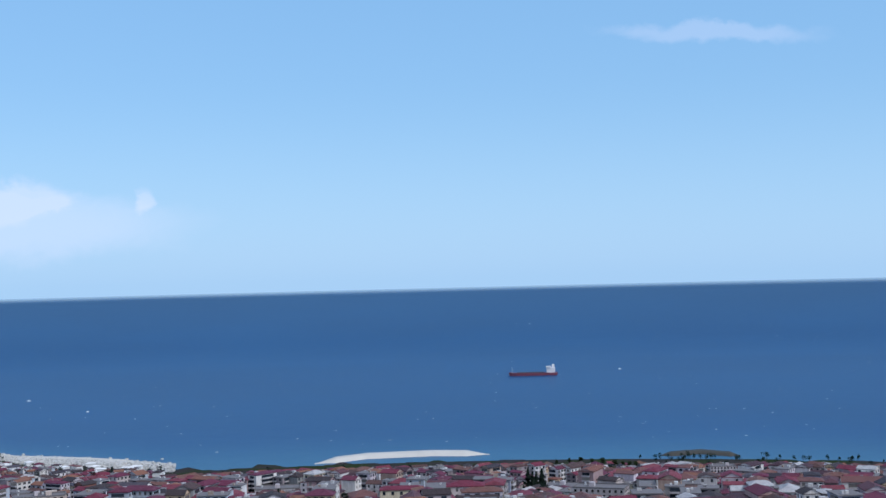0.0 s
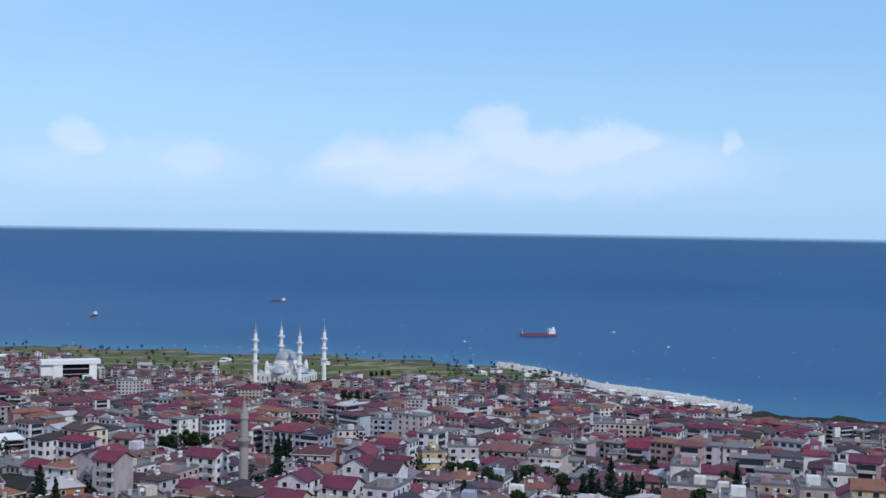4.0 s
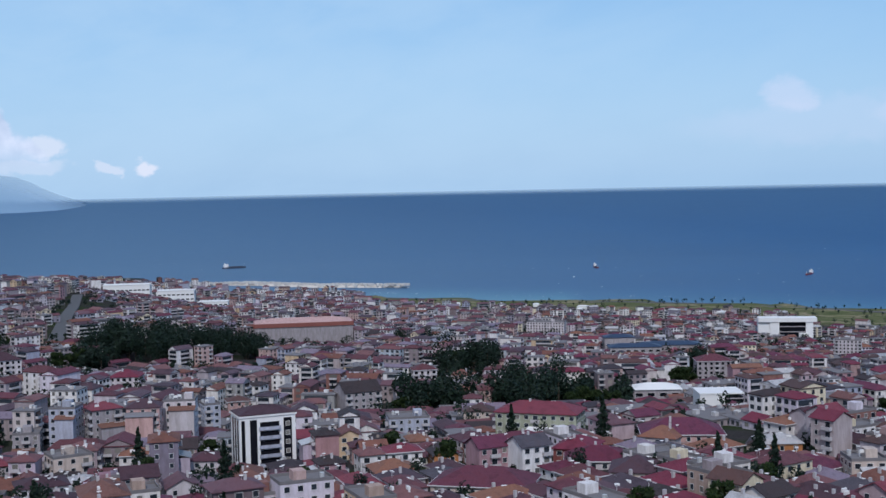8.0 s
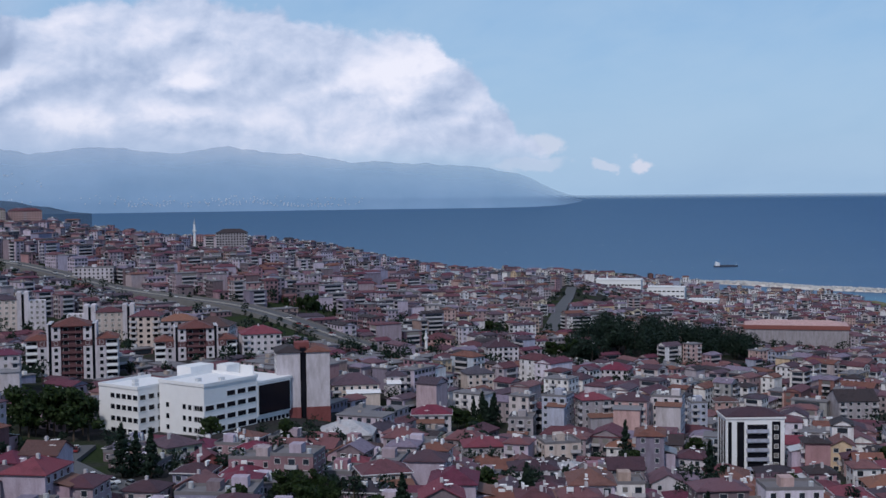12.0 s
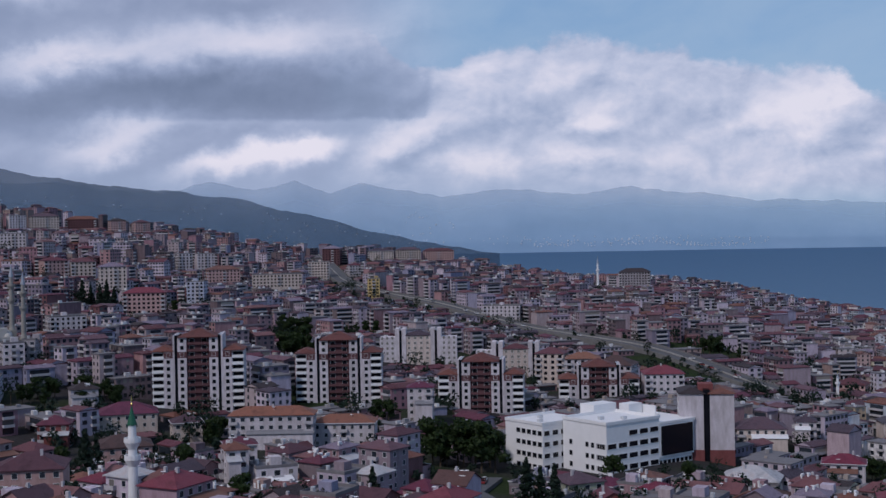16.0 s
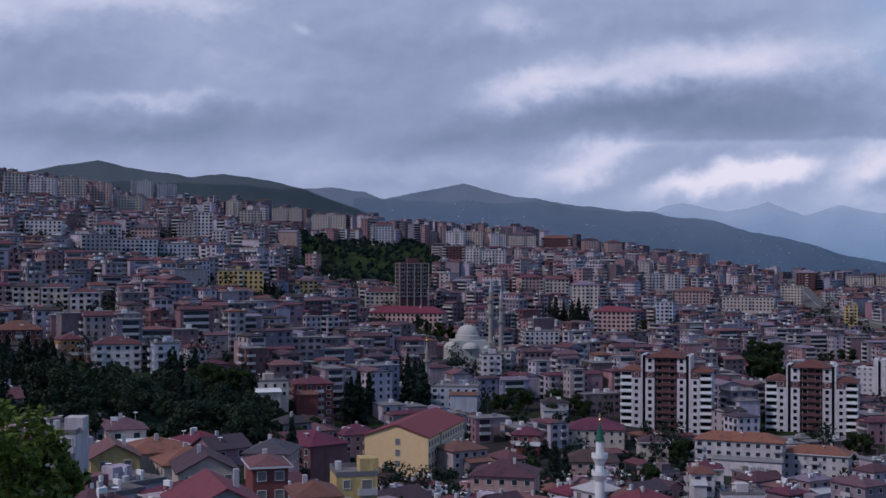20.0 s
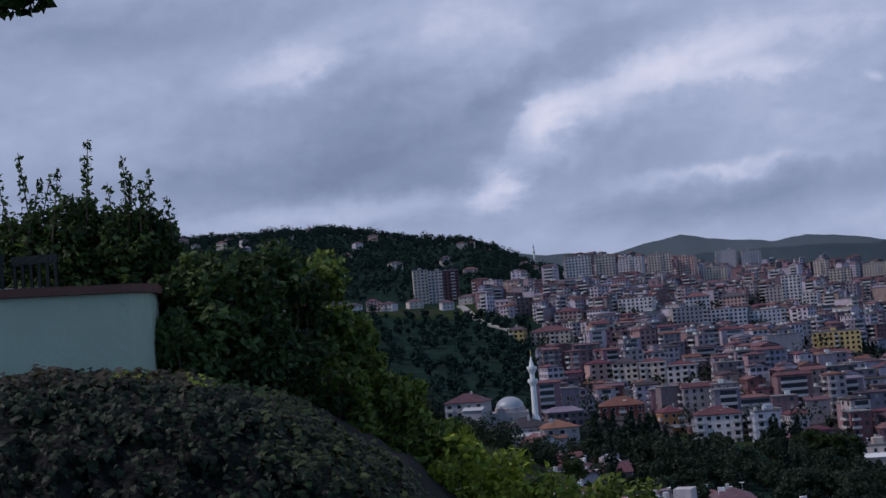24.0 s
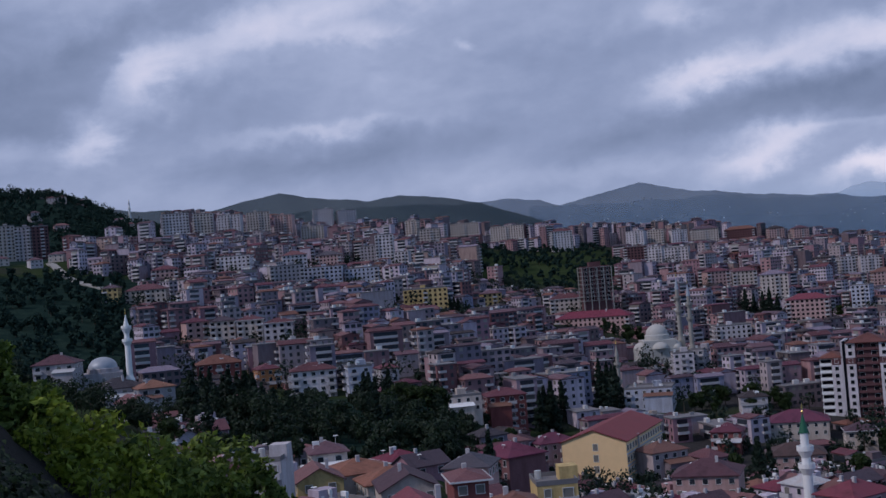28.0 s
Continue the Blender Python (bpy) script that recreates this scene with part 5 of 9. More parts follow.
town_block("town_house", "cream plastered house with a tiled hipped roof", 152.55, 472, 136.6, 10.5, 10.0, 2, 6, "cream", "hip")
town_block("tower_block", "white plastered tower block with a flat roof", 181.60, 1284, 257.8, 25.9, 16.0, 11, 1, "white", "flat")
town_block("tower_block", "cream plastered tower block with a flat roof", 180.41, 1352, 260.0, 20.4, 14.0, 11, 2, "cream", "flat")
town_block("tower_block", "white plastered tower block with a flat roof", 179.23, 1404, 265.6, 24.7, 16.0, 9, -11, "white", "flat")
town_block("tower_block", "cream plastered tower block with a flat roof", 178.00, 1436, 262.5, 25.3, 16.0, 11, -0, "cream", "flat")
town_block("tower_block", "pale pink painted tower block with a flat roof", 176.83, 1444, 257.5, 19.1, 16.0, 11, -13, "pink", "flat")
town_block("apartment_block", "cream plastered apartment block with a flat roof", 175.65, 1452, 251.6, 25.5, 16.0, 8, -1, "cream", "flat")
town_block("tower_block", "white plastered tower block with a flat roof", 175.12, 1700, 281.1, 26.7, 16.0, 9, 1, "white", "flat")
town_block("tower_block", "white plastered tower block with a flat roof", 174.10, 1700, 277.2, 23.9, 16.0, 9, 10, "white", "flat")
town_block("tower_block", "white plastered tower block with a flat roof", 172.49, 1132, 218.8, 16.2, 12.8, 10, -4, "white", "flat")
town_block("tower_block", "cream plastered tower block with a flat roof", 171.18, 1584, 248.7, 14.2, 13.1, 10, -17, "cream", "flat")
town_block("apartment_block", "cream plastered apartment block with a flat roof", 170.45, 1396, 238.5, 21.3, 16.0, 7, 1, "cream", "flat")
town_block("apartment_block", "white plastered apartment block with a flat roof", 179.16, 988, 221.2, 26.3, 16.0, 5, -11, "white", "flat")
town_block("apartment_block", "grey rendered apartment block with a flat roof", 176.99, 952, 207.3, 25.2, 16.0, 6, 9, "grey", "flat")
town_block("apartment_block", "pale blue painted apartment block with a flat roof", 175.30, 972, 207.3, 29.0, 16.0, 5, -4, "blue", "flat")
town_block("apartment_block", "pale blue painted apartment block with a flat roof", 173.59, 976, 204.1, 25.6, 16.0, 5, -4, "blue", "flat")
town_block("apartment_block", "pale pink painted apartment block with a tiled hipped roof", 181.11, 676, 183.5, 12.2, 11.0, 4, 15, "pink", "hip")
town_block("apartment_block", "cream plastered apartment block with a tiled hipped roof", 179.91, 668, 183.0, 12.9, 10.2, 4, -4, "cream", "hip")
town_block("apartment_block", "cream plastered apartment block with a tiled hipped roof", 178.71, 660, 182.5, 13.1, 10.5, 4, -5, "cream", "hip")
town_block("apartment_block", "white plastered apartment block with a tiled hipped roof", 177.46, 644, 180.4, 14.3, 11.5, 4, -5, "white", "hip")
town_block("apartment_block", "yellow painted apartment block with a flat roof", 170.85, 808, 186.3, 28.0, 16.0, 5, -1, "yellow", "flat")
town_block("apartment_block", "yellow painted apartment block with a tiled hipped roof", 184.53, 848, 206.2, 10.2, 10.0, 4, -15, "yellow", "hip")
town_block("town_house", "red brick-faced house with a tiled hipped roof", 180.24, 548, 170.9, 18.5, 14.2, 3, 2, "brick", "hip")
town_block("town_house", "orange painted house with a tiled hipped roof", 178.15, 524, 168.2, 9.3, 10.0, 3, 15, "orange", "hip")
town_block("apartment_block", "white plastered apartment block with a tiled hipped roof", 176.15, 492, 165.3, 16.9, 13.0, 4, 2, "white", "hip")
town_block("apartment_block", "pale blue painted apartment block with a flat roof", 174.14, 480, 165.9, 9.0, 10.0, 4, 9, "blue", "flat")
town_block("town_house", "white plastered house with a tiled hipped roof", 172.87, 504, 165.6, 7.1, 10.0, 3, 16, "white", "hip")
town_block("apartment_block", "white plastered apartment block with a flat roof", 157.55, 828, 150.0, 22.4, 16.0, 4, 12, "white", "flat")
town_block("apartment_block", "red brick-faced apartment block with a tiled hipped roof", 167.72, 464, 149.3, 14.0, 11.7, 5, 9, "brick", "hip")
town_block("town_house", "cream plastered house with a flat roof", 169.68, 452, 160.1, 13.0, 11.2, 2, 11, "cream", "flat")
town_block("apartment_block", "yellow painted apartment block with a tiled hipped roof", 167.96, 912, 180.9, 14.0, 12.1, 4, 12, "yellow", "hip")
town_block("apartment_block", "pale pink painted apartment block with a crimson roof", 174.99, 1092, 221.6, 21.9, 16.0, 4, -9, "pink", "red")
town_block("apartment_block", "grey rendered apartment block with a flat roof", 172.97, 1148, 221.6, 25.2, 16.0, 6, -1, "grey", "flat")
town_block("town_house", "pale pink painted house with a tiled hipped roof", 182.18, 964, 220.7, 19.8, 16.0, 3, -6, "pink", "hip")
town_block("apartment_block", "cream plastered apartment block with a tiled hipped roof", 183.04, 852, 203.3, 26.1, 16.0, 4, -9, "cream", "hip")
town_block("tower_block", "brown brick-faced tower block with a flat roof", 187.32, 1150, 249.5, 13.8, 10.7, 10, 3, "brown", "flat")
town_block("tower_block", "grey rendered tower block with a flat roof", 188.01, 1150, 249.5, 13.1, 10.7, 10, -7, "grey", "flat")
town_block("tower_block", "cream plastered tower block with a flat roof", 188.69, 1150, 251.4, 13.5, 10.7, 10, 4, "cream", "flat")
town_block("apartment_block", "white plastered apartment block with a tiled hipped roof", 176.56, 1044, 219.9, 20.0, 15.6, 5, 3, "white", "hip")
town_block("apartment_block", "white plastered apartment block with a flat roof", 171.72, 1116, 216.7, 12.5, 11.1, 5, -14, "white", "flat")
town_block("tower_block", "cream plastered tower block with a flat roof", 168.85, 1644, 245.0, 35.8, 16.0, 9, -2, "cream", "flat")
town_block("tower_block", "cream plastered tower block with a flat roof", 166.97, 1584, 234.8, 41.0, 16.0, 9, -4, "cream", "flat")
town_block("apartment_block", "white plastered apartment block with a tiled hipped roof", 164.60, 1504, 223.8, 24.7, 16.0, 8, 7, "white", "hip")
town_block("apartment_block", "white plastered apartment block with a flat roof", 178.33, 225, 168.2, 6.0, 9.0, 4, -15, "white", "flat")
town_block("town_house", "yellow painted house with a gabled tiled roof", 176.34, 240, 167.5, 8.7, 11.0, 2, 6, "yellow", "gable")
town_block("town_house", "cream plastered house with a tiled hipped roof", 175.82, 275, 167.8, 7.7, 10.0, 2, 6, "cream", "hip")
town_block("town_house", "pale house under a wide orange clay-tiled hipped roof", 174.55, 252, 166.2, 13.0, 12.0, 2, 14, "cream", "orange")
town_block("town_house", "pale house with a lower orange clay-tiled roof", 173.2, 240, 165.8, 10.5, 9.5, 2, 14, "cream", "orange")
town_block("town_house", "cream plastered house with a gabled tiled roof", 172.42, 215, 171.4, 9.8, 13.0, 1, 6, "cream", "gable")
town_block("town_house", "grey rendered house with a red gabled roof", 171.90, 140, 179.4, 9.6, 13.0, 1, 10, "grey", "redgable")
town_block("town_house", "red brick-faced house with a tiled hipped roof", 169.70, 200, 171.4, 5.5, 9.0, 2, 8, "brick", "hip")
town_block("town_house", "pale blue painted house with a tiled hipped roof", 167.63, 185, 169.4, 6.4, 9.0, 2, 8, "blue", "hip")
town_block("town_house", "yellow painted house with a flat roof", 165.86, 215, 164.4, 6.9, 9.0, 3, 8, "yellow", "flat")
town_block("town_house", "pale pink painted house with a crimson roof", 169.45, 250, 168.7, 8.8, 10.0, 1, -13, "pink", "red")
town_block("town_house", "pale pink painted house with a tiled hipped roof", 159.05, 330, 147.4, 16.5, 13.7, 2, -8, "pink", "hip")
town_block("town_house", "pale blue painted house with a flat roof", 161.26, 540, 146.0, 20.0, 16.0, 3, -6, "blue", "flat")
town_block("town_house", "red brick-faced house with a tiled hipped roof", 158.06, 464, 136.7, 10.7, 10.0, 3, -10, "brick", "hip")
town_block("town_house", "cream plastered house with a crimson roof", 155.08, 492, 138.1, 22.0, 16.0, 2, 1, "cream", "red")
town_block("town_house", "cream plastered house with a crimson roof", 121.67, 612, 111.0, 13.4, 12.2, 3, 16, "cream", "red")
town_block("town_house", "white plastered house with a crimson roof", 115.44, 708, 99.0, 15.9, 14.1, 3, -13, "white", "red")
town_block("town_house", "white plastered house with a flat roof", 110.25, 556, 102.4, 14.2, 11.1, 2, -3, "white", "flat")
town_block("town_house", "pale pink painted house with a crimson roof", 90.90, 400, 126.8, 25.0, 16.0, 1, 6, "pink", "red")
town_block("town_house", "orange painted house with a crimson roof", 86.73, 392, 126.4, 12.2, 10.8, 1, 14, "orange", "red")
town_block("town_house", "cream plastered house with a flat roof", 83.14, 356, 127.1, 9.7, 10.0, 2, 18, "cream", "flat")
town_block("town_house", "cream plastered house with a tiled hipped roof", 99.65, 324, 128.5, 25.7, 16.0, 1, -13, "cream", "hip")
town_block("town_house", "white plastered house with a crimson roof", 94.54, 364, 126.1, 19.0, 14.5, 1, 1, "white", "red")
town_block("town_house", "pale pink painted house with a crimson roof", 103.86, 364, 123.9, 12.3, 10.9, 1, 14, "pink", "red")
town_block("town_house", "white plastered house with a flat roof", 39.31, 836, 69.6, 20.0, 16.0, 1, -16, "white", "flat")
town_block("town_house", "cream plastered house with a flat roof", 61.44, 864, 67.4, 14.7, 11.5, 3, 3, "cream", "flat")
town_block("town_house", "white plastered house with a flat roof", 37.59, 744, 80.4, 30.3, 16.0, 2, -12, "white", "flat")
town_block("town_house", "white plastered house with a flat roof", 32.32, 1300, 7.2, 25.3, 16.0, 3, 10, "white", "flat")
town_block("town_house", "pale pink painted house with a crimson roof", 48.20, 724, 84.8, 15.9, 14.4, 1, 16, "pink", "red")
town_block("town_house", "white plastered house with a flat roof", 51.97, 856, 69.7, 29.9, 16.0, 1, 1, "white", "flat")
town_block("town_house", "white plastered house with a crimson roof", 91.69, 396, 126.6, 11.6, 10.8, 1, -18, "white", "red")
town_block("town_house", "red brick-faced house with a crimson roof", 95.44, 376, 124.1, 11.6, 14.0, 2, -16, "brick", "red")
town_block("town_house", "cream plastered house with a tiled hipped roof", 92.83, 340, 128.5, 13.6, 14.0, 1, -3, "cream", "hip")
town_block("town_house", "pale pink painted house with a crimson roof", 89.34, 548, 98.7, 26.3, 16.0, 2, 4, "pink", "red")


TURN = {"s": 0, "e": 90, "n": 180, "w": 270}


def windows_on(parent, x0, x1, y0, y1, key, cols, sills, w, h, dark=False, skip=(), margin=0.0):
    """Single windows in rows on one wall of a block."""
    me = pane_mesh(w, h, dark)
    length = (x1 - x0 if key in "sn" else y1 - y0) - 2 * margin
    cx, cy = (x0 + x1) / 2, (y0 + y1) / 2
    n = SIDES[key][1]
    u = SIDES[key][0]
    half = (y1 - y0) / 2 if key in "sn" else (x1 - x0) / 2
    for c in range(cols):
        if c in skip:
            continue
        s = -length / 2 + length / cols * (c + 0.5)
        for z in sills:
            ob = new("window", me)
            ob.parent = parent
            ob.matrix_basis = pose(cx + u[0] * s + n[0] * half, cy + u[1] * s + n[1] * half, z, 0, 0, TURN[key])


def stand(ob, az, r, z, turn, clear, high=18.0, share=0.08):
    x, y = r * math.cos(radians(az)), r * math.sin(radians(az))
    ob.matrix_basis = pose(x, y, z, 0, 0, az - 90 + turn)
    CLEAR_SPOTS.append((x, y, clear * 0.85))
    keep_seen(az, r - clear * 0.5, z, clear * 1.7, high, share)
    return ob


def box_part(name, parent, mat, *dims, label=""):
    g = Geo()
    g.box(*dims)
    return part(name, g, mat, parent, label)


def minaret_parts(parent, name, x, y, z, h, r, rings, mat, cap_mat, ring_label="", slim=False):
    """A minaret: foot, tapering shaft, balconies, cone and finial."""
    g = Geo()
    g.box(x - r * 1.5, x + r * 1.5, y - r * 1.5, y + r * 1.5, z - 6, z + h * 0.10)
    g.lathe(x, y, [(r * 1.45, z + h * 0.10), (r, z + h * 0.15), (r * 0.9, z + h * 0.5), (r * 0.75, z + h * 0.82)], 14)
    shaft = part(name, g, mat, parent, smooth=False)
    for f in rings:
        b = Geo()
        zz = z + h * f
        b.lathe(x, y, [(r * 0.8, zz - r * 1.5), (r * 1.5, zz - 0.1), (r * 1.6, zz), (r * 1.6, zz + 1.05), (r * 1.45, zz + 1.05), (r * 1.45, zz + 0.1), (r * 0.7, zz + 0.1)], 14)
        part("minaret_balcony", b, mat, shaft, ring_label)
    c = Geo()
    c.lathe(x, y, [(r * 0.8, z + h * 0.82), (r * 0.75, z + h * 0.83), (r * 0.3, z + h * 0.87), (r * 0.14, z + h * 0.93), (0.05, z + h)] if slim else [(r * 0.95, z + h * 0.82), (r * 0.9, z + h * 0.835), (r * 0.45, z + h * 0.92), (0.05, z + h)], 14)
    part("minaret_cap", c, cap_mat, shaft)
    s = Geo()
    s.lathe(x, y, [(0.06, z + h - 0.3), (0.28, z + h + 0.3), (0.08, z + h + 0.7), (0.22, z + h + 1.1), (0.03, z + h + 2.2)], 8)
    part("finial", s, M_gold, shaft)
    return shaft


def dome_part(parent, name, x, y, z, r, high, mat, n=24):
    g = Geo()
    g.dome(x, y, z, r, high, n, 0, 8)
    return part(name, g, mat, parent, smooth=True)


def seaside_mosque():
    root = thing("seaside_mosque", "large white mosque with four minarets and a grey dome", "mosque")
    M = M_marble
    box_part("prayer_hall", root, M, -30, 14, -29, 29, -6, 22)
    box_part("upper_tier", root, M, -25, 9, -20, 20, 22, 29)
    box_part("plinth", root, M, -34, 32, -33, 33, -8, 2.0)
    d = Geo()
    d.lathe(-8, 0, [(15.5, 29), (15.5, 34), (14.2, 34.6), (13.6, 37.5)], 24)
    part("drum", d, M, root)
    dome_part(root, "main_dome", -8, 0, 37.5, 13.4, 0.92, M_lead, 28)
    f = Geo()
    f.lathe(-8, 0, [(0.3, 49.5), (0.9, 50.6), (0.3, 51.6), (0.7, 52.6), (0.05, 55)], 8)
    part("finial", f, M_gold, root)
    for x, y in ((-8, -20), (-8, 20), (-25, 0), (9, 0)):
        dome_part(root, "half_dome", x, y, 23.5, 9.2, 0.85, M_lead)
    for x in (-26, 10):
        for y in (-25, 25):
            dome_part(root, "corner_dome", x, y, 22, 3.8, 0.9, M_lead, 16)
            t = Geo()
            t.lathe(-8 + (x + 8) * 0.85, y * 0.72, [(2.4, 22), (2.4, 33), (1.9, 33.6), (0.05, 37.5)], 10)
            part("weight_turret", t, M, root)
    for k, (y0, y1) in enumerate(((-29, -25), (25, 29))):
        box_part("arcade_wall", root, M, 14, 30, y0, y1, -6, 10)
    box_part("court_wall", root, M, 27, 30, -25, 25, -6, 10)
    for y in (-21, -14, -7, 0, 7, 14, 21):
        dome_part(root, "court_dome", 28.5, y, 10, 2.6, 0.8, M_lead, 14)
    for x in (16.5, 21.5, 26):
        for y in (-27, 27):
            dome_part(root, "court_dome", x, y, 10, 2.2, 0.8, M_lead, 14)
    for key, n in (("s", 7), ("n", 7), ("w", 9)):
        windows_on(root, -30, 14, -29, 29, key, n, (4.5, 13.5), 2.2, 5.0)
    windows_on(root, -25, 9, -20, 20, "s", 6, (24,), 1.6, 3.0)
    windows_on(root, -25, 9, -20, 20, "w", 7, (24,), 1.6, 3.0)
    for y in (-13, 0, 13):
        box_part("porch_bay", root, M_darkglass, -30.3, -29.9, y - 5, y + 5, 2, 9)
    for x in (-30, 30):
        for y in (-30, 30):
            minaret_parts(root, "minaret", x, y, 0, 84, 2.7, (0.42, 0.58, 0.72), M_white, M_lead, slim=True)
    stand(root, 76.85, 1540, 5, 60, 55, 40)


seaside_mosque()


M_greystone = plain("pale_grey_stone", (0.47, 0.455, 0.43), 0.8, 0.5, 0.2)


def hill_mosque():
    """The domed mosque in the western quarter, with its minarets."""
    root = thing("domed_mosque", "pale stone mosque with a white dome and two grey minarets", "mosque")
    M = M_greystone
    box_part("prayer_hall", root, M, -12, 12, -11, 11, -8, 9.5)
    box_part("upper_tier", root, M, -9, 9, -9, 9, 9.5, 14)
    g = Geo()
    g.lathe(0, 0, [(6.9, 14), (6.9, 16.6), (6.2, 17)], 20)
    part("drum", g, M, root)
    dome_part(root, "main_dome", 0, 0, 17, 6.1, 0.9, M_greystone)
    for x, y in ((-9, 0), (9, 0), (0, -9), (0, 9)):
        dome_part(root, "half_dome", x, y, 9.6, 4.6, 0.75, M_greystone, 16)
    for x in (-9.5, 9.5):
        for y in (-8.5, 8.5):
            dome_part(root, "corner_dome", x, y, 9.5, 2.2, 0.9, M_greystone, 12)
    for key in "swe":
        windows_on(root, -12, 12, -11, 11, key, 5, (1.5, 5.5), 1.2, 2.4)
    minaret_parts(root, "minaret", 14.5, 6, 8, 40, 1.35, (0.5, 0.7), M_stone, M_lead)
    minaret_parts(root, "minaret", 19, -2, 4, 40, 1.35, (0.5, 0.7), M_stone, M_lead)
    stand(root, 160.77, 725, 149, 10, 24, 22)


hill_mosque()


def lone_minaret(label, az, r, z, h, rad, mat, cap, rings=(0.55, 0.72)):
    root = thing("minaret_tower", label, "minaret")
    minaret_parts(root, "shaft", 0, 0, 0, h, rad, rings, mat, cap)
    stand(root, az, r, z, 0, 5)


M_greencap = plain("green_copper", (0.02, 0.12, 0.07), 0.5, 2, 0.2)
lone_minaret("white minaret with a pointed green cap", 154.87, 290, 149, 24, 1.15, M_white, M_greencap, (0.5, 0.66))
lone_minaret("grey cut-stone minaret with a pointed cap", 78.83, 400, 120, 34, 1.5, M_stone, M_stone, (0.62,))
lone_minaret("slim grey minaret among tall trees", 162.59, 560, 143, 30, 1.0, M_stone, M_stone, (0.45, 0.7))
lone_minaret("thin white minaret on the ridge", 134.15, 1500, 140, 36, 1.5, M_white, M_lead, (0.6,))
lone_minaret("small white minaret beside the shore road", 115.83, 1950, 44, 34, 1.6, M_white, M_lead, (0.6,))
lone_minaret("small white minaret above the ravine", 123.96, 780, 108, 15, 0.9, M_white, M_lead, (0.6,))
lone_minaret("white minaret on the wooded hilltop", 183.52, 1900, 322, 30, 1.5, M_white, M_lead, (0.6,))
lone_minaret("white minaret on the green ridge", 192.05, 1300, 272, 24, 1.1, M_white, M_lead, (0.6,))


def valley_mosque():
    root = thing("small_mosque", "small mosque with a grey lead dome and white minaret", "mosque")
    box_part("prayer_hall", root, M_paint["grey"], -7, 7, -7, 7, -9, 4.5)
    g = Geo()
    g.lathe(0, 0, [(5.9, 4.5), (5.9, 6.0), (5.5, 6.2)], 18)
    part("drum", g, M_paint["grey"], root)
    dome_part(root, "main_dome", 0, 0, 6.2, 5.4, 0.75, M_lead)
    windows_on(root, -7, 7, -7, 7, "s", 3, (0.5,), 1.2, 2.2)
    minaret_parts(root, "minaret", 9.5, -2, -1.5, 27, 1.2, (0.62, 0.8), M_white, M_white)
    stand(root, 185.15, 495, 179, 0, 14)


valley_mosque()
town_block("town_house", "grey rendered house with a crimson roof beside the small mosque", 184.6, 445, 171.5, 16, 14, 3, 18, "grey", "red")
town_block("town_house", "grey rendered house with a low crimson roof", 183.1, 438, 171, 12, 12, 3, 12, "grey", "red")
town_block("town_house", "pale house with a gabled roof under the mosque", 183.9, 405, 172, 9, 12, 2, 22, "white", "gable")
town_block("town_house", "slate-grey house with a hipped roof by the mosque", 187.0, 480, 180, 15, 12, 3, -15, "grey", "hip")


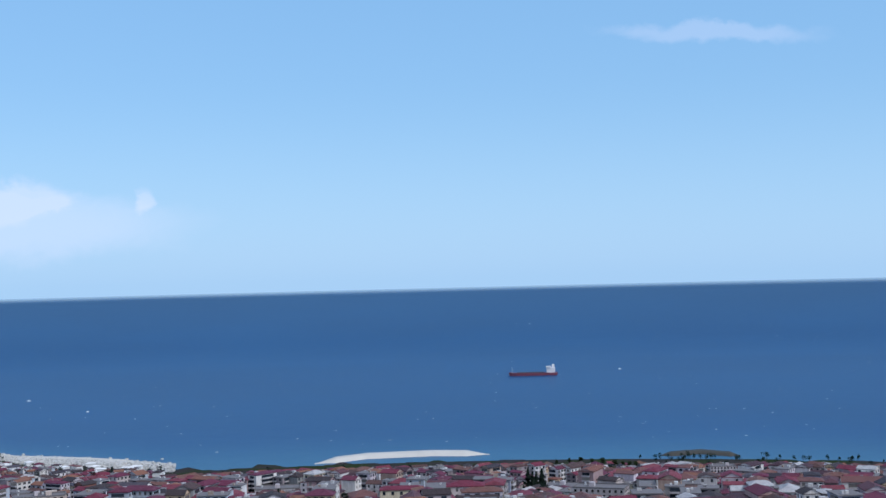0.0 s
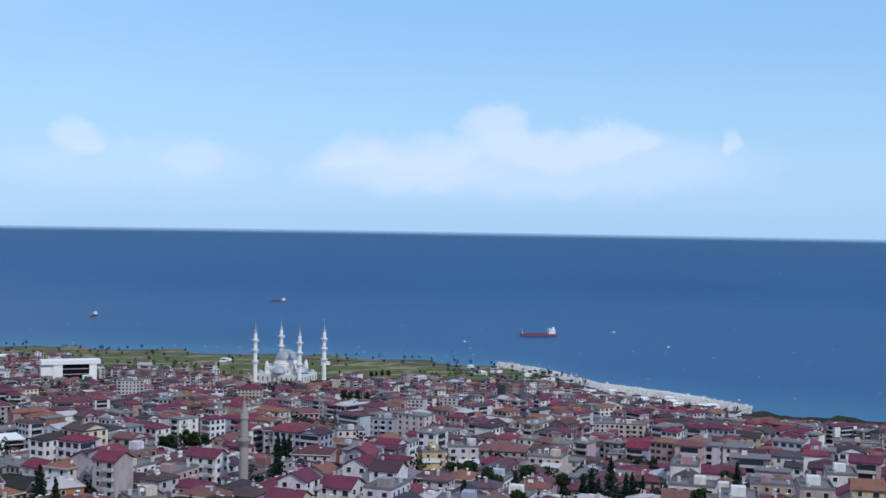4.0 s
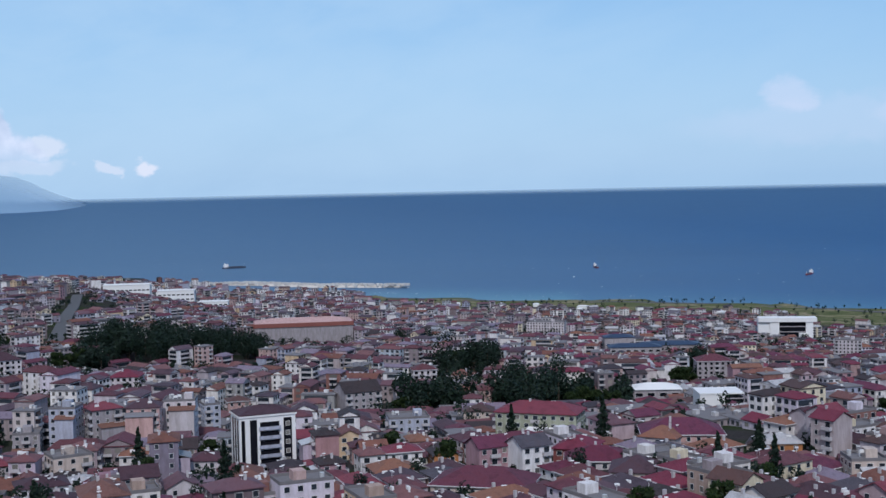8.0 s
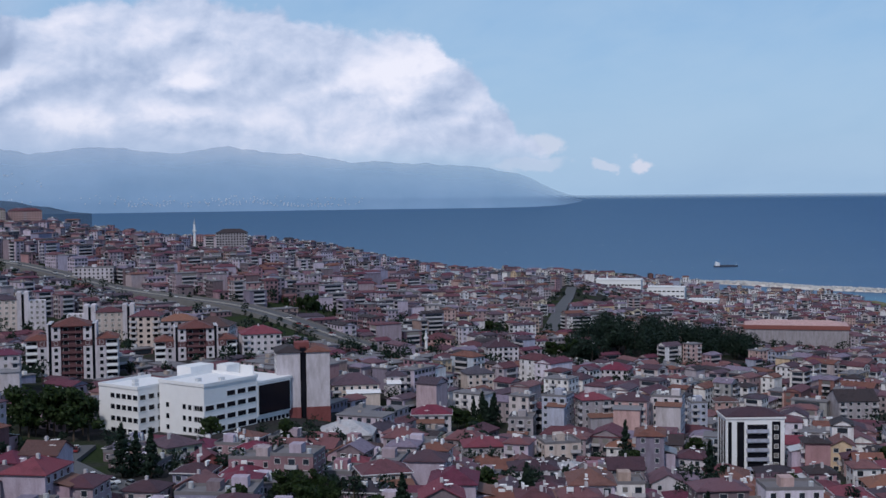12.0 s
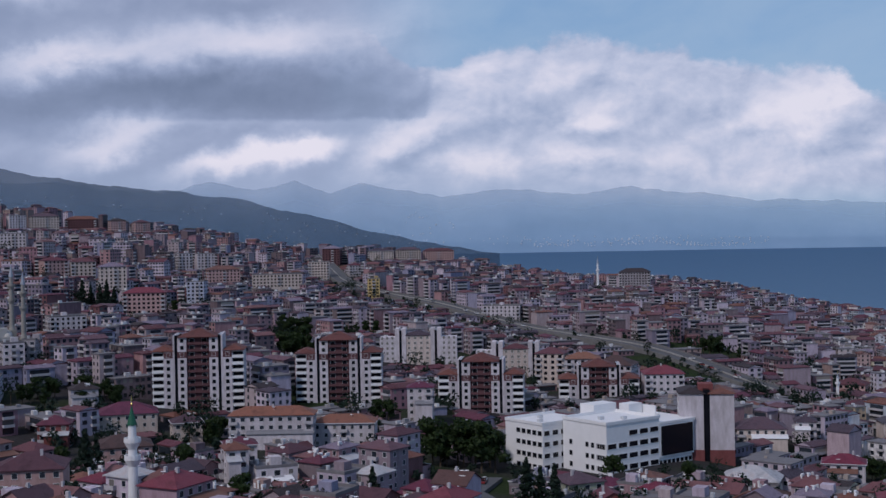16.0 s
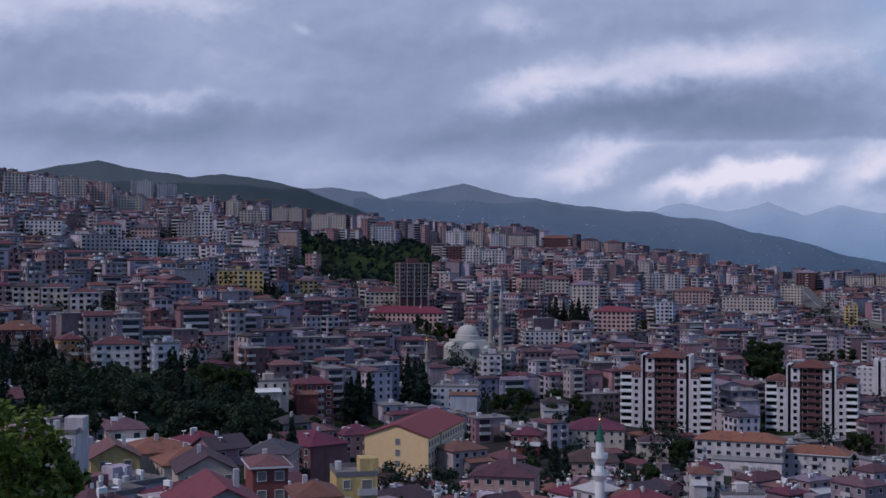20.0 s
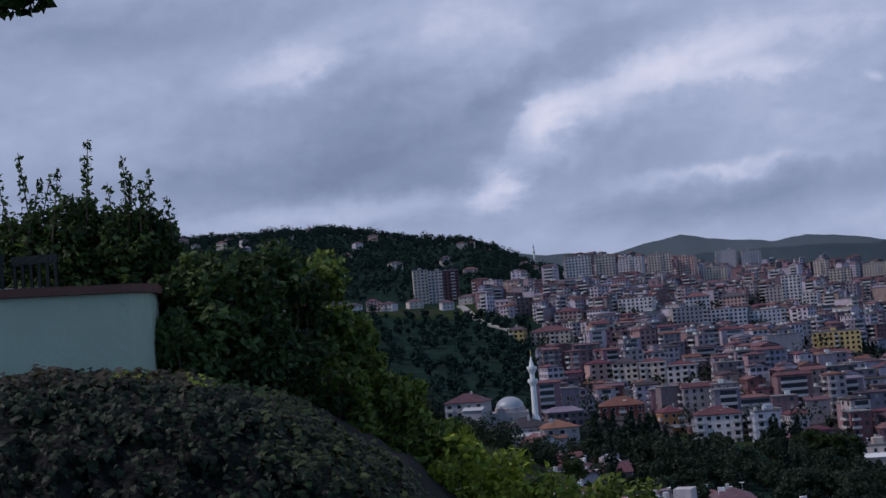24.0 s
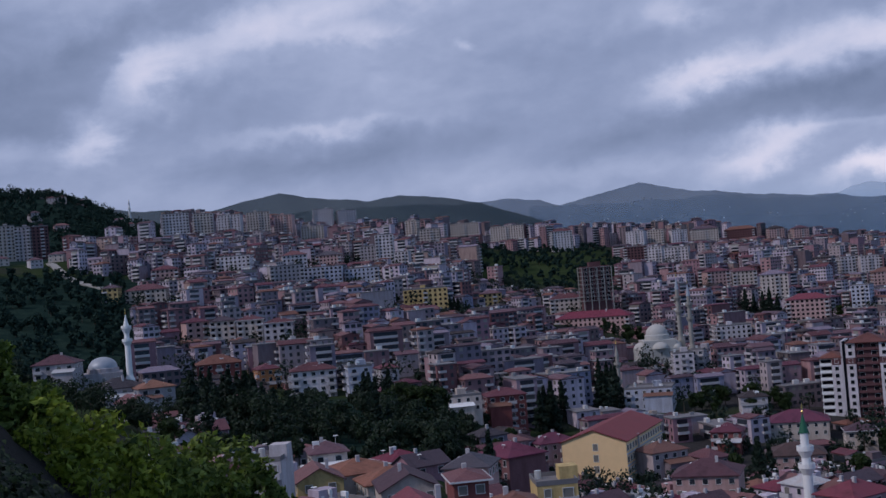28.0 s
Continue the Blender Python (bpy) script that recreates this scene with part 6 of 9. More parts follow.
def hospital():
    root = thing("hospital", "white modern hospital with ribbon windows and a black glass front", "hospital")
    W = M_white
    box_part("front_block", root, W, -12, 13, -9, 12.6, -6, 20)
    box_part("glass_wing", root, W, 13, 30, -8.4, 9, -6, 17.6)
    box_part("wing_roof_slab", root, W, 12.9, 31.0, -9.2, 9.4, 17.6, 18.5)
    box_part("rear_block", root, W, -21, 2, 13, 33, -6, 18.5)
    box_part("link_block", root, W, 2, 20, 12.6, 28, -6, 17)
    box_part("plant_room", root, W, 3, 14, 13, 20, 17, 23.2)
    box_part("plant_room", root, W, 15.5, 22, 8, 13, 17.6, 22.8)
    box_part("roof_screen", root, W, 22.5, 23.0, 2, 9, 18.5, 22.2)
    for x, y in ((-16, 20), (-10, 27), (-4, 2), (2, -3)):
        box_part("roof_hatch", root, M_tank, x - 0.9, x + 0.9, y - 0.7, y + 0.7, 18.4 if y > 12 else 19.9, 19.6 if y > 12 else 21.1)
    for dims in ((-12.3, 13.3, -9.3, -8.9), (-12.3, 13.3, 12.5, 12.9), (-12.3, -11.9, -8.9, 12.5), (12.9, 13.3, -8.9, 12.5)):
        box_part("parapet", root, W, *dims, 19.9, 21)
    for dims in ((-21.3, 2.3, 12.95, 13.3), (-21.3, -20.9, 13.3, 33), (-20.9, 2.3, 32.7, 33.1)):
        box_part("parapet", root, W, *dims, 18.4, 19.4)
    box_part("screen_frame", root, W, 13.2, 30.2, -9.1, -8.4, 6.2, 17.5)
    box_part("black_glass", root, M_darkglass, 13.9, 29.6, -9.3, -9.1, 6.8, 17.0)
    rz = [4.2, 8.0, 11.8, 15.6]
    windows_on(root, -12, 13, -9, 12.6, "s", 5, [0.2] + rz[:3], 3.9, 1.65, True)
    windows_on(root, -12, 13, -9, 12.6, "s", 5, rz[3:], 3.9, 1.65, True, skip=(0, 1))
    windows_on(root, -12, 13, -9, 12.6, "w", 8, rz[:3], 1.5, 1.65, True, skip=(0, 2, 3))
    windows_on(root, -12, 1, -9, 1.5, "w", 2, rz[:3], 3.6, 1.65, True, skip=(0,))
    windows_on(root, -21, 2, 13, 33, "w", 7, [3, 7, 11, 14.8], 2.1, 1.6, True, skip=(0, 1))
    windows_on(root, -21, 2, 13, 33, "s", 6, [3, 7, 11, 14.8], 2.4, 1.6, True, skip=(3, 4, 5))
    windows_on(root, 13, 30, -8.4, 9, "s", 8, [0.6, 3.6], 1.6, 1.4, True)
    box_part("entrance_canopy", root, W, -25, -21, 17, 31, 0.6, 1.3)
    stand(root, 133.57, 443, 124.5, 44, 40)


hospital()


def blank_tower():
    root = thing("blind_walled_block", "tall block with blank pale walls and a dark central strip", "apartment block")
    M = M_paint["white"]
    box_part("wall", root, M, -9.5, -1.1, -8, 8, -7, 24)
    box_part("wall", root, M, 1.1, 9.5, -8, 8, -7, 24)
    box_part("stair_strip", root, M_darkglass, -1.1, 1.1, -7, 7, -7, 25.5)
    for x in (-9.6, 1.0):
        box_part("base_band", root, M_paint["brick"], x, x + 8.6, -8.15, 8.15, -7, 4.2)
        g = Geo()
        g.hip(x - 0.5, x + 9.1, -8.6, 8.6, 24.2, 1.8)
        part("roof", g, M_clay, root)
    box_part("roof_house", root, M_paint["brick"], -2.6, 2.6, -3, 3, 24.5, 27)
    for k in "ew":
        windows_on(root, -9.5, 9.5, -8, 8, k, 3, [i * 2.9 + 5 for i in range(7)], 1.3, 1.4)
    stand(root, 129.55, 468, 127, 4, 16)


blank_tower()


M_brickroof = roofing("brick_red_tiles", [(0.19, 0.075, 0.06), (0.16, 0.062, 0.055)])


def stepped_tower(az, r, z, floors, turn, label):
    """The brown and white tower blocks: a tall brick middle with dark slots, and lower white wings with balconies."""
    root = thing("tower_block", label, "tower block", "brown and white tower blocks")
    H = floors * FLOOR
    wing = H - 2 * FLOOR
    Wm, Bm = M_paint["white"], M_paint["brown"]
    box_part("core", root, Bm, -4.9, 4.9, -6.6, 8, -8, H)
    sills = [k * FLOOR + 0.8 for k in range(floors)]
    for sx in (-1, 1):
        a, b = sorted((sx * 4.7, sx * 8.4))
        box_part("fin", root, Wm, a, b, -8.0, 8.0, -8, H)
        windows_on(root, a, b, -8.0, 8.0, "s", 1, sills, 1.5, 1.6, True)
        box_part("top_band", root, Bm, a - 0.05, b + 0.05, -8.08, 8.08, wing - 2.7, wing - 0.1)
        a, b = sorted((sx * 8.4, sx * 9.6))
        box_part("dark_slot", root, M_darkglass, a, b, -7.9, 7.9, -8, H + 1.0)
        a, b = sorted((sx * 9.6, sx * 10.3))
        box_part("slot_wall", root, Wm, a, b, -8.3, 8.3, -8, H + 1.0)
        a, b = sorted((sx * 10.3, sx * 14.1))
        box_part("pier", root, Wm, a, b, -8.2, 8.2, -8, wing)
        windows_on(root, a, b, -8.2, 8.2, "s", 1, sills[:-2], 1.5, 1.6, True)
        box_part("top_band", root, Bm, a + 0.05, b - 0.05, -8.28, 8.2, wing - 2.7, wing - 0.1)
        a, b = sorted((sx * 14.1, sx * 19.0))
        box_part("wing", root, Wm, a, b, -7, 7, -8, wing)
        for k in range(floors - 2):
            bal = Geo()
            balcony(bal, ((a + b) / 2, -7), (1, 0), (0, -1), 0, k * FLOOR, 4.8, 1.3)
            part("balcony", bal, M_white, root)
            ob = new("window", pane_mesh(4.2, 1.35, True))
            ob.parent = root
            ob.matrix_basis = pose((a + b) / 2, -7, k * FLOOR + 1.0, 0, 0, 0)
        windows_on(root, a, b, -7, 7, "e" if sx > 0 else "w", 2, sills[:-2], 1.3, 1.4, True)
        a, b = sorted((sx * 10.3, sx * 19.0))
        g = Geo()
        g.hip(a - 0.5, b + 0.5, -8.4, 7.9, wing + 0.3, 2.0)
        part("wing_roof", g, M_brickroof, root)
    for k in range(1, floors):
        bal = Geo()
        balcony(bal, (0, -6.6), (1, 0), (0, -1), 0, k * FLOOR, 9.3, 1.0)
        part("balcony", bal, Bm, root)
        for x in (-2.6, 2.6):
            ob = new("window", pane_mesh(2.0, 1.6, True))
            ob.parent = root
            ob.matrix_basis = pose(x, -6.6, k * FLOOR + 0.7, 0, 0, 0)
    g = Geo()
    g.hip(-8.3, 8.3, -8.9, 8.6, H + 0.25, 3.4)
    part("roof", g, M_brickroof, root)
    stand(root, az, r, z, turn, 24)


stepped_tower(145.75, 575, 131, 11, -4, "eleven-storey brown brick and white tower block")
stepped_tower(151.9, 552, 133, 12, -6, "tall brown brick and white tower block above small houses")
stepped_tower(139.4, 575, 123, 10, -4, "brown brick and white tower block behind dark trees")
stepped_tower(134.2, 620, 124, 7, 2, "lower brown brick and white block behind the hospital")


def pale_slabs(az, r, z, floors, turn, label):
    """Twin-shafted white blocks with a recessed middle."""
    root = thing("white_tower_block", label, "tower block", "white tower blocks in the valley")
    H = floors * FLOOR
    W = M_paint["white"]
    box_part("middle", root, M_paint["cream"], -7, 7, -6, 6, -8, H)
    for sx in (-1, 1):
        for k, (a, b, top) in enumerate(((7, 9.4, H + 4), (9.4, 10.8, H + 3), (10.8, 13.2, H + 4), (13.2, 22, H - 1))):
            a, b = sorted((sx * a, sx * b))
            box_part("dark_slot" if k == 1 else "shaft" if k < 3 else "wing", root, M_darkglass if k == 1 else W, a, b, -6.5 + (k == 1) * 0.6, 6.5, -8, top)
        a, b = sorted((sx * 13.2, sx * 22))
        windows_on(root, a, b, -6.5, 6.5, "s", 3, [k * FLOOR + 0.9 for k in range(floors)], 1.3, 1.4)
    windows_on(root, -7, 7, -6, 6, "s", 4, [k * FLOOR + 0.9 for k in range(floors)], 1.4, 1.4)
    g = Geo()
    g.hip(-7.6, 7.6, -6.6, 6.6, H + 0.3, 2.4)
    part("roof", g, M_clay, root)
    stand(root, az, r, z, turn, 26)


pale_slabs(142.2, 735, 125, 9, -3, "white tower block with paired stair shafts")
pale_slabs(137.85, 715, 124, 7, -3, "lower white block with paired stair shafts")


def school():
    root = thing("school", "long pale yellow school with a dark red gabled roof", "school")
    Y = plain("yellow_render", (0.86, 0.60, 0.33), 0.85, 0.5, 0.14)
    w, d, h = 20.5, 46.0, 14.5
    g = Geo()
    x0, x1, y0, y1 = -w / 2, w / 2, 0, d
    p = [(x0, y0, -8), (x1, y0, -8), (x1, y1, -8), (x0, y1, -8), (x0, y0, h), (x1, y0, h), (x1, y1, h), (x0, y1, h), (0, y0, h + 3.4), (0, y1, h + 3.4)]
    g.solid(p, [(0, 1, 5, 8, 4), (1, 2, 6, 5), (2, 3, 7, 9, 6), (3, 0, 4, 7)])
    part("wall", g, Y, root)
    for sx in (-1, 1):
        r = Geo()
        e, t = w / 2 + 0.7, 0.25
        zz = h - 0.28
        a, b = (sx * e, zz), (0, h + 3.42)
        q = [(a[0], -0.6, a[1]), (b[0], -0.6, b[1]), (b[0], d + 0.6, b[1]), (a[0], d + 0.6, a[1])]
        r.solid(q + [(x, y, z + t) for x, y, z in q], [(0, 1, 2, 3), (4, 5, 6, 7), (0, 1, 5, 4), (1, 2, 6, 5), (2, 3, 7, 6), (3, 0, 4, 7)])
        part("roof", r, plain("dark_red_sheet", (0.20, 0.03, 0.035), 0.6, 0.3, 0.2), root)
    for k in range(4):
        ob = new("window", pane_mesh(1.5, 2.0))
        ob.parent = root
        ob.matrix_basis = pose(0.5, 0, 1.5 + k * 3.4, 0, 0, 0)
    windows_on(root, x0, x1, y0, y1, "e", 14, [0.8 + k * 3.5 for k in range(4)], 2.0, 1.7)
    windows_on(root, x0, x1, y0, y1, "w", 14, [0.8 + k * 3.5 for k in range(4)], 2.0, 1.7)
    for k in range(1, 4):
        box_part("ledge", root, M_balcony, x1, x1 + 0.3, y0, y1, k * 3.5 - 0.4, k * 3.5 + 0.1)
    box_part("gutter_wall", root, M_balcony, x1 - 0.2, x1 + 0.55, d * 0.3, d * 0.3 + 0.6, -8, h + 0.2)
    stand(root, 163.95, 396, 140, -17, 15, 18, 0.0)
    for az, r in ((165.4, 372), (164.2, 368), (163.2, 378), (166.4, 385)):
        CLEAR_SPOTS.append((r * math.cos(radians(az)), r * math.sin(radians(az)), 9))
    CLEAR_SPOTS.append((440 * math.cos(radians(161.8)), 440 * math.sin(radians(161.8)), 30))


school()


def white_cube():
    root = thing("office_block", "white cube-shaped office with a dark glass side", "office")
    box_part("wall", root, M_white, -9, 2, -7, 9, -7, 10.6)
    box_part("glass_front", root, M_darkglass, 2, 10, -6.6, 8.6, -7, 9.6)
    box_part("roof_slab", root, M_white, -9.3, 10.4, -7.3, 9.3, 10.6, 11.2)
    for k in range(3):
        box_part("floor_band", root, M_paint["grey"], 2.02, 10.2, -6.85, -6.5, 1.6 + k * 3.4, 2.1 + k * 3.4)
    stand(root, 89.3, 578, 103.2, 12, 13, 11, 0.6)


white_cube()


def gate_building():
    root = thing("courthouse", "white frame-shaped public building with dark glass", "public building")
    box_part("wall", root, M_white, -27, -17, -9, 9, -7, 34)
    box_part("wall", root, M_white, 12, 20, -9, 9, -7, 34)
    box_part("roof_slab", root, M_white, -40, 24, -10, 10, 34, 38.5)
    box_part("glass_front", root, M_darkglass, -17, 12, -6, 8, -7, 34)
    box_part("wing", root, M_white, -40, -27, -7, 8, 18, 34)
    box_part("stair_tower", root, M_white, 4, 14, -17, -9, -7, 22)
    for k in range(5):
        box_part("floor_band", root, M_paint["grey"], -17, 12, -6.3, -6.0, 4 + k * 6, 5 + k * 6)
    stand(root, 86.0, 1490, 10, 6, 42)


gate_building()


def grid_block():
    """White block with dark slots and balconies near the foot of the hill."""
    root = thing("apartment_block", "white apartment block with dark vertical window strips", "apartment block")
    box_part("wall", root, M_white, -9, 9, -6, 6, -8, 18.5)
    for x, half in ((-7.9, 0.55), (-4.6, 1.1), (6.4, 1.3)):
        box_part("dark_strip", root, M_darkglass, x - half, x + half, -6.12, -5.9, -4, 17.6)
    for y in (-3.6, -0.4, 2.8):
        box_part("dark_strip", root, M_darkglass, -9.12, -8.9, y - 0.7, y + 0.7, -4, 17.6)
    for k in range(-1, 6):
        g = Geo()
        balcony(g, (0, -6), (1, 0), (0, -1), 0.6, k * FLOOR - 0.1, 6.8, 1.0)
        part("balcony", g, M_paint["blue"], root)
        ob = new("window", pane_mesh(6.2, 2.0, True))
        ob.parent = root
        ob.matrix_basis = pose(0.6, -6, k * FLOOR + 0.2, 0, 0, 0)
        ob = new("window", pane_mesh(1.2, 1.3))
        ob.parent = root
        ob.matrix_basis = pose(6.4, -6.12, k * FLOOR + 0.6, 0, 0, 0)
    windows_on(root, -9, 9, -6, 6, "e", 3, [k * FLOOR + 0.6 for k in range(6)], 1.5, 1.5)
    box_part("cornice", root, M_white, -9.4, 9.4, -6.4, 6.4, 18.5, 19.0)
    g = Geo()
    g.hip(-9.2, 9.2, -6.2, 6.2, 19.3, 2.0)
    part("roof", g, M_crimson, root)
    stand(root, 109.6, 408, 119, 14, 14)


grid_block()


M_orange = plain("orange_sheet", (0.24, 0.085, 0.07), 0.6, 0.2, 0.2)


def sports_hall():
    root = thing("sports_hall", "long hall with an orange-red roof and pale walls", "hall")
    box_part("wall", root, M_paint["grey"], -45, 45, -16, 16, -9, 19)
    g = Geo()
    g.box(-46, 46, -17, 17, 19, 22.5)
    part("roof_edge", g, M_orange, root)
    g = Geo()
    g.hip(-45, 45, -16, 16, 22.8, 3.4)
    part("roof", g, M_paint["pink"], root)
    for k in range(9):
        box_part("buttress", root, M_paint["grey"], -42 + k * 10.4, -41 + k * 10.4, -16.8, -16.0, -9, 19)
    stand(root, 107.7, 1195, 60, 2, 50, 22, 0.2)


sports_hall()


def long_white_sheds():
    for az, r, z, w, d, h in ((115.3, 1905, 46, 66, 26, 24), (113.2, 1880, 42, 52, 22, 19), (116.3, 1870, 42, 34, 20, 15), (111.6, 1800, 36, 40, 20, 14)):
        root = thing("market_hall", "long white hall with a flat roof near the shore", "hall", "white halls near the shore")
        box_part("wall", root, M_white, -w / 2, w / 2, -d / 2, d / 2, -8, h)
        box_part("roof", root, M_white, -w / 2 - 0.6, w / 2 + 0.6, -d / 2 - 0.6, d / 2 + 0.6, h, h + 0.8)
        windows_on(root, -w / 2, w / 2, -d / 2, d / 2, "s", int(w / 6), (h * 0.3, h * 0.65), 4.4, 1.8, True)
        stand(root, az, r, z, -6, max(w, d) / 2 + 4)


long_white_sheds()


def low_halls():
    for az, r, w, d, h, mat, label in ((92.9, 1100, 44, 20, 7, M_blue_sheet, "low hall with a dark blue sheet roof"), (91.3, 1120, 50, 22, 8, M_blue_sheet, "low hall with a dark blue sheet roof"), (93.6, 1135, 26, 16, 13, M_blue_sheet, "taller hall with a dark blue sheet roof"),
                                       (92.0, 650, 24, 14, 6, M_white, "low workshop with a white flat roof")):
        root = thing("low_hall", label, "hall")
        box_part("wall", root, M_paint["grey"], -w / 2, w / 2, -d / 2, d / 2, -8, h)
        g = Geo()
        g.hip(-w / 2 - 0.8, w / 2 + 0.8, -d / 2 - 0.8, d / 2 + 0.8, h + 0.3, 2.4)
        part("roof", g, mat, root)
        windows_on(root, -w / 2, w / 2, -d / 2, d / 2, "s", int(w / 6), (h * 0.45,), 3.6, 1.8, True)
        x, y, z = spot(az, r)
        stand(root, az, r, z, 8, w / 2, h, 0.3)


M_blue_sheet = plain("dark_blue_sheet", (0.03, 0.05, 0.10), 0.5, 0.3, 0.3)
low_halls()


def bare_tower():
    """A tower still under construction: floor slabs and columns round brown block walls."""
    root = thing("unfinished_tower", "brown unfinished tower of bare floors and block walls", "tower block")
    for k in range(9):
        box_part("floor_slab", root, M_concrete, -11, 11, -8, 8, k * 2.9 - 0.15, k * 2.9 + 0.15)
    box_part("block_wall", root, M_paint["brown"], -9.6, 9.6, -6.6, 6.6, -8, 24)
    for x in (-10.4, -5, 0, 5, 10.4):
        for y in (-7.5, 7.5):
            box_part("column", root, M_concrete, x - 0.3, x + 0.3, y - 0.3, y + 0.3, -8, 23.2)
    box_part("roof_house", root, M_paint["brown"], -4, 4, -3, 3, 24, 27)
    windows_on(root, -9.6, 9.6, -6.6, 6.6, "s", 5, [k * 2.9 + 0.7 for k in range(8)], 1.6, 1.6, True)
    stand(root, 163.26, 905, 182, 12, 18)


bare_tower()


# ---- main road across the valley ----
ROAD_LINE = [(126.6, 733), (128.6, 752), (131.0, 800), (134.0, 868), (137.0, 950), (139.5, 1035), (142.5, 1130), (144.3, 1210), (145.6, 1330), (146.2, 1500), (146.6, 1720)]


M_roadwall = plain("stained_concrete", (0.19, 0.185, 0.18), 0.9, 0.4, 0.4)


def smooth_line(pts, n):
    t = np.linspace(0, len(pts) - 1, n)
    return np.interp(t, range(len(pts)), [p[0] for p in pts]), np.interp(t, range(len(pts)), [p[1] for p in pts])


def make_main_road():
    az, r = smooth_line(ROAD_LINE, 90)
    for _ in range(3):
        az[1:-1] = (az[:-2] + 2 * az[1:-1] + az[2:]) / 4
        r[1:-1] = (r[:-2] + 2 * r[1:-1] + r[2:]) / 4
    x, y = r * np.cos(np.radians(az)), r * np.sin(np.radians(az))
    z = ground_z(x, y) + 3.0
    for _ in range(6):
        z[1:-1] = (z[:-2] + z[1:-1] + z[2:]) / 3
    dx, dy = np.gradient(x), np.gradient(y)
    ll = np.hypot(dx, dy)
    nx, ny = -dy / ll, dx / ll
    if nx[40] * x[40] + ny[40] * y[40] < 0:
        nx, ny = -nx, -ny  # away from the lookout

    def strip(name, offs, heights, mat, label):
        prof = list(zip(offs, heights))
        v = np.concatenate([np.stack([x + nx * o, y + ny * o, z + h], 1) for o, h in prof])
        n, k = len(x), len(prof)
        q = [(a * n + i, a * n + i + 1, ((a + 1) % k) * n + i + 1, ((a + 1) % k) * n + i) for a in range(k) for i in range(n - 1)]
        return tagged(new(name, mesh_from(name, v, np.array(q), [mat])), label, "road", kind="structure")

    strip("road", (-9, 9, 9, -9), (0, 0, -1.2, -1.2), M_asphalt, "grey dual carriageway across the valley")
    strip("retaining_wall", (-9.4, -9.0, -9.0, -9.4), (0.9, 0.9, -8, -8), M_roadwall, "long concrete retaining wall under the road")
    strip("median_barrier", (-0.3, 0.3, 0.3, -0.3), (0.8, 0.8, 0.004, 0.004), M_concrete, "concrete barrier between the carriageways")
    strip("guard_wall", (9.0, 9.4, 9.4, 9.0), (0.8, 0.8, -4, -4), M_roadwall, "low concrete wall beside the road")
    for a, b, c in zip(x[::2], y[::2], z[::2]):
        CLEAR_SPOTS.append((a, b, 11))
        keep_seen(math.degrees(math.atan2(b, a)), math.hypot(a, b) - 10, c - 5, 30, 5, 0.2)


make_main_road()


def make_side_road():
    """The steep straight street between groves and houses, and the shore road."""
    for name, label, pts, half, lift in (("street", "steep grey street up the slope", [(118.4, 1000), (118.0, 1200), (117.6, 1400), (117.4, 1560)], 6, 1.2),
                                         ("coast_road", "pale grey road along the shore", [(60, 1560), (66, 1700), (72, 1850), (80, 1960), (90, 2110), (98, 2170), (104, 2290)], 7, 0.6),
                                         ("hill_track", "pale track up the green hillside", [(184.4, 900), (185.6, 940), (186.4, 1000), (187.0, 1080)], 3, 1.0),
                                         ("hospital_road", "grey street beside the hospital", [(139.5, 420), (140.5, 380), (139.0, 340), (136.5, 318)], 7, 1.0)):
        az, r = smooth_line(pts, 40)
        x, y = r * np.cos(np.radians(az)), r * np.sin(np.radians(az))
        z = ground_z(x, y) + lift
        dx, dy = np.gradient(x), np.gradient(y)
        ll = np.hypot(dx, dy)
        nx, ny = -dy / ll, dx / ll
        n = len(x)
        v = np.concatenate([np.stack([x + nx * o, y + ny * o, z + h], 1) for o, h in ((-half, 0), (half, 0), (half, -2.0), (-half, -2.0))])
        q = [(a * n + i, a * n + i + 1, ((a + 1) % 4) * n + i + 1, ((a + 1) % 4) * n + i) for a in range(4) for i in range(n - 1)]
        tagged(new(name, mesh_from(name, v, np.array(q), [M_concrete if half < 4 else M_asphalt])), label, "road", kind="structure")
        for a, b in zip(x[::2], y[::2]):
            CLEAR_SPOTS.append((a, b, half + 5))


make_side_road()


# ---- clumps of trees that stand out ----
CLUMP_RNG = random.Random(23)
CLUMP_TREES = {}


def clump(a0, a1, r, count, high, conifer):
    """A few trees side by side between two azimuths."""
    kind = "c" if conifer else "b"
    for i in range(count):
        v = CLUMP_RNG.randrange(3)
        az = a0 + (a1 - a0) * (i + CLUMP_RNG.uniform(0.2, 0.8)) / count
        x, y, z = spot(az, r + CLUMP_RNG.uniform(-4, 12))
        m = pose(x, y, z - 0.5, 0, 0, CLUMP_RNG.uniform(0, 360))
        s = high / 12 * CLUMP_RNG.uniform(0.85, 1.2)
        if (kind, v) not in CLUMP_TREES:
            CLUMP_TREES[kind, v] = make_tree(200 + v + 10 * conifer, "conifer_tree" if conifer else "tree", "tall dark conifer beside the houses" if conifer else "dark broadleaf tree with a full crown", 12, 3.6 if conifer else 5.0, conifer)
            ob = CLUMP_TREES[kind, v]
            ob.matrix_basis = m
        else:
            ob = copy_thing(CLUMP_TREES[kind, v], m)
        ob.scale = (s, s, s)
        CLEAR_SPOTS.append((x, y, 3))
        keep_seen(az, r, z, 5, high, 0.3)


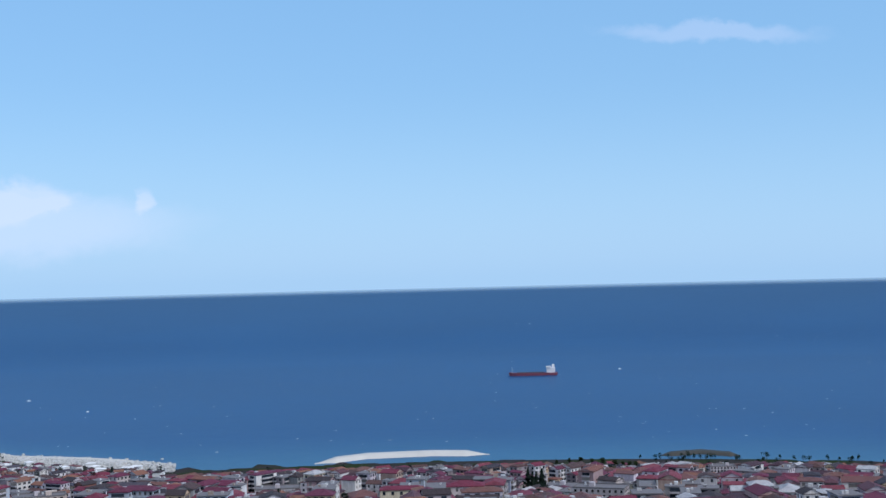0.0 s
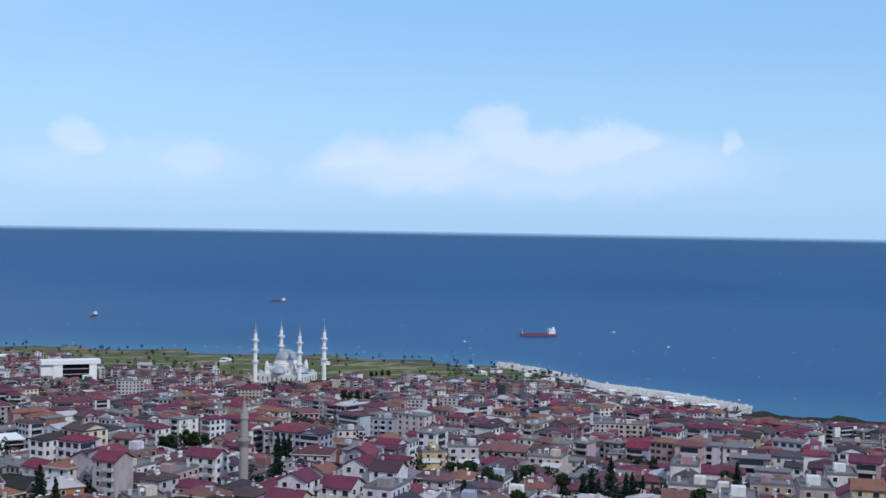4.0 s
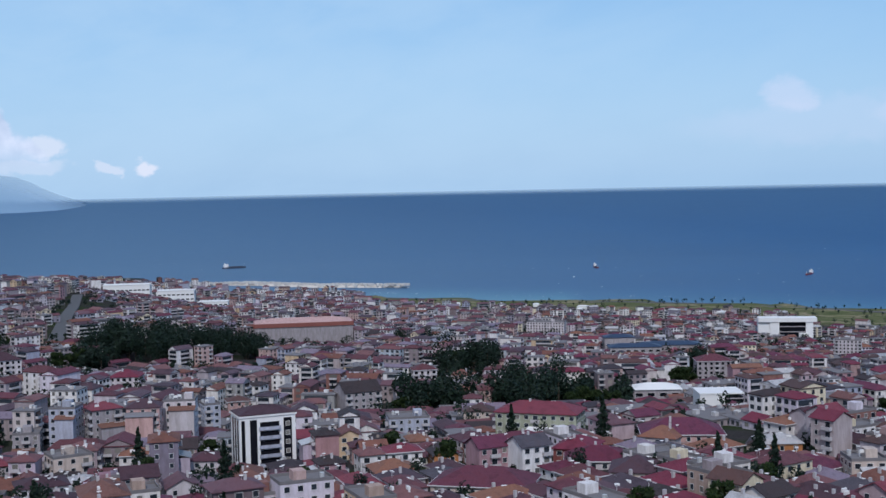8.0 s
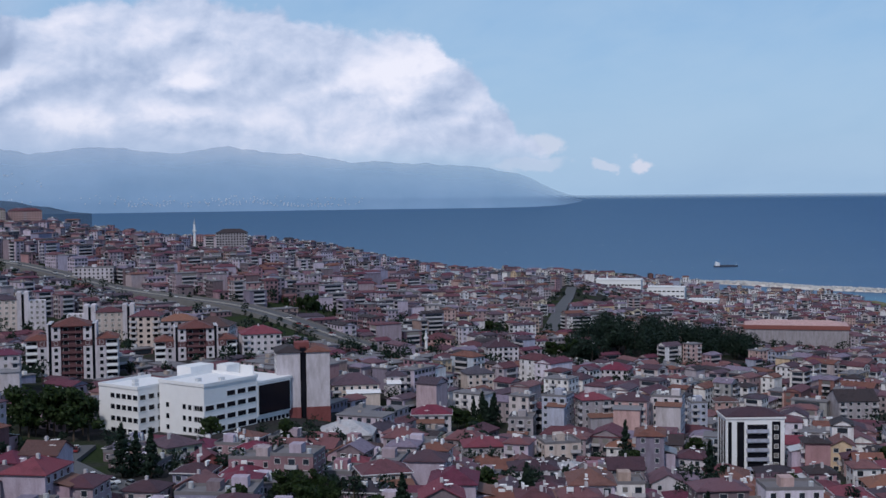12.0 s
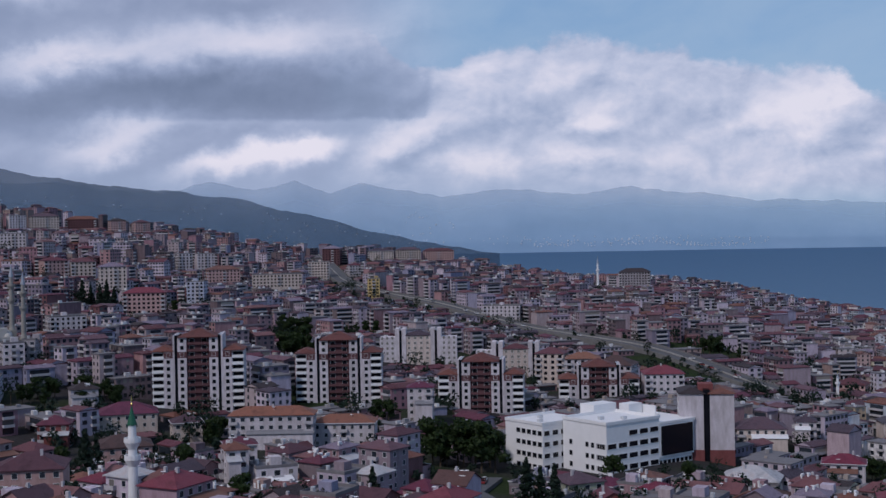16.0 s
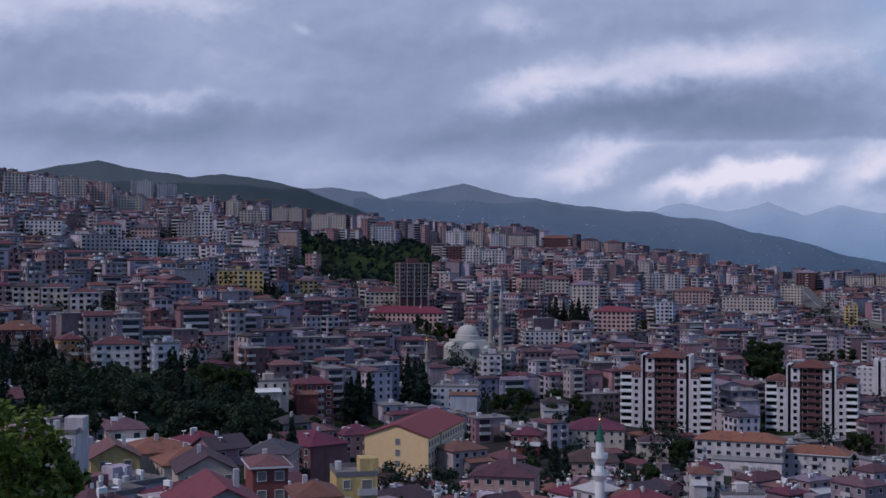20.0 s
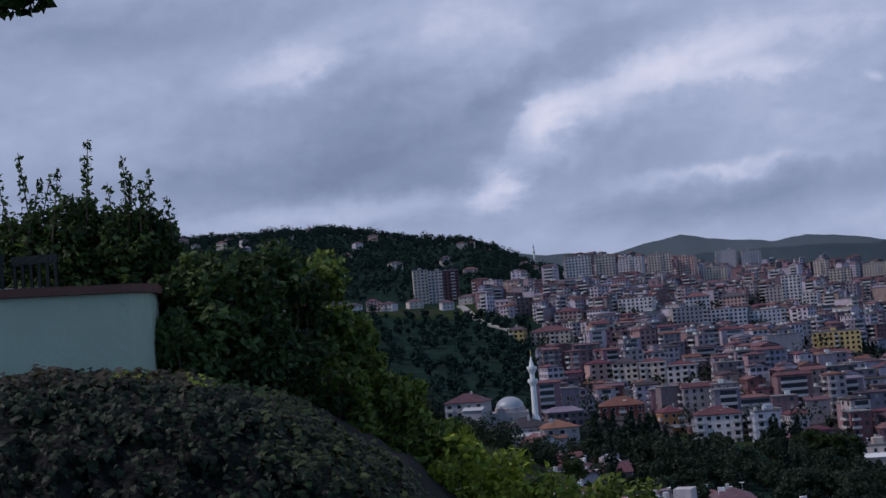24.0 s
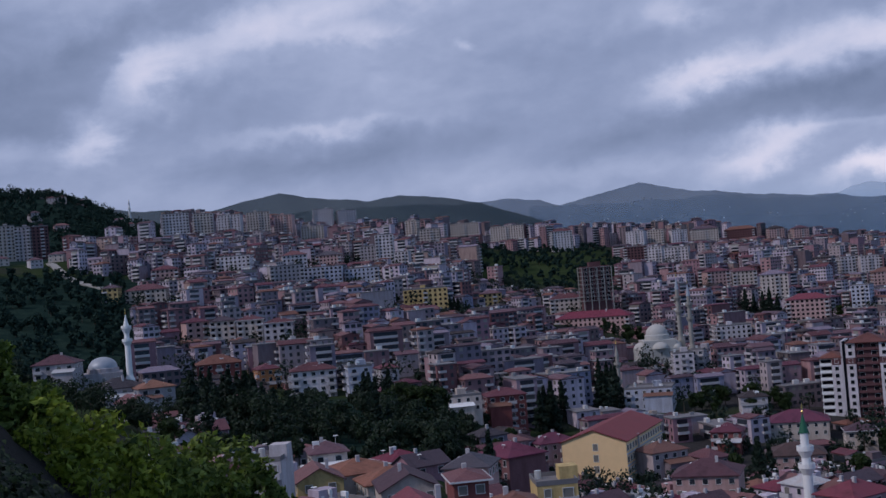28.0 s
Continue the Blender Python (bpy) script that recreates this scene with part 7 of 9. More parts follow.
clump(138.59, 141.84, 436, 9, 17, False)
clump(136.09, 137.74, 352, 3, 13, True)
clump(146.97, 148.38, 752, 6, 16, False)
clump(143.23, 144.26, 516, 2, 12, False)
clump(143.70, 145.63, 856, 4, 9, False)
clump(127.88, 130.41, 864, 5, 8, False)
clump(120.70, 122.17, 512, 3, 12, True)
clump(121.93, 122.92, 504, 3, 8, False)
clump(151.01, 151.58, 464, 3, 10, False)
clump(155.40, 156.91, 964, 5, 18, True)
clump(152.62, 155.02, 964, 5, 12, False)
clump(162.62, 163.61, 536, 4, 16, True)
clump(155.23, 157.13, 536, 5, 9, False)
clump(158.39, 159.52, 528, 3, 8, False)
clump(147.10, 148.48, 840, 5, 14, False)
clump(165.09, 166.06, 504, 3, 14, True)
clump(156.31, 157.06, 412, 2, 12, True)
clump(170.20, 172.95, 424, 6, 10, False)
clump(161.44, 163.18, 824, 4, 12, False)
clump(151.09, 152.23, 472, 3, 8, False)
clump(165.41, 166.28, 488, 3, 15, True)
clump(162.77, 163.51, 584, 3, 14, True)
clump(157.94, 159.15, 540, 4, 9, False)
clump(155.32, 157.22, 548, 5, 9, False)
clump(169.36, 169.87, 828, 3, 12, True)
clump(178.58, 181.51, 476, 8, 12, True)
clump(172.62, 174.13, 436, 5, 12, True)
clump(178.2, 181.8, 378, 10, 14, True)
clump(176.4, 178.6, 352, 5, 12, True)
clump(172.6, 173.6, 345, 2, 11, True)
clump(120.90, 121.52, 508, 3, 12, True)
clump(121.47, 122.76, 496, 4, 8, False)
clump(117.22, 118.60, 832, 5, 14, False)
clump(100.77, 103.76, 600, 8, 10, False)
clump(99.25, 101.52, 836, 6, 14, False)
clump(96.15, 98.56, 652, 7, 12, False)
clump(93.56, 95.91, 588, 6, 11, False)
clump(127.90, 130.69, 296, 6, 9, False)
clump(128.73, 129.77, 844, 4, 16, False)
clump(120.20, 121.44, 980, 4, 10, False)
clump(73.30, 74.57, 1236, 4, 12, False)
clump(80.49, 81.54, 584, 4, 9, False)
clump(81.79, 82.58, 560, 2, 8, False)
clump(76.70, 77.51, 528, 3, 11, True)
clump(62.82, 63.81, 388, 3, 9, True)
clump(60.92, 61.89, 404, 3, 9, True)
clump(90.26, 91.42, 768, 5, 12, False)
clump(72.39, 73.28, 1644, 4, 10, False)
clump(60.42, 62.62, 576, 6, 6, False)
clump(40.12, 40.97, 804, 4, 16, True)
clump(35.88, 37.07, 1364, 4, 9, False)
clump(37.30, 39.72, 1392, 5, 9, False)


# ---- cars ----
def make_car(paint, label):
    root = thing("parked_car", label, "car", "cars on the roads")
    g = Geo()
    prof = [(-2.1, 0.35), (-2.1, 0.85), (-1.2, 0.95), (0.9, 0.95), (2.0, 0.80), (2.1, 0.35)]
    n = len(prof)
    p = [(x, -0.85, z) for x, z in prof] + [(x, 0.85, z) for x, z in prof]
    g.solid(p, [(i, (i + 1) % n, n + (i + 1) % n, n + i) for i in range(n)] + [tuple(range(n)), tuple(range(2 * n - 1, n - 1, -1))])
    part("body", g, paint, root)
    g = Geo()
    q = [(-1.5, -0.78, 0.95), (1.0, -0.78, 0.95), (1.0, 0.78, 0.95), (-1.5, 0.78, 0.95), (-1.1, -0.66, 1.42), (0.35, -0.66, 1.42), (0.35, 0.66, 1.42), (-1.1, 0.66, 1.42)]
    g.solid(q, [(0, 1, 5, 4), (1, 2, 6, 5), (2, 3, 7, 6), (3, 0, 4, 7)], 0)
    g.face([q[4], q[5], q[6], q[7]], 1)
    part("cabin", g, [M_darkglass, paint], root)
    for x in (-1.3, 1.3):
        for y in (-0.8, 0.8):
            w = Geo()
            k = 10
            pts = [(x + 0.32 * math.cos(2 * math.pi * i / k), y + s, 0.32 + 0.32 * math.sin(2 * math.pi * i / k)) for s in (-0.1, 0.1) for i in range(k)]
            w.solid(pts, [(i, (i + 1) % k, k + (i + 1) % k, k + i) for i in range(k)] + [tuple(range(k)), tuple(range(2 * k - 1, k - 1, -1))])
            part("wheel", w, M_black_rubber, root)
    return root


M_black_rubber = plain("black_rubber", (0.015, 0.015, 0.016), 0.8, 5, 0.2)


def park_cars():
    rng = random.Random(17)
    cars = [make_car(plain("car_paint_white", (0.7, 0.7, 0.7), 0.3, 2, 0.05, 0, 0.5, 0), "white car on the road"), make_car(plain("car_paint_grey", (0.2, 0.21, 0.22), 0.3, 2, 0.05, 0, 0.5, 0), "grey car on the road"),
            make_car(plain("car_paint_red", (0.25, 0.03, 0.03), 0.3, 2, 0.05, 0, 0.5, 0), "dark red car on the road")]
    spots = []
    for line, lift, half in ((ROAD_LINE, 3.0, 6.5), ([(139.5, 420), (140.5, 380), (139.0, 340), (136.5, 318)], 1.0, 5.0)):
        az, r = smooth_line(line, 300)
        for _ in range(26 if half > 6 else 18):
            k = rng.randrange(20, 270)
            spots.append((az[k], r[k], lift, math.degrees(math.atan2((r[k + 2] * math.sin(radians(az[k + 2])) - r[k] * math.sin(radians(az[k]))), (r[k + 2] * math.cos(radians(az[k + 2])) - r[k] * math.cos(radians(az[k]))))), rng.choice([-1, 1]) * rng.uniform(0.4, 0.8) * half))
    for k in range(14):
        spots.append((162.0 - 0.1 * k, 392 + 5.5 * k, 0.15, 133 + rng.uniform(-8, 8), rng.uniform(-1.5, 1.5)))
    for i, (az, r, lift, turn, off) in enumerate(spots):
        x, y = r * math.cos(radians(az)), r * math.sin(radians(az))
        x, y = x - off * math.sin(radians(turn)), y + off * math.cos(radians(turn))
        z = float(ground_z(np.array([x]), np.array([y]))[0])
        m = pose(x, y, z + lift + (0.3 if lift > 0.5 else 0), 0, 0, turn + rng.choice([0, 180]))
        c = i % 3 if i > 2 else i
        if i < 3:
            cars[i].matrix_basis = m
        else:
            copy_thing(cars[rng.choice([0, 0, 1, 2])], m)


park_cars()


# ---- ships ----
def ship(az, r, length, turn, red=True, near_deck=True):
    root = thing("cargo_ship", "dark red cargo ship with a white deckhouse, at anchor" if red else "dark cargo ship with a white deckhouse, at anchor", "ship", "ships off the coast")
    L, B = length, length * 0.16
    g = Geo()
    prof = [(-0.5, 0.8), (-0.46, 1), (0.34, 1), (0.44, 0.65), (0.5, 0.05)]
    rows = []
    for f, wd in prof:
        rows.append([(f * L, -B / 2 * wd, 0.055 * L * (1 + 0.35 * max(0, f - 0.3) * 5)), (f * L * 0.98, -B / 2 * wd * 0.85, -2), (f * L * 0.98, B / 2 * wd * 0.85, -2), (f * L, B / 2 * wd, 0.055 * L * (1 + 0.35 * max(0, f - 0.3) * 5))])
    pts = [p for row in rows for p in row]
    fs = [(4 * i + a, 4 * i + 4 + a, 4 * i + 4 + (a + 1) % 4, 4 * i + (a + 1) % 4) for i in range(len(prof) - 1) for a in range(4)]
    g.solid(pts, fs + [(0, 1, 2, 3), tuple(range(4 * len(prof) - 1, 4 * len(prof) - 5, -1))])
    part("hull", g, M_hull_red if red else M_hull_dark, root)
    h = 0.055 * L
    box_part("hatch_cover", root, M_hull_dark, -0.22 * L, 0.34 * L, -B * 0.32, B * 0.32, h, h + 1.6)
    house = box_part("deckhouse", root, M_white, -0.45 * L, -0.28 * L, -B * 0.42, B * 0.42, h, h + 0.10 * L)
    box_part("bridge", root, M_white, -0.36 * L, -0.27 * L, -B * 0.5, B * 0.5, h + 0.10 * L, h + 0.13 * L)
    box_part("funnel", root, M_white, -0.44 * L, -0.39 * L, -B * 0.14, B * 0.14, h + 0.10 * L, h + 0.17 * L)
    m = Geo()
    m.tube(0.43 * L, 0, h, h + 0.13 * L, 0.35, 0.25, 8)
    part("mast", m, M_white, root)
    x, y = r * math.cos(radians(az)), r * math.sin(radians(az))
    root.matrix_basis = pose(x, y, 0.0, 0, 0, az - 90 + turn)


M_hull_red = plain("hull_red", (0.26, 0.085, 0.115), 0.6, 0.05, 0.25)
M_hull_dark = plain("hull_dark", (0.07, 0.08, 0.11), 0.6, 0.05, 0.25)
ship(40.46, 2697, 102, 184)
ship(65.77, 2380, 72, 200)
ship(77.45, 3270, 44, 195)
ship(85.36, 2764, 46, 255)
ship(94.53, 3010, 46, 280)
ship(110.66, 3290, 62, 20, False)


def foam():
    """White caps and small boats' wakes scattered on the water."""
    rng = np.random.default_rng(9)
    n = 420
    az = rng.uniform(22, 125, n)
    r = 1620 + 2700 * rng.uniform(0, 1, n) ** 1.4
    keys = sorted(SHORE)
    r = np.maximum(r, np.interp(az, keys, [SHORE[k] for k in keys]) + 60)
    x, y = r * np.cos(np.radians(az)), r * np.sin(np.radians(az))
    big = rng.random(n) < 0.02
    L = np.where(big, rng.uniform(5, 9, n), rng.uniform(1.5, 5.0, n))
    B = L * rng.uniform(0.3, 0.7, n)
    t = rng.uniform(-0.5, 0.5, n)
    v, q = [], []
    for i in range(n):
        z = float(sea_z(np.array([r[i]]))[0])
        c, s = math.cos(radians(az[i] + 90) + t[i]), math.sin(radians(az[i] + 90) + t[i])
        k = len(v)
        top = 0.5 if not big[i] else 1.6
        for a, b, h in ((-1, -0.6, 0), (-0.3, -1, 0), (0.8, -0.7, 0), (1, 0.3, 0), (0.2, 1, 0), (-0.8, 0.6, 0), (0, 0, top)):
            v.append((x[i] + a * L[i] / 2 * c - b * B[i] / 2 * s, y[i] + a * L[i] / 2 * s + b * B[i] / 2 * c, z + 0.05 + h))
        q += [(k + j, k + (j + 1) % 6, k + 6) for j in range(6)]
    root = tagged(new("whitecaps", mesh_from("whitecaps", np.array(v), np.array(q), [M_foam])), "small white wave crests on the sea", "waves", kind="stuff")


M_foam = plain("sea_foam", (0.72, 0.76, 0.80), 0.8, 1, 0.1)
foam()


# ---- shore: pale rock armour, sand bars, breakwater ----
def rubble(name, label, line, half, count, size, mat, seed, lift=0.0):
    """A bank of loose stones along a line; too many to pick apart."""
    rng = np.random.default_rng(seed)
    az, r = smooth_line(line, 200)
    v, q = [], []
    cube = np.array([(-1, -1, -1), (1, -1, -1), (1, 1, -1), (-1, 1, -1), (-1, -1, 1), (1, -1, 1), (1, 1, 1), (-1, 1, 1)]) * 0.5
    f = np.array([(0, 1, 5, 4), (1, 2, 6, 5), (2, 3, 7, 6), (3, 0, 4, 7), (4, 5, 6, 7), (3, 2, 1, 0)])
    for i in range(count):
        k = rng.integers(0, 200)
        off = rng.normal() * half * 0.5
        rr, aa = r[k] + off, az[k] + rng.uniform(-0.15, 0.15)
        s = size * rng.uniform(0.5, 1.5)
        x, y = rr * math.cos(radians(aa)), rr * math.sin(radians(aa))
        h = 2.6 * max(0, 1 - (off / half) ** 2) + lift
        c = cube * (1 + 0.35 * rng.uniform(-1, 1, (8, 3))) * s
        t = rng.uniform(0, 3)
        c = np.stack([c[:, 0] * math.cos(t) - c[:, 1] * math.sin(t), c[:, 0] * math.sin(t) + c[:, 1] * math.cos(t), c[:, 2]], 1)
        v.append(c + (x, y, h))
        q.append(f + 8 * i)
    tagged(new(name, mesh_from(name, np.concatenate(v), np.concatenate(q), [mat])), label, "rocks", kind="stuff")


def sand_bank(name, label, line, half, top, mat):
    az, r = smooth_line(line, 60)
    x, y = r * np.cos(np.radians(az)), r * np.sin(np.radians(az))
    n = len(x)
    taper = np.clip(np.minimum(np.arange(n), n - 1 - np.arange(n)) / 8, 0.15, 1)
    ux, uy = np.cos(np.radians(az)), np.sin(np.radians(az))
    v = np.concatenate([np.stack([x + ux * o * half * taper, y + uy * o * half * taper, np.full(n, h) * taper + (h < 0) * h * (1 - taper)], 1) for o, h in ((-1.3, -3), (-0.6, top * 0.8), (0.5, top), (1.3, -3))])
    q = [(a * n + i, a * n + i + 1, (a + 1) * n + i + 1, (a + 1) * n + i) for a in range(3) for i in range(n - 1)]
    tagged(new(name, mesh_from(name, v, np.array(q), [mat], True)), label, "shore", kind="structure")


M_sand = plain("pale_sand", (0.64, 0.61, 0.56), 0.95, 0.03, 0.25)
M_rubble = plain("pale_rubble", (0.60, 0.59, 0.57), 0.95, 0.2, 0.3)
sand_bank("beach", "pale gravel beach along the shore", [(56.5, 1500), (60, 1585), (63, 1650), (65.5, 1800), (67.5, 1870)], 58, 2.6, M_sand)
sand_bank("sand_bar", "curved pale sand bar off the town", [(42.5, 1515), (45, 1528), (48, 1520), (50.3, 1480)], 17, 4.0, M_sand)
sand_bank("breakwater", "low pale breakwater reaching into the sea", [(102.9, 2545), (105, 2580), (107, 2605), (110.1, 2720), (113.5, 2790), (116, 2760)], 15, 5.0, M_sand)
sand_bank("rock_point", "dark low rocky point off the town", [(31.5, 1490), (33.2, 1515), (35, 1490)], 16, 3.0, plain("dark_rocks", (0.07, 0.068, 0.06), 0.95, 0.2, 0.4))
rubble("shore_rocks", "pale loose rock armour along the beach", [(56.5, 1490), (60, 1570), (63, 1640), (65.5, 1780), (67.5, 1865)], 46, 3200, 2.0, M_rubble, 4, 0.2)
rubble("breakwater_rocks", "pale rocks piled on the breakwater", [(103, 2545), (107, 2608), (110.1, 2720), (116, 2770)], 14, 900, 3.0, M_rubble, 5, 3.5)


def shore_village():
    """Low white shore houses, tents and works among the fields by the sea."""
    rng = random.Random(8)
    for i in range(46):
        az = rng.uniform(57, 69) if i < 30 else rng.uniform(70, 103)
        base = np.interp(az, [57, 60, 63, 65.7, 69, 75, 92, 103], [1470, 1540, 1600, 1740, 1820, 1850, 1950, 2150])
        r = base - rng.uniform(0, 90)
        root = thing("shore_hut", "small white shore building with a low roof", "hut", "white huts along the shore")
        w, d, h = rng.uniform(7, 18), rng.uniform(6, 10), rng.uniform(2.8, 5)
        box_part("wall", root, M_white, -w / 2, w / 2, -d / 2, d / 2, -4, h)
        g = Geo()
        g.hip(-w / 2 - 0.4, w / 2 + 0.4, -d / 2 - 0.4, d / 2 + 0.4, h + 0.2, 1.2)
        part("roof", g, M_white if rng.random() < 0.6 else M_clay, root)
        x, y, z = spot(az, r)
        root.matrix_basis = pose(x, y, z, 0, 0, rng.uniform(0, 180))


shore_village()


def far_towns():
    """Specks of distant white houses on the far shore and the blue slopes; too far to pick apart."""
    rng = np.random.default_rng(12)

    def strew(name, label, grid, rows, mat, w0, w1):
        azs, pts = grid
        g = Geo()
        for a0, a1, j0, j1, n in rows:
            for _ in range(n):
                i = int(np.argmin(abs(azs - rng.uniform(a0, a1))))
                f = j0 + (j1 - j0) * rng.random() ** 1.6
                j = int(f)
                p = pts[i, j] + (pts[i, j + 1] - pts[i, j]) * (f - j)
                w, h = rng.uniform(w0, w1), rng.uniform(w0, w1) * 1.1
                x, y, z = p + rng.normal(size=3) * (2, 2, 0)
                g.box(x - w, x + w, y - w, y + w, z - 2, z + h)
        tagged(new(name, g.mesh(name, [mat])), label, "town", kind="stuff")

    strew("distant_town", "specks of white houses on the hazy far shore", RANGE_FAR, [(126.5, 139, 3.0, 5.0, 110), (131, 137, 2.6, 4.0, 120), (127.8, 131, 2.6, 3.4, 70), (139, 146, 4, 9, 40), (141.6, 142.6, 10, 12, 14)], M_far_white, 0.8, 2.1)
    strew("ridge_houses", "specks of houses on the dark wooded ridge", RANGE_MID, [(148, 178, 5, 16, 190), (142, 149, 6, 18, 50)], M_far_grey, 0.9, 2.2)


# haze tint and a glow added to walls that give off no light
M_far_white = hazy("far_white_walls_glow", (0.32, 0.38, 0.45), (0.44, 0.49, 0.55), 0.4)
M_far_grey = hazy("far_grey_walls_glow", (0.16, 0.19, 0.23), (0.25, 0.28, 0.32), 0.25)
far_towns()


def hillside_houses():
    """Small houses strewn over the wooded hill in the west."""
    rng = random.Random(31)
    for i in range(60):
        az, r = (rng.uniform(183, 200), rng.uniform(1250, 1900)) if i < 40 else (rng.uniform(185, 199), rng.uniform(1040, 1130))
        x, y, z = spot(az, r)
        root = thing("hillside_house", "small pale house among trees on the hillside", "house", "houses on the wooded hill")
        w, d, h = rng.uniform(8, 15), rng.uniform(8, 11), rng.choice([5.8, 5.8, 8.7])
        box_part("wall", root, M_paint[rng.choice(["white", "cream", "grey", "pink"])], -w / 2, w / 2, -d / 2, d / 2, -6, h)
        g = Geo()
        g.hip(-w / 2 - 0.5, w / 2 + 0.5, -d / 2 - 0.5, d / 2 + 0.5, h + 0.2, 2.2)
        part("roof", g, M_clay, root)
        g = Geo()
        for k in range(int(h / 2.9)):
            for c in (-w / 3, 0, w / 3):
                g.window((0, -d / 2), (1, 0), (0, -1), c, 0.9 + 2.9 * k, 1.3, 1.4)
        part("glazing", g, [M_glass, M_frame], root, "dark panes in pale frames", "stuff")
        root.matrix_basis = pose(x, y, z, 0, 0, az - 90 + rng.uniform(-30, 30))


hillside_houses()


# ---- scattered houses ----
KEEP_FREE += [(183, 360, 0, 520), (181.5, 360, 380, 520), (183.5, 360, 520, 1010), (162.2, 168.6, 1060, 1540), (169, 180.5, 300, 470), (61, 80, 1570, 2600), (80, 86, 1700, 2600), (86, 105, 1880, 2600), (182, 360, 1160, 6000),
              (99.1, 101.8, 770, 850), (100.3, 103.6, 590, 640), (95.8, 99.4, 570, 640), (93.2, 96.0, 600, 640), (109.4, 116.9, 870, 1060), (128, 141, 700, 800), (0, 360, 0, 135), (160, 360, 0, 178), (181, 360, 0, 300), (0, 20, 0, 5000), (20, 57, 1400, 2600), (57, 62, 1480, 2600), (205, 360, 0, 6000)]


SIGHTS += [(109.0, 117.2, 870, -7.9), (95.8, 103.6, 575, -10.3), (168.5, 180.5, 300, -8.2), (180, 190, 340, -6.5), (117.2, 118.8, 1000, -6.6), (162.2, 168.6, 1060, -1.25), (25, 57.5, 1490, -8.25), (57.5, 61, 1560, -7.95), (61, 64, 1630, -7.5), (64, 67, 1760, -6.9)]


def protos():
    rng = random.Random(11)
    east, west = [], []
    for i in range(18):
        w, d, fl = rng.uniform(7.5, 11.5) if i % 3 else rng.uniform(13, 17), rng.uniform(7, 10), (2, 3, 2, 4, 1, 3, 1, 2)[i % 8]
        kind = ("hip", "gable", "hip", "flat", "hip", "gable")[i % 6]
        east.append((make_house(rng, "cottage" if fl == 1 else "town_house" if fl == 2 else "tall_house", "plastered town house with a dark red roof" if kind != "flat" else "plastered town house with a flat roof and tanks", "house",
                                "houses of the eastern quarter", w, d, fl, kind, M_crimson if i % 4 else M_clay, "sn" if i % 3 else "s", crowded=i % 2 == 0), fl * FLOOR + 2.2))
    for i in range(17):
        w, d, fl = rng.uniform(7.5, 12.5), rng.uniform(7, 10.5), (1, 2, 3, 2, 4, 3, 5, 3)[i % 8]
        kind = ("hip", "gable", "hip", "flat", "hip")[i % 5]
        west.append((make_house(rng, "cottage" if fl == 1 else "row_house" if fl == 2 else "apartment_house", "plastered apartment house with a tiled roof" if kind != "flat" else "plastered apartment house with a flat roof", "apartment house",
                                "houses of the western quarter", w, d, fl, kind, M_clay if i % 3 else M_crimson, "sn" if i % 4 else "sew", M_wall_west, crowded=i % 2 == 0), fl * FLOOR + 2.2))
    return east, west


NEAR_R = 430.0
LOW_AZ = [20, 50, 60, 75, 90, 105, 120, 135, 160, 200]
LOW_EL = [-10.5, -11, -12.5, -14.2, -15.6, -15.8, -15, -14, -13, -12.5]


def below_view(az, r, top):
    """Whether a roof at that height lies under everything that the lookout sees."""
    return math.degrees(math.atan2(top - 210, r)) < np.interp(az, LOW_AZ, LOW_EL)


def plan_spots(seed, r0, r1, ds, dr):
    """A loose grid of plots between two distances, as (az, r)."""
    rng = random.Random(seed)
    spots, r = [], r0
    while r < r1:
        step = math.degrees(ds / r)
        a = 22 + rng.uniform(0, step)
        while a < 203:
            spots.append((a + rng.uniform(-0.18, 0.18) * step, r + rng.uniform(-0.25, 0.25) * dr))
            a += step * rng.uniform(0.85, 1.25)
        r += dr
    return spots


def street_turn(x, y):
    """The lie of the streets: slowly changing over the town."""
    return 30 * math.sin(x / 240 + 0.6) + 24 * math.cos(y / 310) + 15


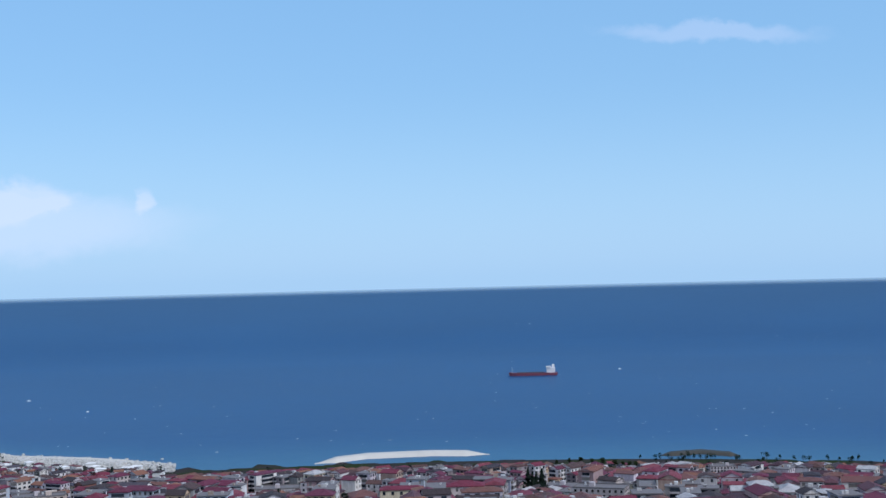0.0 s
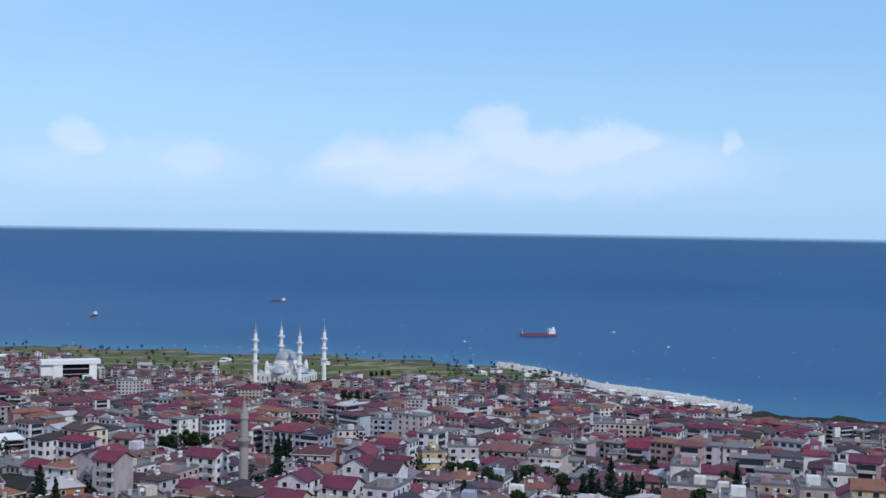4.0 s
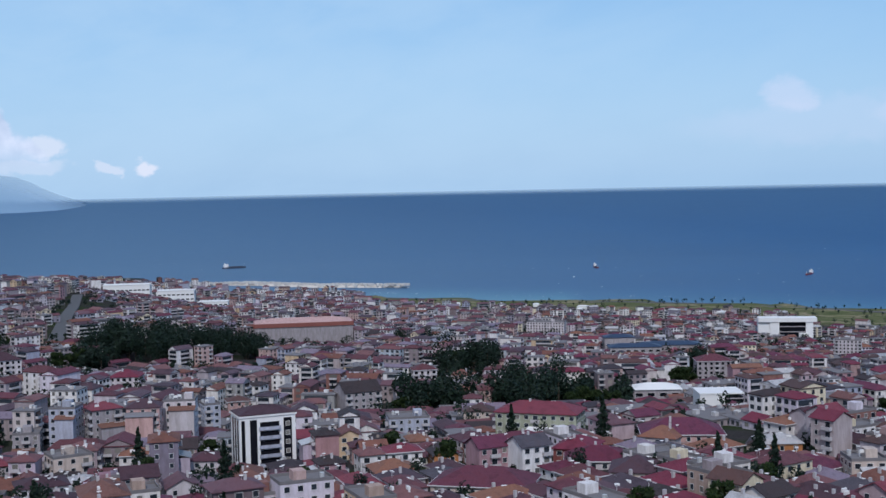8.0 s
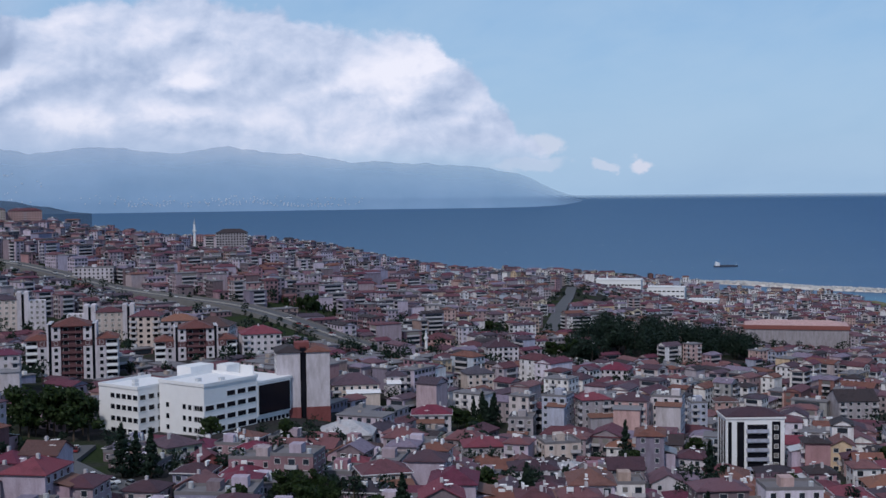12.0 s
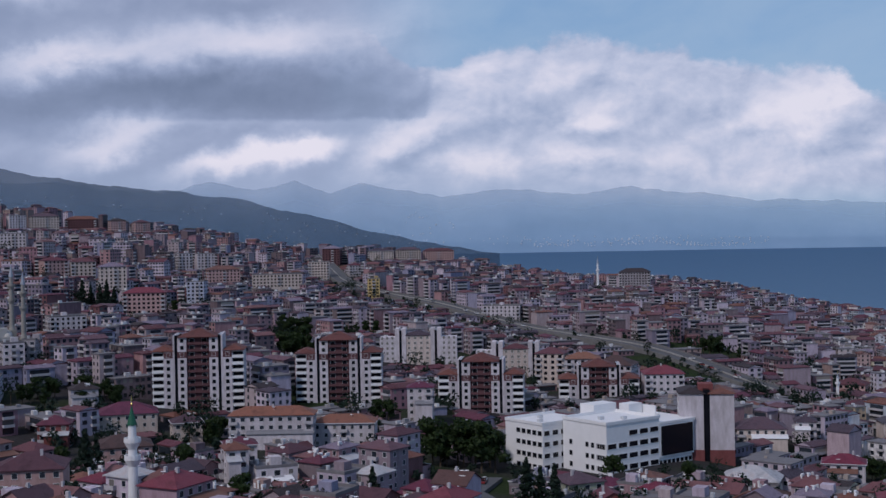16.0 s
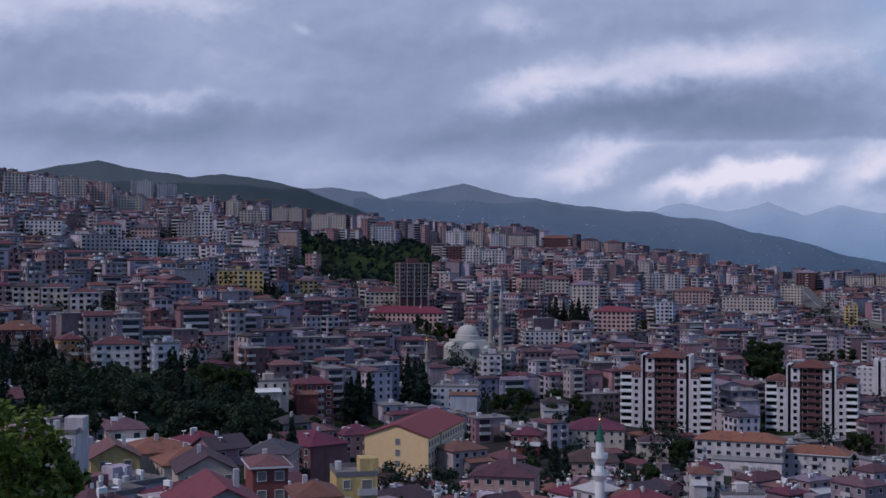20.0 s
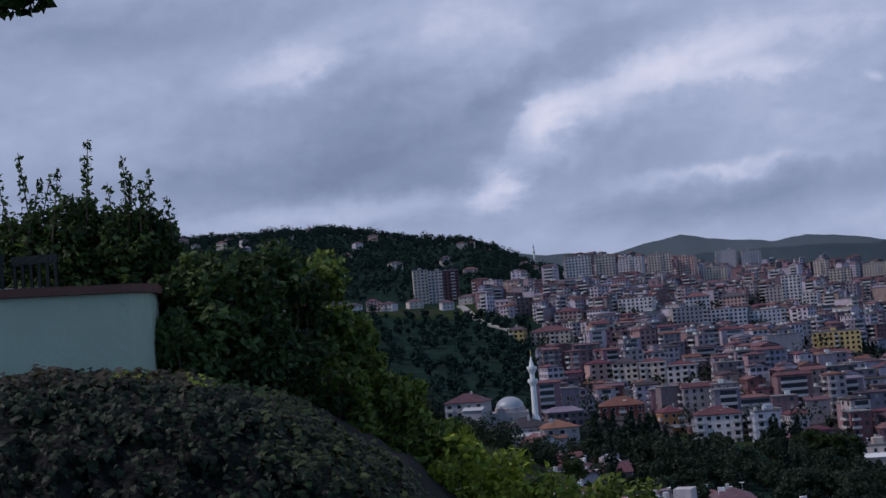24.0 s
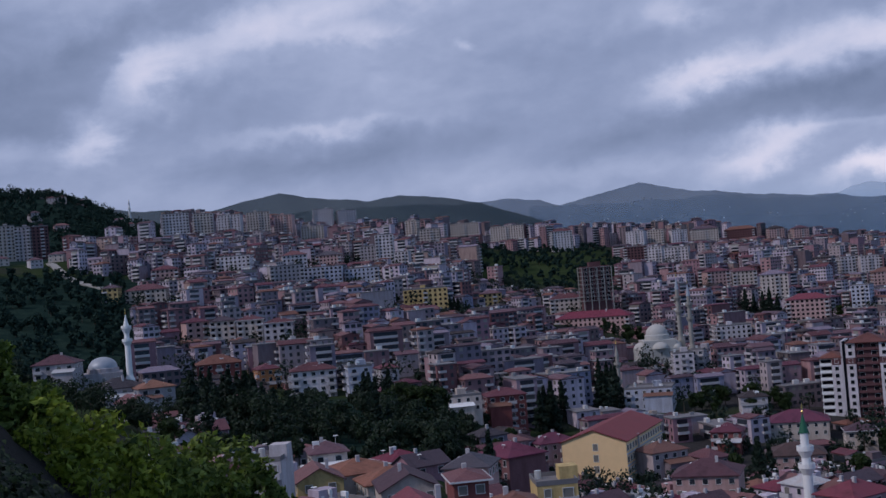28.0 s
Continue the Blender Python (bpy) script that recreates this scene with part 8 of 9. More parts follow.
def scatter_near():
    east, west = protos()
    rng = random.Random(5)
    used = set()
    spots = plan_spots(21, 140, NEAR_R, 11.4, 12.4)
    trees = [make_tree(s, "tree", "broadleaf tree with a dark green crown", rng.uniform(7, 11), rng.uniform(3.2, 4.6)) for s in (1, 2, 3)]
    trees += [make_tree(s, "conifer_tree", "tall dark green conifer tree", rng.uniform(11, 15), rng.uniform(3.4, 4.4), True) for s in (7, 8)]
    t_used = set()
    for az, r in spots:
        x, y, z = spot(az, r)
        if not is_free(x, y, 5) or below_view(az, r, z + 10):
            continue
        q = rng.random()
        turn = street_turn(x, y) + rng.choice([0, 90, 180, 270]) + rng.uniform(-4, 4)
        if q < 0.09:
            t = rng.randrange(len(trees))
            m = pose(x, y, z, 0, 0, rng.uniform(0, 360))
            if t in t_used:
                copy_thing(trees[t], m)
            else:
                trees[t].matrix_basis = m
                t_used.add(t)
            continue
        pool = east if az < 112 + rng.uniform(-8, 8) else west
        room = headroom(az, r, z, 6)
        fit_pool = [o for o, hh in pool if hh < room]
        if not fit_pool:
            continue
        ob = rng.choice(fit_pool)
        m = pose(x, y, z, 0, 0, turn)
        if ob in used:
            copy_thing(ob, m)
        else:
            ob.matrix_basis = m
            used.add(ob)
    for i, t in enumerate(trees):
        if i not in t_used:
            t.matrix_basis = pose(*spot(150 + 4 * i, 330 + 7 * i))
    for pool in (east, west):
        for i, (ob, _) in enumerate(pool):
            if ob not in used:
                ob.matrix_basis = pose(*spot(110 + i * 3, 480), 0, 0, i * 17)


def far_district(name, label, spots, roof_mat, wall_mat, seed, floors_of, share=0.76, steep=1.0):
    """Houses too far to pick apart: walls, roofs, panes and balconies, each kind of piece in one mesh."""
    rng = np.random.default_rng(seed)
    pr = random.Random(seed)
    rows = []
    for az, r in spots:
        x, y = r * math.cos(radians(az)), r * math.sin(radians(az))
        if not is_free(x, y, 7) or pr.random() < 0.06:
            continue
        lo, hi = floors_of(az, r)
        room = int((headroom(az, r, spot(az, r)[2], 6) - 2) / FLOOR)
        if room < 1:
            continue
        rows.append((x, y, pr.choice([pr.uniform(6.5, 12.5), pr.uniform(6.5, 12.5), pr.uniform(13, 19)]), pr.uniform(7, 10.5), min(room, pr.randint(lo, hi)) * FLOOR, radians(street_turn(x, y) + pr.choice([0, 90]) + pr.uniform(-5, 5)), pr.random(), r))
    if not rows:
        return
    a = np.array(rows)
    x, y, w, d, h, t, kind, r = a.T
    z = ground_z(x, y)
    n = len(a)
    ct, st = np.cos(t), np.sin(t)

    def place(lx, ly, lz):
        """Local corners, one column a house, into the world."""
        return np.stack([x[:, None] + lx * ct[:, None] - ly * st[:, None], y[:, None] + lx * st[:, None] + ly * ct[:, None], z[:, None] + lz], -1)

    sx, sy = np.array([-1, 1, 1, -1]) / 2, np.array([-1, -1, 1, 1]) / 2
    lx, ly = w[:, None] * sx, d[:, None] * sy
    low, top = np.full((n, 4), -7.0), np.repeat(h[:, None], 4, 1)
    pitched = kind < share
    saddle = kind < 0.42
    ow = np.where(w >= d, 1.0, 0.0)
    rise = np.where(pitched, np.minimum(w, d) * steep * (0.13 + 0.12 * (kind * 7.3 % 1.0)), 0.05)
    rx, ry = np.stack([-w / 2 * ow, w / 2 * ow], 1), np.stack([-d / 2 * (1 - ow), d / 2 * (1 - ow)], 1)
    rz = np.repeat((h + np.where(saddle, rise + 0.25, 0.0))[:, None], 2, 1)
    v = np.concatenate([place(lx, ly, low), place(lx, ly, top), place(rx, ry, rz)], 1).reshape(-1, 3)
    sides = [(0, 1, 5, 4), (1, 2, 6, 5), (2, 3, 7, 6), (3, 0, 4, 7)]
    fa = np.array(sides + [(4, 5, 9, 8), (6, 7, 8, 9), (5, 6, 9, 9), (7, 4, 8, 8)])
    fb = np.array(sides + [(5, 6, 9, 8), (7, 4, 8, 9), (4, 5, 8, 8), (6, 7, 9, 9)])
    wf = (np.where((ow > 0.5)[:, None, None], fa[None], fb[None]) + np.arange(n)[:, None, None] * 10).reshape(-1, 4).tolist()
    me = bpy.data.meshes.new("wall")
    me.from_pydata(v.tolist(), [], [tuple(i) if i[2] != i[3] else tuple(i[:3]) for i in wf])
    me.materials.append(wall_mat)
    root = thing(name, label, "district", at=(0, 0, 0))
    root["kind"] = "stuff"
    part("wall", me, None, root, kind="stuff")
    # roofs: hipped, or a slab on the flat ones
    lx, ly = (w[:, None] + 0.8) * sx, (d[:, None] + 0.8) * sy
    k = np.minimum(w, d) / 2 * np.where(saddle, -0.08, np.where(kind < 0.55, 0.6, 1.0))
    rx = np.stack([-(w / 2 - k) * ow, (w / 2 - k) * ow], 1)
    ry = np.stack([-(d / 2 - k) * (1 - ow), (d / 2 - k) * (1 - ow)], 1)
    rz = np.repeat((h + 0.35 + rise)[:, None], 2, 1)
    v = np.concatenate([place(lx, ly, top), place(lx, ly, top + 0.35), place(rx, ry, rz)], 1).reshape(-1, 3)
    fa = np.array([(0, 1, 5, 4), (1, 2, 6, 5), (2, 3, 7, 6), (3, 0, 4, 7), (4, 5, 9, 8), (6, 7, 8, 9), (5, 6, 9, 9), (7, 4, 8, 8)])
    fb = np.array([(0, 1, 5, 4), (1, 2, 6, 5), (2, 3, 7, 6), (3, 0, 4, 7), (5, 6, 9, 8), (7, 4, 8, 9), (4, 5, 8, 8), (6, 7, 9, 9)])
    faces = np.where((ow > 0.5)[:, None, None], fa[None], fb[None]) + np.arange(n)[:, None, None] * 10
    for sel, mat, nm in ((pitched, roof_mat, "roof"), (~pitched, M_deck, "flat_roof")):
        ff = np.concatenate([faces[sel & saddle][:, :6].reshape(-1, 4), faces[sel & ~saddle].reshape(-1, 4)])
        if not len(ff):
            continue
        quads = [tuple(i) if i[2] != i[3] else tuple(i[:3]) for i in ff]
        used_v = np.unique(ff)
        remap = np.zeros(len(v), int)
        remap[used_v] = np.arange(len(used_v))
        me = bpy.data.meshes.new(nm)
        me.from_pydata(v[used_v].tolist(), [], [tuple(int(remap[j]) for j in i) for i in quads])
        me.materials.append(mat)
        me.polygons.foreach_set("use_smooth", np.zeros(len(quads), bool))
        part(nm, me, None, root, kind="stuff")
    # panes on all four walls
    pv, bv = [], []
    for i in range(n):
        floors = int(h[i] / FLOOR + 0.1)
        for (ux, uy), (nx, ny), length, half in (((1, 0), (0, -1), w[i], d[i] / 2), ((-1, 0), (0, 1), w[i], d[i] / 2), ((0, 1), (1, 0), d[i], w[i] / 2), ((0, -1), (-1, 0), d[i], w[i] / 2)):
            gx, gy = nx * ct[i] - ny * st[i], nx * st[i] + ny * ct[i]
            if gx * x[i] + gy * y[i] > 0.25 * r[i]:
                continue  # turned away to the hill or the sea
            if pr.random() < 0.16:
                continue  # blank party wall
            if pr.random() < 0.42:
                # long balconies across the front with the glass behind them
                s0, s1 = -length * pr.uniform(0.22, 0.46), length * pr.uniform(0.22, 0.46)
                for fl in range(floors):
                    z0 = fl * FLOOR
                    for ss, zz in ((s0, z0 + 0.3), (s1, z0 + 0.3), (s1, z0 + 2.45), (s0, z0 + 2.45)):
                        px, py = ux * ss + nx * (half + 0.07), uy * ss + ny * (half + 0.07)
                        pv.append((x[i] + px * ct[i] - py * st[i], y[i] + px * st[i] + py * ct[i], z[i] + zz))
                    if fl and r[i] < 1600:
                        for out in (0.0, 1.2):
                            for ss, zz in ((s0, z0 - 0.15), (s1, z0 - 0.15), (s1, z0 + 0.9), (s0, z0 + 0.9)):
                                px, py = ux * ss + nx * (half + out), uy * ss + ny * (half + out)
                                bv.append((x[i] + px * ct[i] - py * st[i], y[i] + px * st[i] + py * ct[i], z[i] + zz))
                continue
            cols = max(2, int(length / pr.choice([2.7, 3.2, 3.8])))
            bal = pr.randrange(cols) if pr.random() < 0.55 else -1
            ww = pr.choice([0.6, 0.8, 1.0])
            for c in range(cols):
                s = -length / 2 + length / cols * (c + 0.5)
                for fl in range(floors):
                    tall = c == bal and fl > 0
                    z0, z1 = (fl * FLOOR + 0.2, fl * FLOOR + 2.3) if tall else (fl * FLOOR + 0.85, fl * FLOOR + 2.4)
                    for ss, zz in ((s - ww, z0), (s + ww, z0), (s + ww, z1), (s - ww, z1)):
                        px, py = ux * ss + nx * (half + 0.07), uy * ss + ny * (half + 0.07)
                        pv.append((x[i] + px * ct[i] - py * st[i], y[i] + px * st[i] + py * ct[i], z[i] + zz))
                    if tall and r[i] < 1250:
                        for out in (0.0, 1.1):
                            for ss, zz in ((s - 1.5, fl * FLOOR - 0.1), (s + 1.5, fl * FLOOR - 0.1), (s + 1.5, fl * FLOOR + 0.85), (s - 1.5, fl * FLOOR + 0.85)):
                                px, py = ux * ss + nx * (half + out), uy * ss + ny * (half + out)
                                bv.append((x[i] + px * ct[i] - py * st[i], y[i] + px * st[i] + py * ct[i], z[i] + zz))
    # tanks, dishes and stair heads on the roofs
    tv = []
    for i in range(n):
        for _ in range(pr.choice([1, 2, 3]) if not pitched[i] else pr.choice([0, 0, 0, 1])):
            px, py, s = pr.uniform(-0.3, 0.3) * w[i], pr.uniform(-0.3, 0.3) * d[i], pr.uniform(0.35, 0.6) if pitched[i] else pr.uniform(0.4, 1.2)
            zz = h[i] + (0.4 if not pitched[i] else 0.4 + rise[i] * 0.45)
            for hh in (-0.6, s * 1.3):
                for a1, b1 in ((-s, -s * 0.7), (s, -s * 0.7), (s, s * 0.7), (-s, s * 0.7)):
                    qx, qy = px + a1, py + b1
                    tv.append((x[i] + qx * ct[i] - qy * st[i], y[i] + qx * st[i] + qy * ct[i], z[i] + zz + hh))
    f = np.array(sides + [(4, 5, 6, 7)])
    q = (np.arange(len(tv) // 8)[:, None, None] * 8 + f[None]).reshape(-1, 4)
    part("roof_tanks", mesh_from("roof_tanks", np.array(tv), q, [M_tank_far]), None, root, kind="stuff")
    part("glazing", mesh_from("glazing", np.array(pv), np.arange(len(pv)).reshape(-1, 4), [M_glass]), None, root, kind="stuff")
    if bv:
        f = np.array([(4, 5, 6, 7), (0, 4, 7, 3), (5, 1, 2, 6), (0, 1, 5, 4)])
        q = (np.arange(len(bv) // 8)[:, None, None] * 8 + f[None]).reshape(-1, 4)
        part("balcony_set", mesh_from("balcony_set", np.array(bv), q, [M_balcony]), None, root, kind="stuff")


def scatter_far():
    def east_floors(az, r):
        return (2, 5) if r < 1000 else (1, 4)

    def west_floors(az, r):
        if az > 150 and r > 1150:
            return (5, 9)
        return (3, 6) if az > 140 else (2, 5)

    bands = [(NEAR_R + 8, 800, 12.2, 16), (800, 1250, 12.8, 22), (1250, 1900, 13.5, 32), (1900, 2500, 15.5, 42)]
    quarters = [(20, 66), (66, 96), (96, 124), (124, 150), (150, 186)]
    for b, (r0, r1, ds, dr) in enumerate(bands):
        spots = plan_spots(100 + b, r0, r1, ds, dr)
        for k, (a0, a1) in enumerate(quarters):
            sel = [(a, r) for a, r in spots if a0 <= a < a1 and spot(a, r)[2] > 1.5 and not (a > 140 and r > 1750)]
            east = a1 <= 100
            far_district("town_quarter", "dense quarter of plastered houses with dark red roofs" if east else "dense quarter of plastered apartment houses with tiled roofs",
                         sel, M_crimson_far if east else M_clay_far, M_wall_far if a1 <= 124 else M_wall_west_far, 300 + 10 * b + k, east_floors if east else west_floors, 0.76 if a1 <= 124 else 0.58, 1.0 if a1 <= 124 else 0.75)


def wood(name, label, stretches, mat, seed, per=70, among=False, leaf=0.75, gaps=False):
    """Trees standing so close that they cannot be counted."""
    rng = np.random.default_rng(seed)
    cs, sp, tr = [], [], []
    g = Geo()
    for a0, a1, r0, r1, count, hi in stretches:
        for _ in range(count):
            az, r = rng.uniform(a0, a1), math.sqrt(rng.uniform(r0 * r0, r1 * r1))
            x, y, z = spot(az, r)
            if among and not is_free(x, y, -1):
                continue
            if gaps and noise.noise(Vector((x * 0.022, y * 0.022, seed * 3.1))) < -0.12:
                continue
            h = hi * (0.5 + 0.9 * rng.uniform(0, 1) ** 1.5)
            g.beam((x, y, z - 1), (x, y, z + h * 0.6), 0.25, 0.1, 4)
            for _ in range(3):
                k = h * rng.uniform(0.22, 0.34)
                cs.append((x + rng.normal() * h * 0.13, y + rng.normal() * h * 0.13, z + h * rng.uniform(0.4, 0.8)))
                sp.append((k, k, k * 1.1))
    v, q = leaf_quads(rng, cs, sp, per // 3, leaf)
    root = tagged(thing(name, label, "trees"), kind="stuff")
    part("trunk", g, M_bark, root, kind="stuff")
    part("crown", mesh_from("crown", v, q, [mat]), None, root, kind="stuff")


def scatter_woods():
    wood("grove", "dark grove of tall park trees", [(113.1, 116.9, 875, 960, 60, 21), (111.2, 114.2, 915, 1000, 44, 18), (109.4, 112.2, 940, 1040, 40, 16), (116.3, 117.9, 815, 860, 16, 16),
                                                  (99.1, 101.7, 775, 850, 26, 18), (100.3, 103.6, 590, 640, 22, 13), (96.0, 99.3, 565, 640, 34, 18), (93.2, 96.0, 600, 645, 20, 11), (89.7, 91.2, 800, 850, 10, 16),
                                                  (102.0, 103.5, 1060, 1110, 10, 15), (88.7, 89.7, 860, 890, 6, 15)], M_leaf_dark, 1, 420, False, 0.9)
    wood("park_trees", "dense garden trees below the hillside houses", [(168.5, 180.5, 290, 470, 150, 6), (178.4, 181.9, 362, 420, 40, 8.5), (175.7, 178.7, 336, 400, 40, 8.5), (172.5, 176.0, 330, 400, 46, 7), (170.2, 173.3, 318, 380, 36, 6), (168.3, 171.3, 316, 400, 40, 6), (181, 190, 330, 520, 90, 8)], M_park, 2, 420, False, 0.5)
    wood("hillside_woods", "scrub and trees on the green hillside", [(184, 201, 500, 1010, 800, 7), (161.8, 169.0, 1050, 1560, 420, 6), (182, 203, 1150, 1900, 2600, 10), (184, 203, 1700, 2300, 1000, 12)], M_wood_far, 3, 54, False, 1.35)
    wood("street_trees", "single trees between the houses", [(100, 145, 440, 1600, 1250, 9.5), (145, 184, 440, 1300, 1250, 10), (55, 100, 440, 1500, 520, 8), (25, 55, 440, 1400, 160, 7), (117, 128, 680, 800, 90, 8), (118, 126, 800, 1100, 110, 9)], M_leaf_dark, 4, 90, True, 0.8)
    wood("garden_trees", "small dark trees in the gardens between the houses", [(60, 100, 290, 470, 150, 5.5), (100, 135, 280, 470, 260, 6), (135, 166, 250, 470, 300, 6.5), (160, 168.5, 250, 420, 60, 6)], M_leaf_dark, 14, 130, True, 0.55)
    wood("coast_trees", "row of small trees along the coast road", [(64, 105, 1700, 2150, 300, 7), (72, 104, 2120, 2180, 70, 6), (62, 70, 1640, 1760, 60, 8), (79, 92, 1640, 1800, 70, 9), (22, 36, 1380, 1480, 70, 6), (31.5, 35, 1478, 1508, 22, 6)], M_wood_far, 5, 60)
    wood("verge_trees", "bushes on the slope under the main road", [(121, 142, 690, 800, 150, 5)], M_leaf_dark, 6, 50)


scatter_near()
scatter_far()
scatter_woods()

# ---- the lookout's own edge: rock, ivy, shrubs and the terrace ----
def polar(az, r, z):
    return (r * math.cos(radians(az)), r * math.sin(radians(az)), z)


# near-black rock: the shade in gaps between leaves is put into its colour
M_rock = plain("shaded_rock", (0.009, 0.0085, 0.008), 0.95, 2.5, 0.5, bumped=0.8)
# one ivy in two tones: inner leaves painted shaded, edge leaves painted lit
M_ivy_shaded = foliage("shaded_ivy_leaves", (0.002, 0.005, 0.002), (0.020, 0.038, 0.018), 0.12)
M_ivy_lit = foliage("lit_ivy_leaves", (0.008, 0.016, 0.008), (0.09, 0.125, 0.06))
M_dry = foliage("dry_leaves", (0.03, 0.025, 0.022), (0.10, 0.08, 0.075))
M_shrub = foliage("shrub_leaves", (0.015, 0.035, 0.014), (0.11, 0.17, 0.07))
M_lime = foliage("young_leaves", (0.07, 0.11, 0.014), (0.33, 0.41, 0.075))
M_leafy_mid = foliage("mid_green_leaves", (0.03, 0.06, 0.014), (0.28, 0.36, 0.10))
M_turquoise = plain("turquoise_paint", (0.44, 0.51, 0.39), 0.8, 1.2, 0.18)
M_coping = plain("red_brown_coping", (0.17, 0.075, 0.06), 0.8, 3, 0.3)
M_black = plain("black_plastic", (0.012, 0.012, 0.014), 0.45, 3, 0.2)

MOUND_TOP = {184: -13.5, 186.5: -10.5, 188: -8.2, 190: -5.9, 192: -4.3, 194: -3.0, 196: -1.9, 198: -1.2, 200: -0.75, 204: -0.35, 208: -0.2, 222: -0.1}


def mound_point(az, f):
    """A place on the rock mound: f from 0 at its foot to 1 at the terrace wall."""
    top = np.interp(az, list(MOUND_TOP), list(MOUND_TOP.values()))
    zt = 210 + 12.2 * math.tan(radians(top))
    if f < 0.72:
        g = f / 0.72
        r = 8.8 + 3.0 * g ** 1.5
        z = 206.3 + (zt - 206.3) * math.sin(g * math.pi / 2) ** 0.9
    else:
        g = (f - 0.72) / 0.28
        r = 11.8 + 3.6 * g
        z = zt + 0.06 * g
    k = noise.fractal(Vector((az * 0.7, f * 9, 2.0)), 0.9, 2.0, 6) * 0.5
    return polar(az, r + k, z + 0.4 * k * (1 - 0.6 * f))


def make_mound():
    azs, fs = np.arange(182, 223, 0.35), np.linspace(0, 1, 46)
    v = [mound_point(a, f) for a in azs for f in fs]
    n = len(fs)
    q = [(i * n + j, i * n + j + 1, (i + 1) * n + j + 1, (i + 1) * n + j) for i in range(len(azs) - 1) for j in range(n - 1)]
    root = thing("rock_mound", "dark rock mound overgrown with ivy and dry leaves", "rock")
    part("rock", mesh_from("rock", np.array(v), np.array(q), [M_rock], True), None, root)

    def cover(name, count, pick, size, mat, seed, label, droop):
        rng = np.random.default_rng(seed)
        vv = []
        for _ in range(count):
            az, f = pick(rng)
            p = Vector(mound_point(az, f))
            out = (Vector((0, 0, 210)) - p).normalized()
            nrm = (out * droop + Vector((0, 0, 1)) * (1 - droop) + Vector(rng.normal(size=3)) * 0.45).normalized()
            down = Vector((rng.normal() * 0.4, rng.normal() * 0.4, -1))
            u = (down - nrm * down.dot(nrm)).normalized()
            w = nrm.cross(u)
            s = size * rng.uniform(0.55, 1.3)
            p += nrm * rng.uniform(0.02, 0.12)
            for a, b, c in ((-0.35, 0, 0.0), (-0.5, 0.42, 0.05), (0.1, 0.55, 0.1), (0.95, 0, -0.05), (0.1, -0.55, 0.1), (-0.5, -0.42, 0.05)):
                vv.append(p + u * a * s + w * b * s + nrm * c * s)
        q = np.arange(len(vv)).reshape(-1, 6)
        part(name, mesh_from(name, np.array(vv), q, [mat]), None, root, label, "stuff")

    cover("ivy", 8600, lambda g: (g.uniform(186.5, 215), 0.25 + 0.5 * g.uniform(0, 1) ** 0.7), 0.05, M_ivy_shaded, 1, "hanging dark green ivy leaves", 0.55)
    cover("ivy_edge", 3600, lambda g: (g.uniform(185.0, 196), g.uniform(0.5, 0.85)), 0.05, M_ivy_lit, 2, "ivy along the edge of the rock", 0.5)
    cover("leaf_litter", 1300, lambda g: (g.uniform(199, 207), 0.66 + 0.2 * g.uniform(0, 1)), 0.055, M_dry, 3, "fallen dry grey-brown leaves", 0.25)
    cover("weed_cover", 900, lambda g: (g.uniform(194, 214), 0.80 + 0.2 * g.uniform(0, 1)), 0.07, M_shrub, 4, "small weeds under the wall", 0.5)
    cover("yellow_weed_cover", 160, lambda g: (g.choice([198.6, 201.8]) + g.normal() * 0.6, 0.68 + 0.08 * g.uniform(0, 1)), 0.05, M_lime, 5, "yellowish weeds on the rock", 0.5)


make_mound()


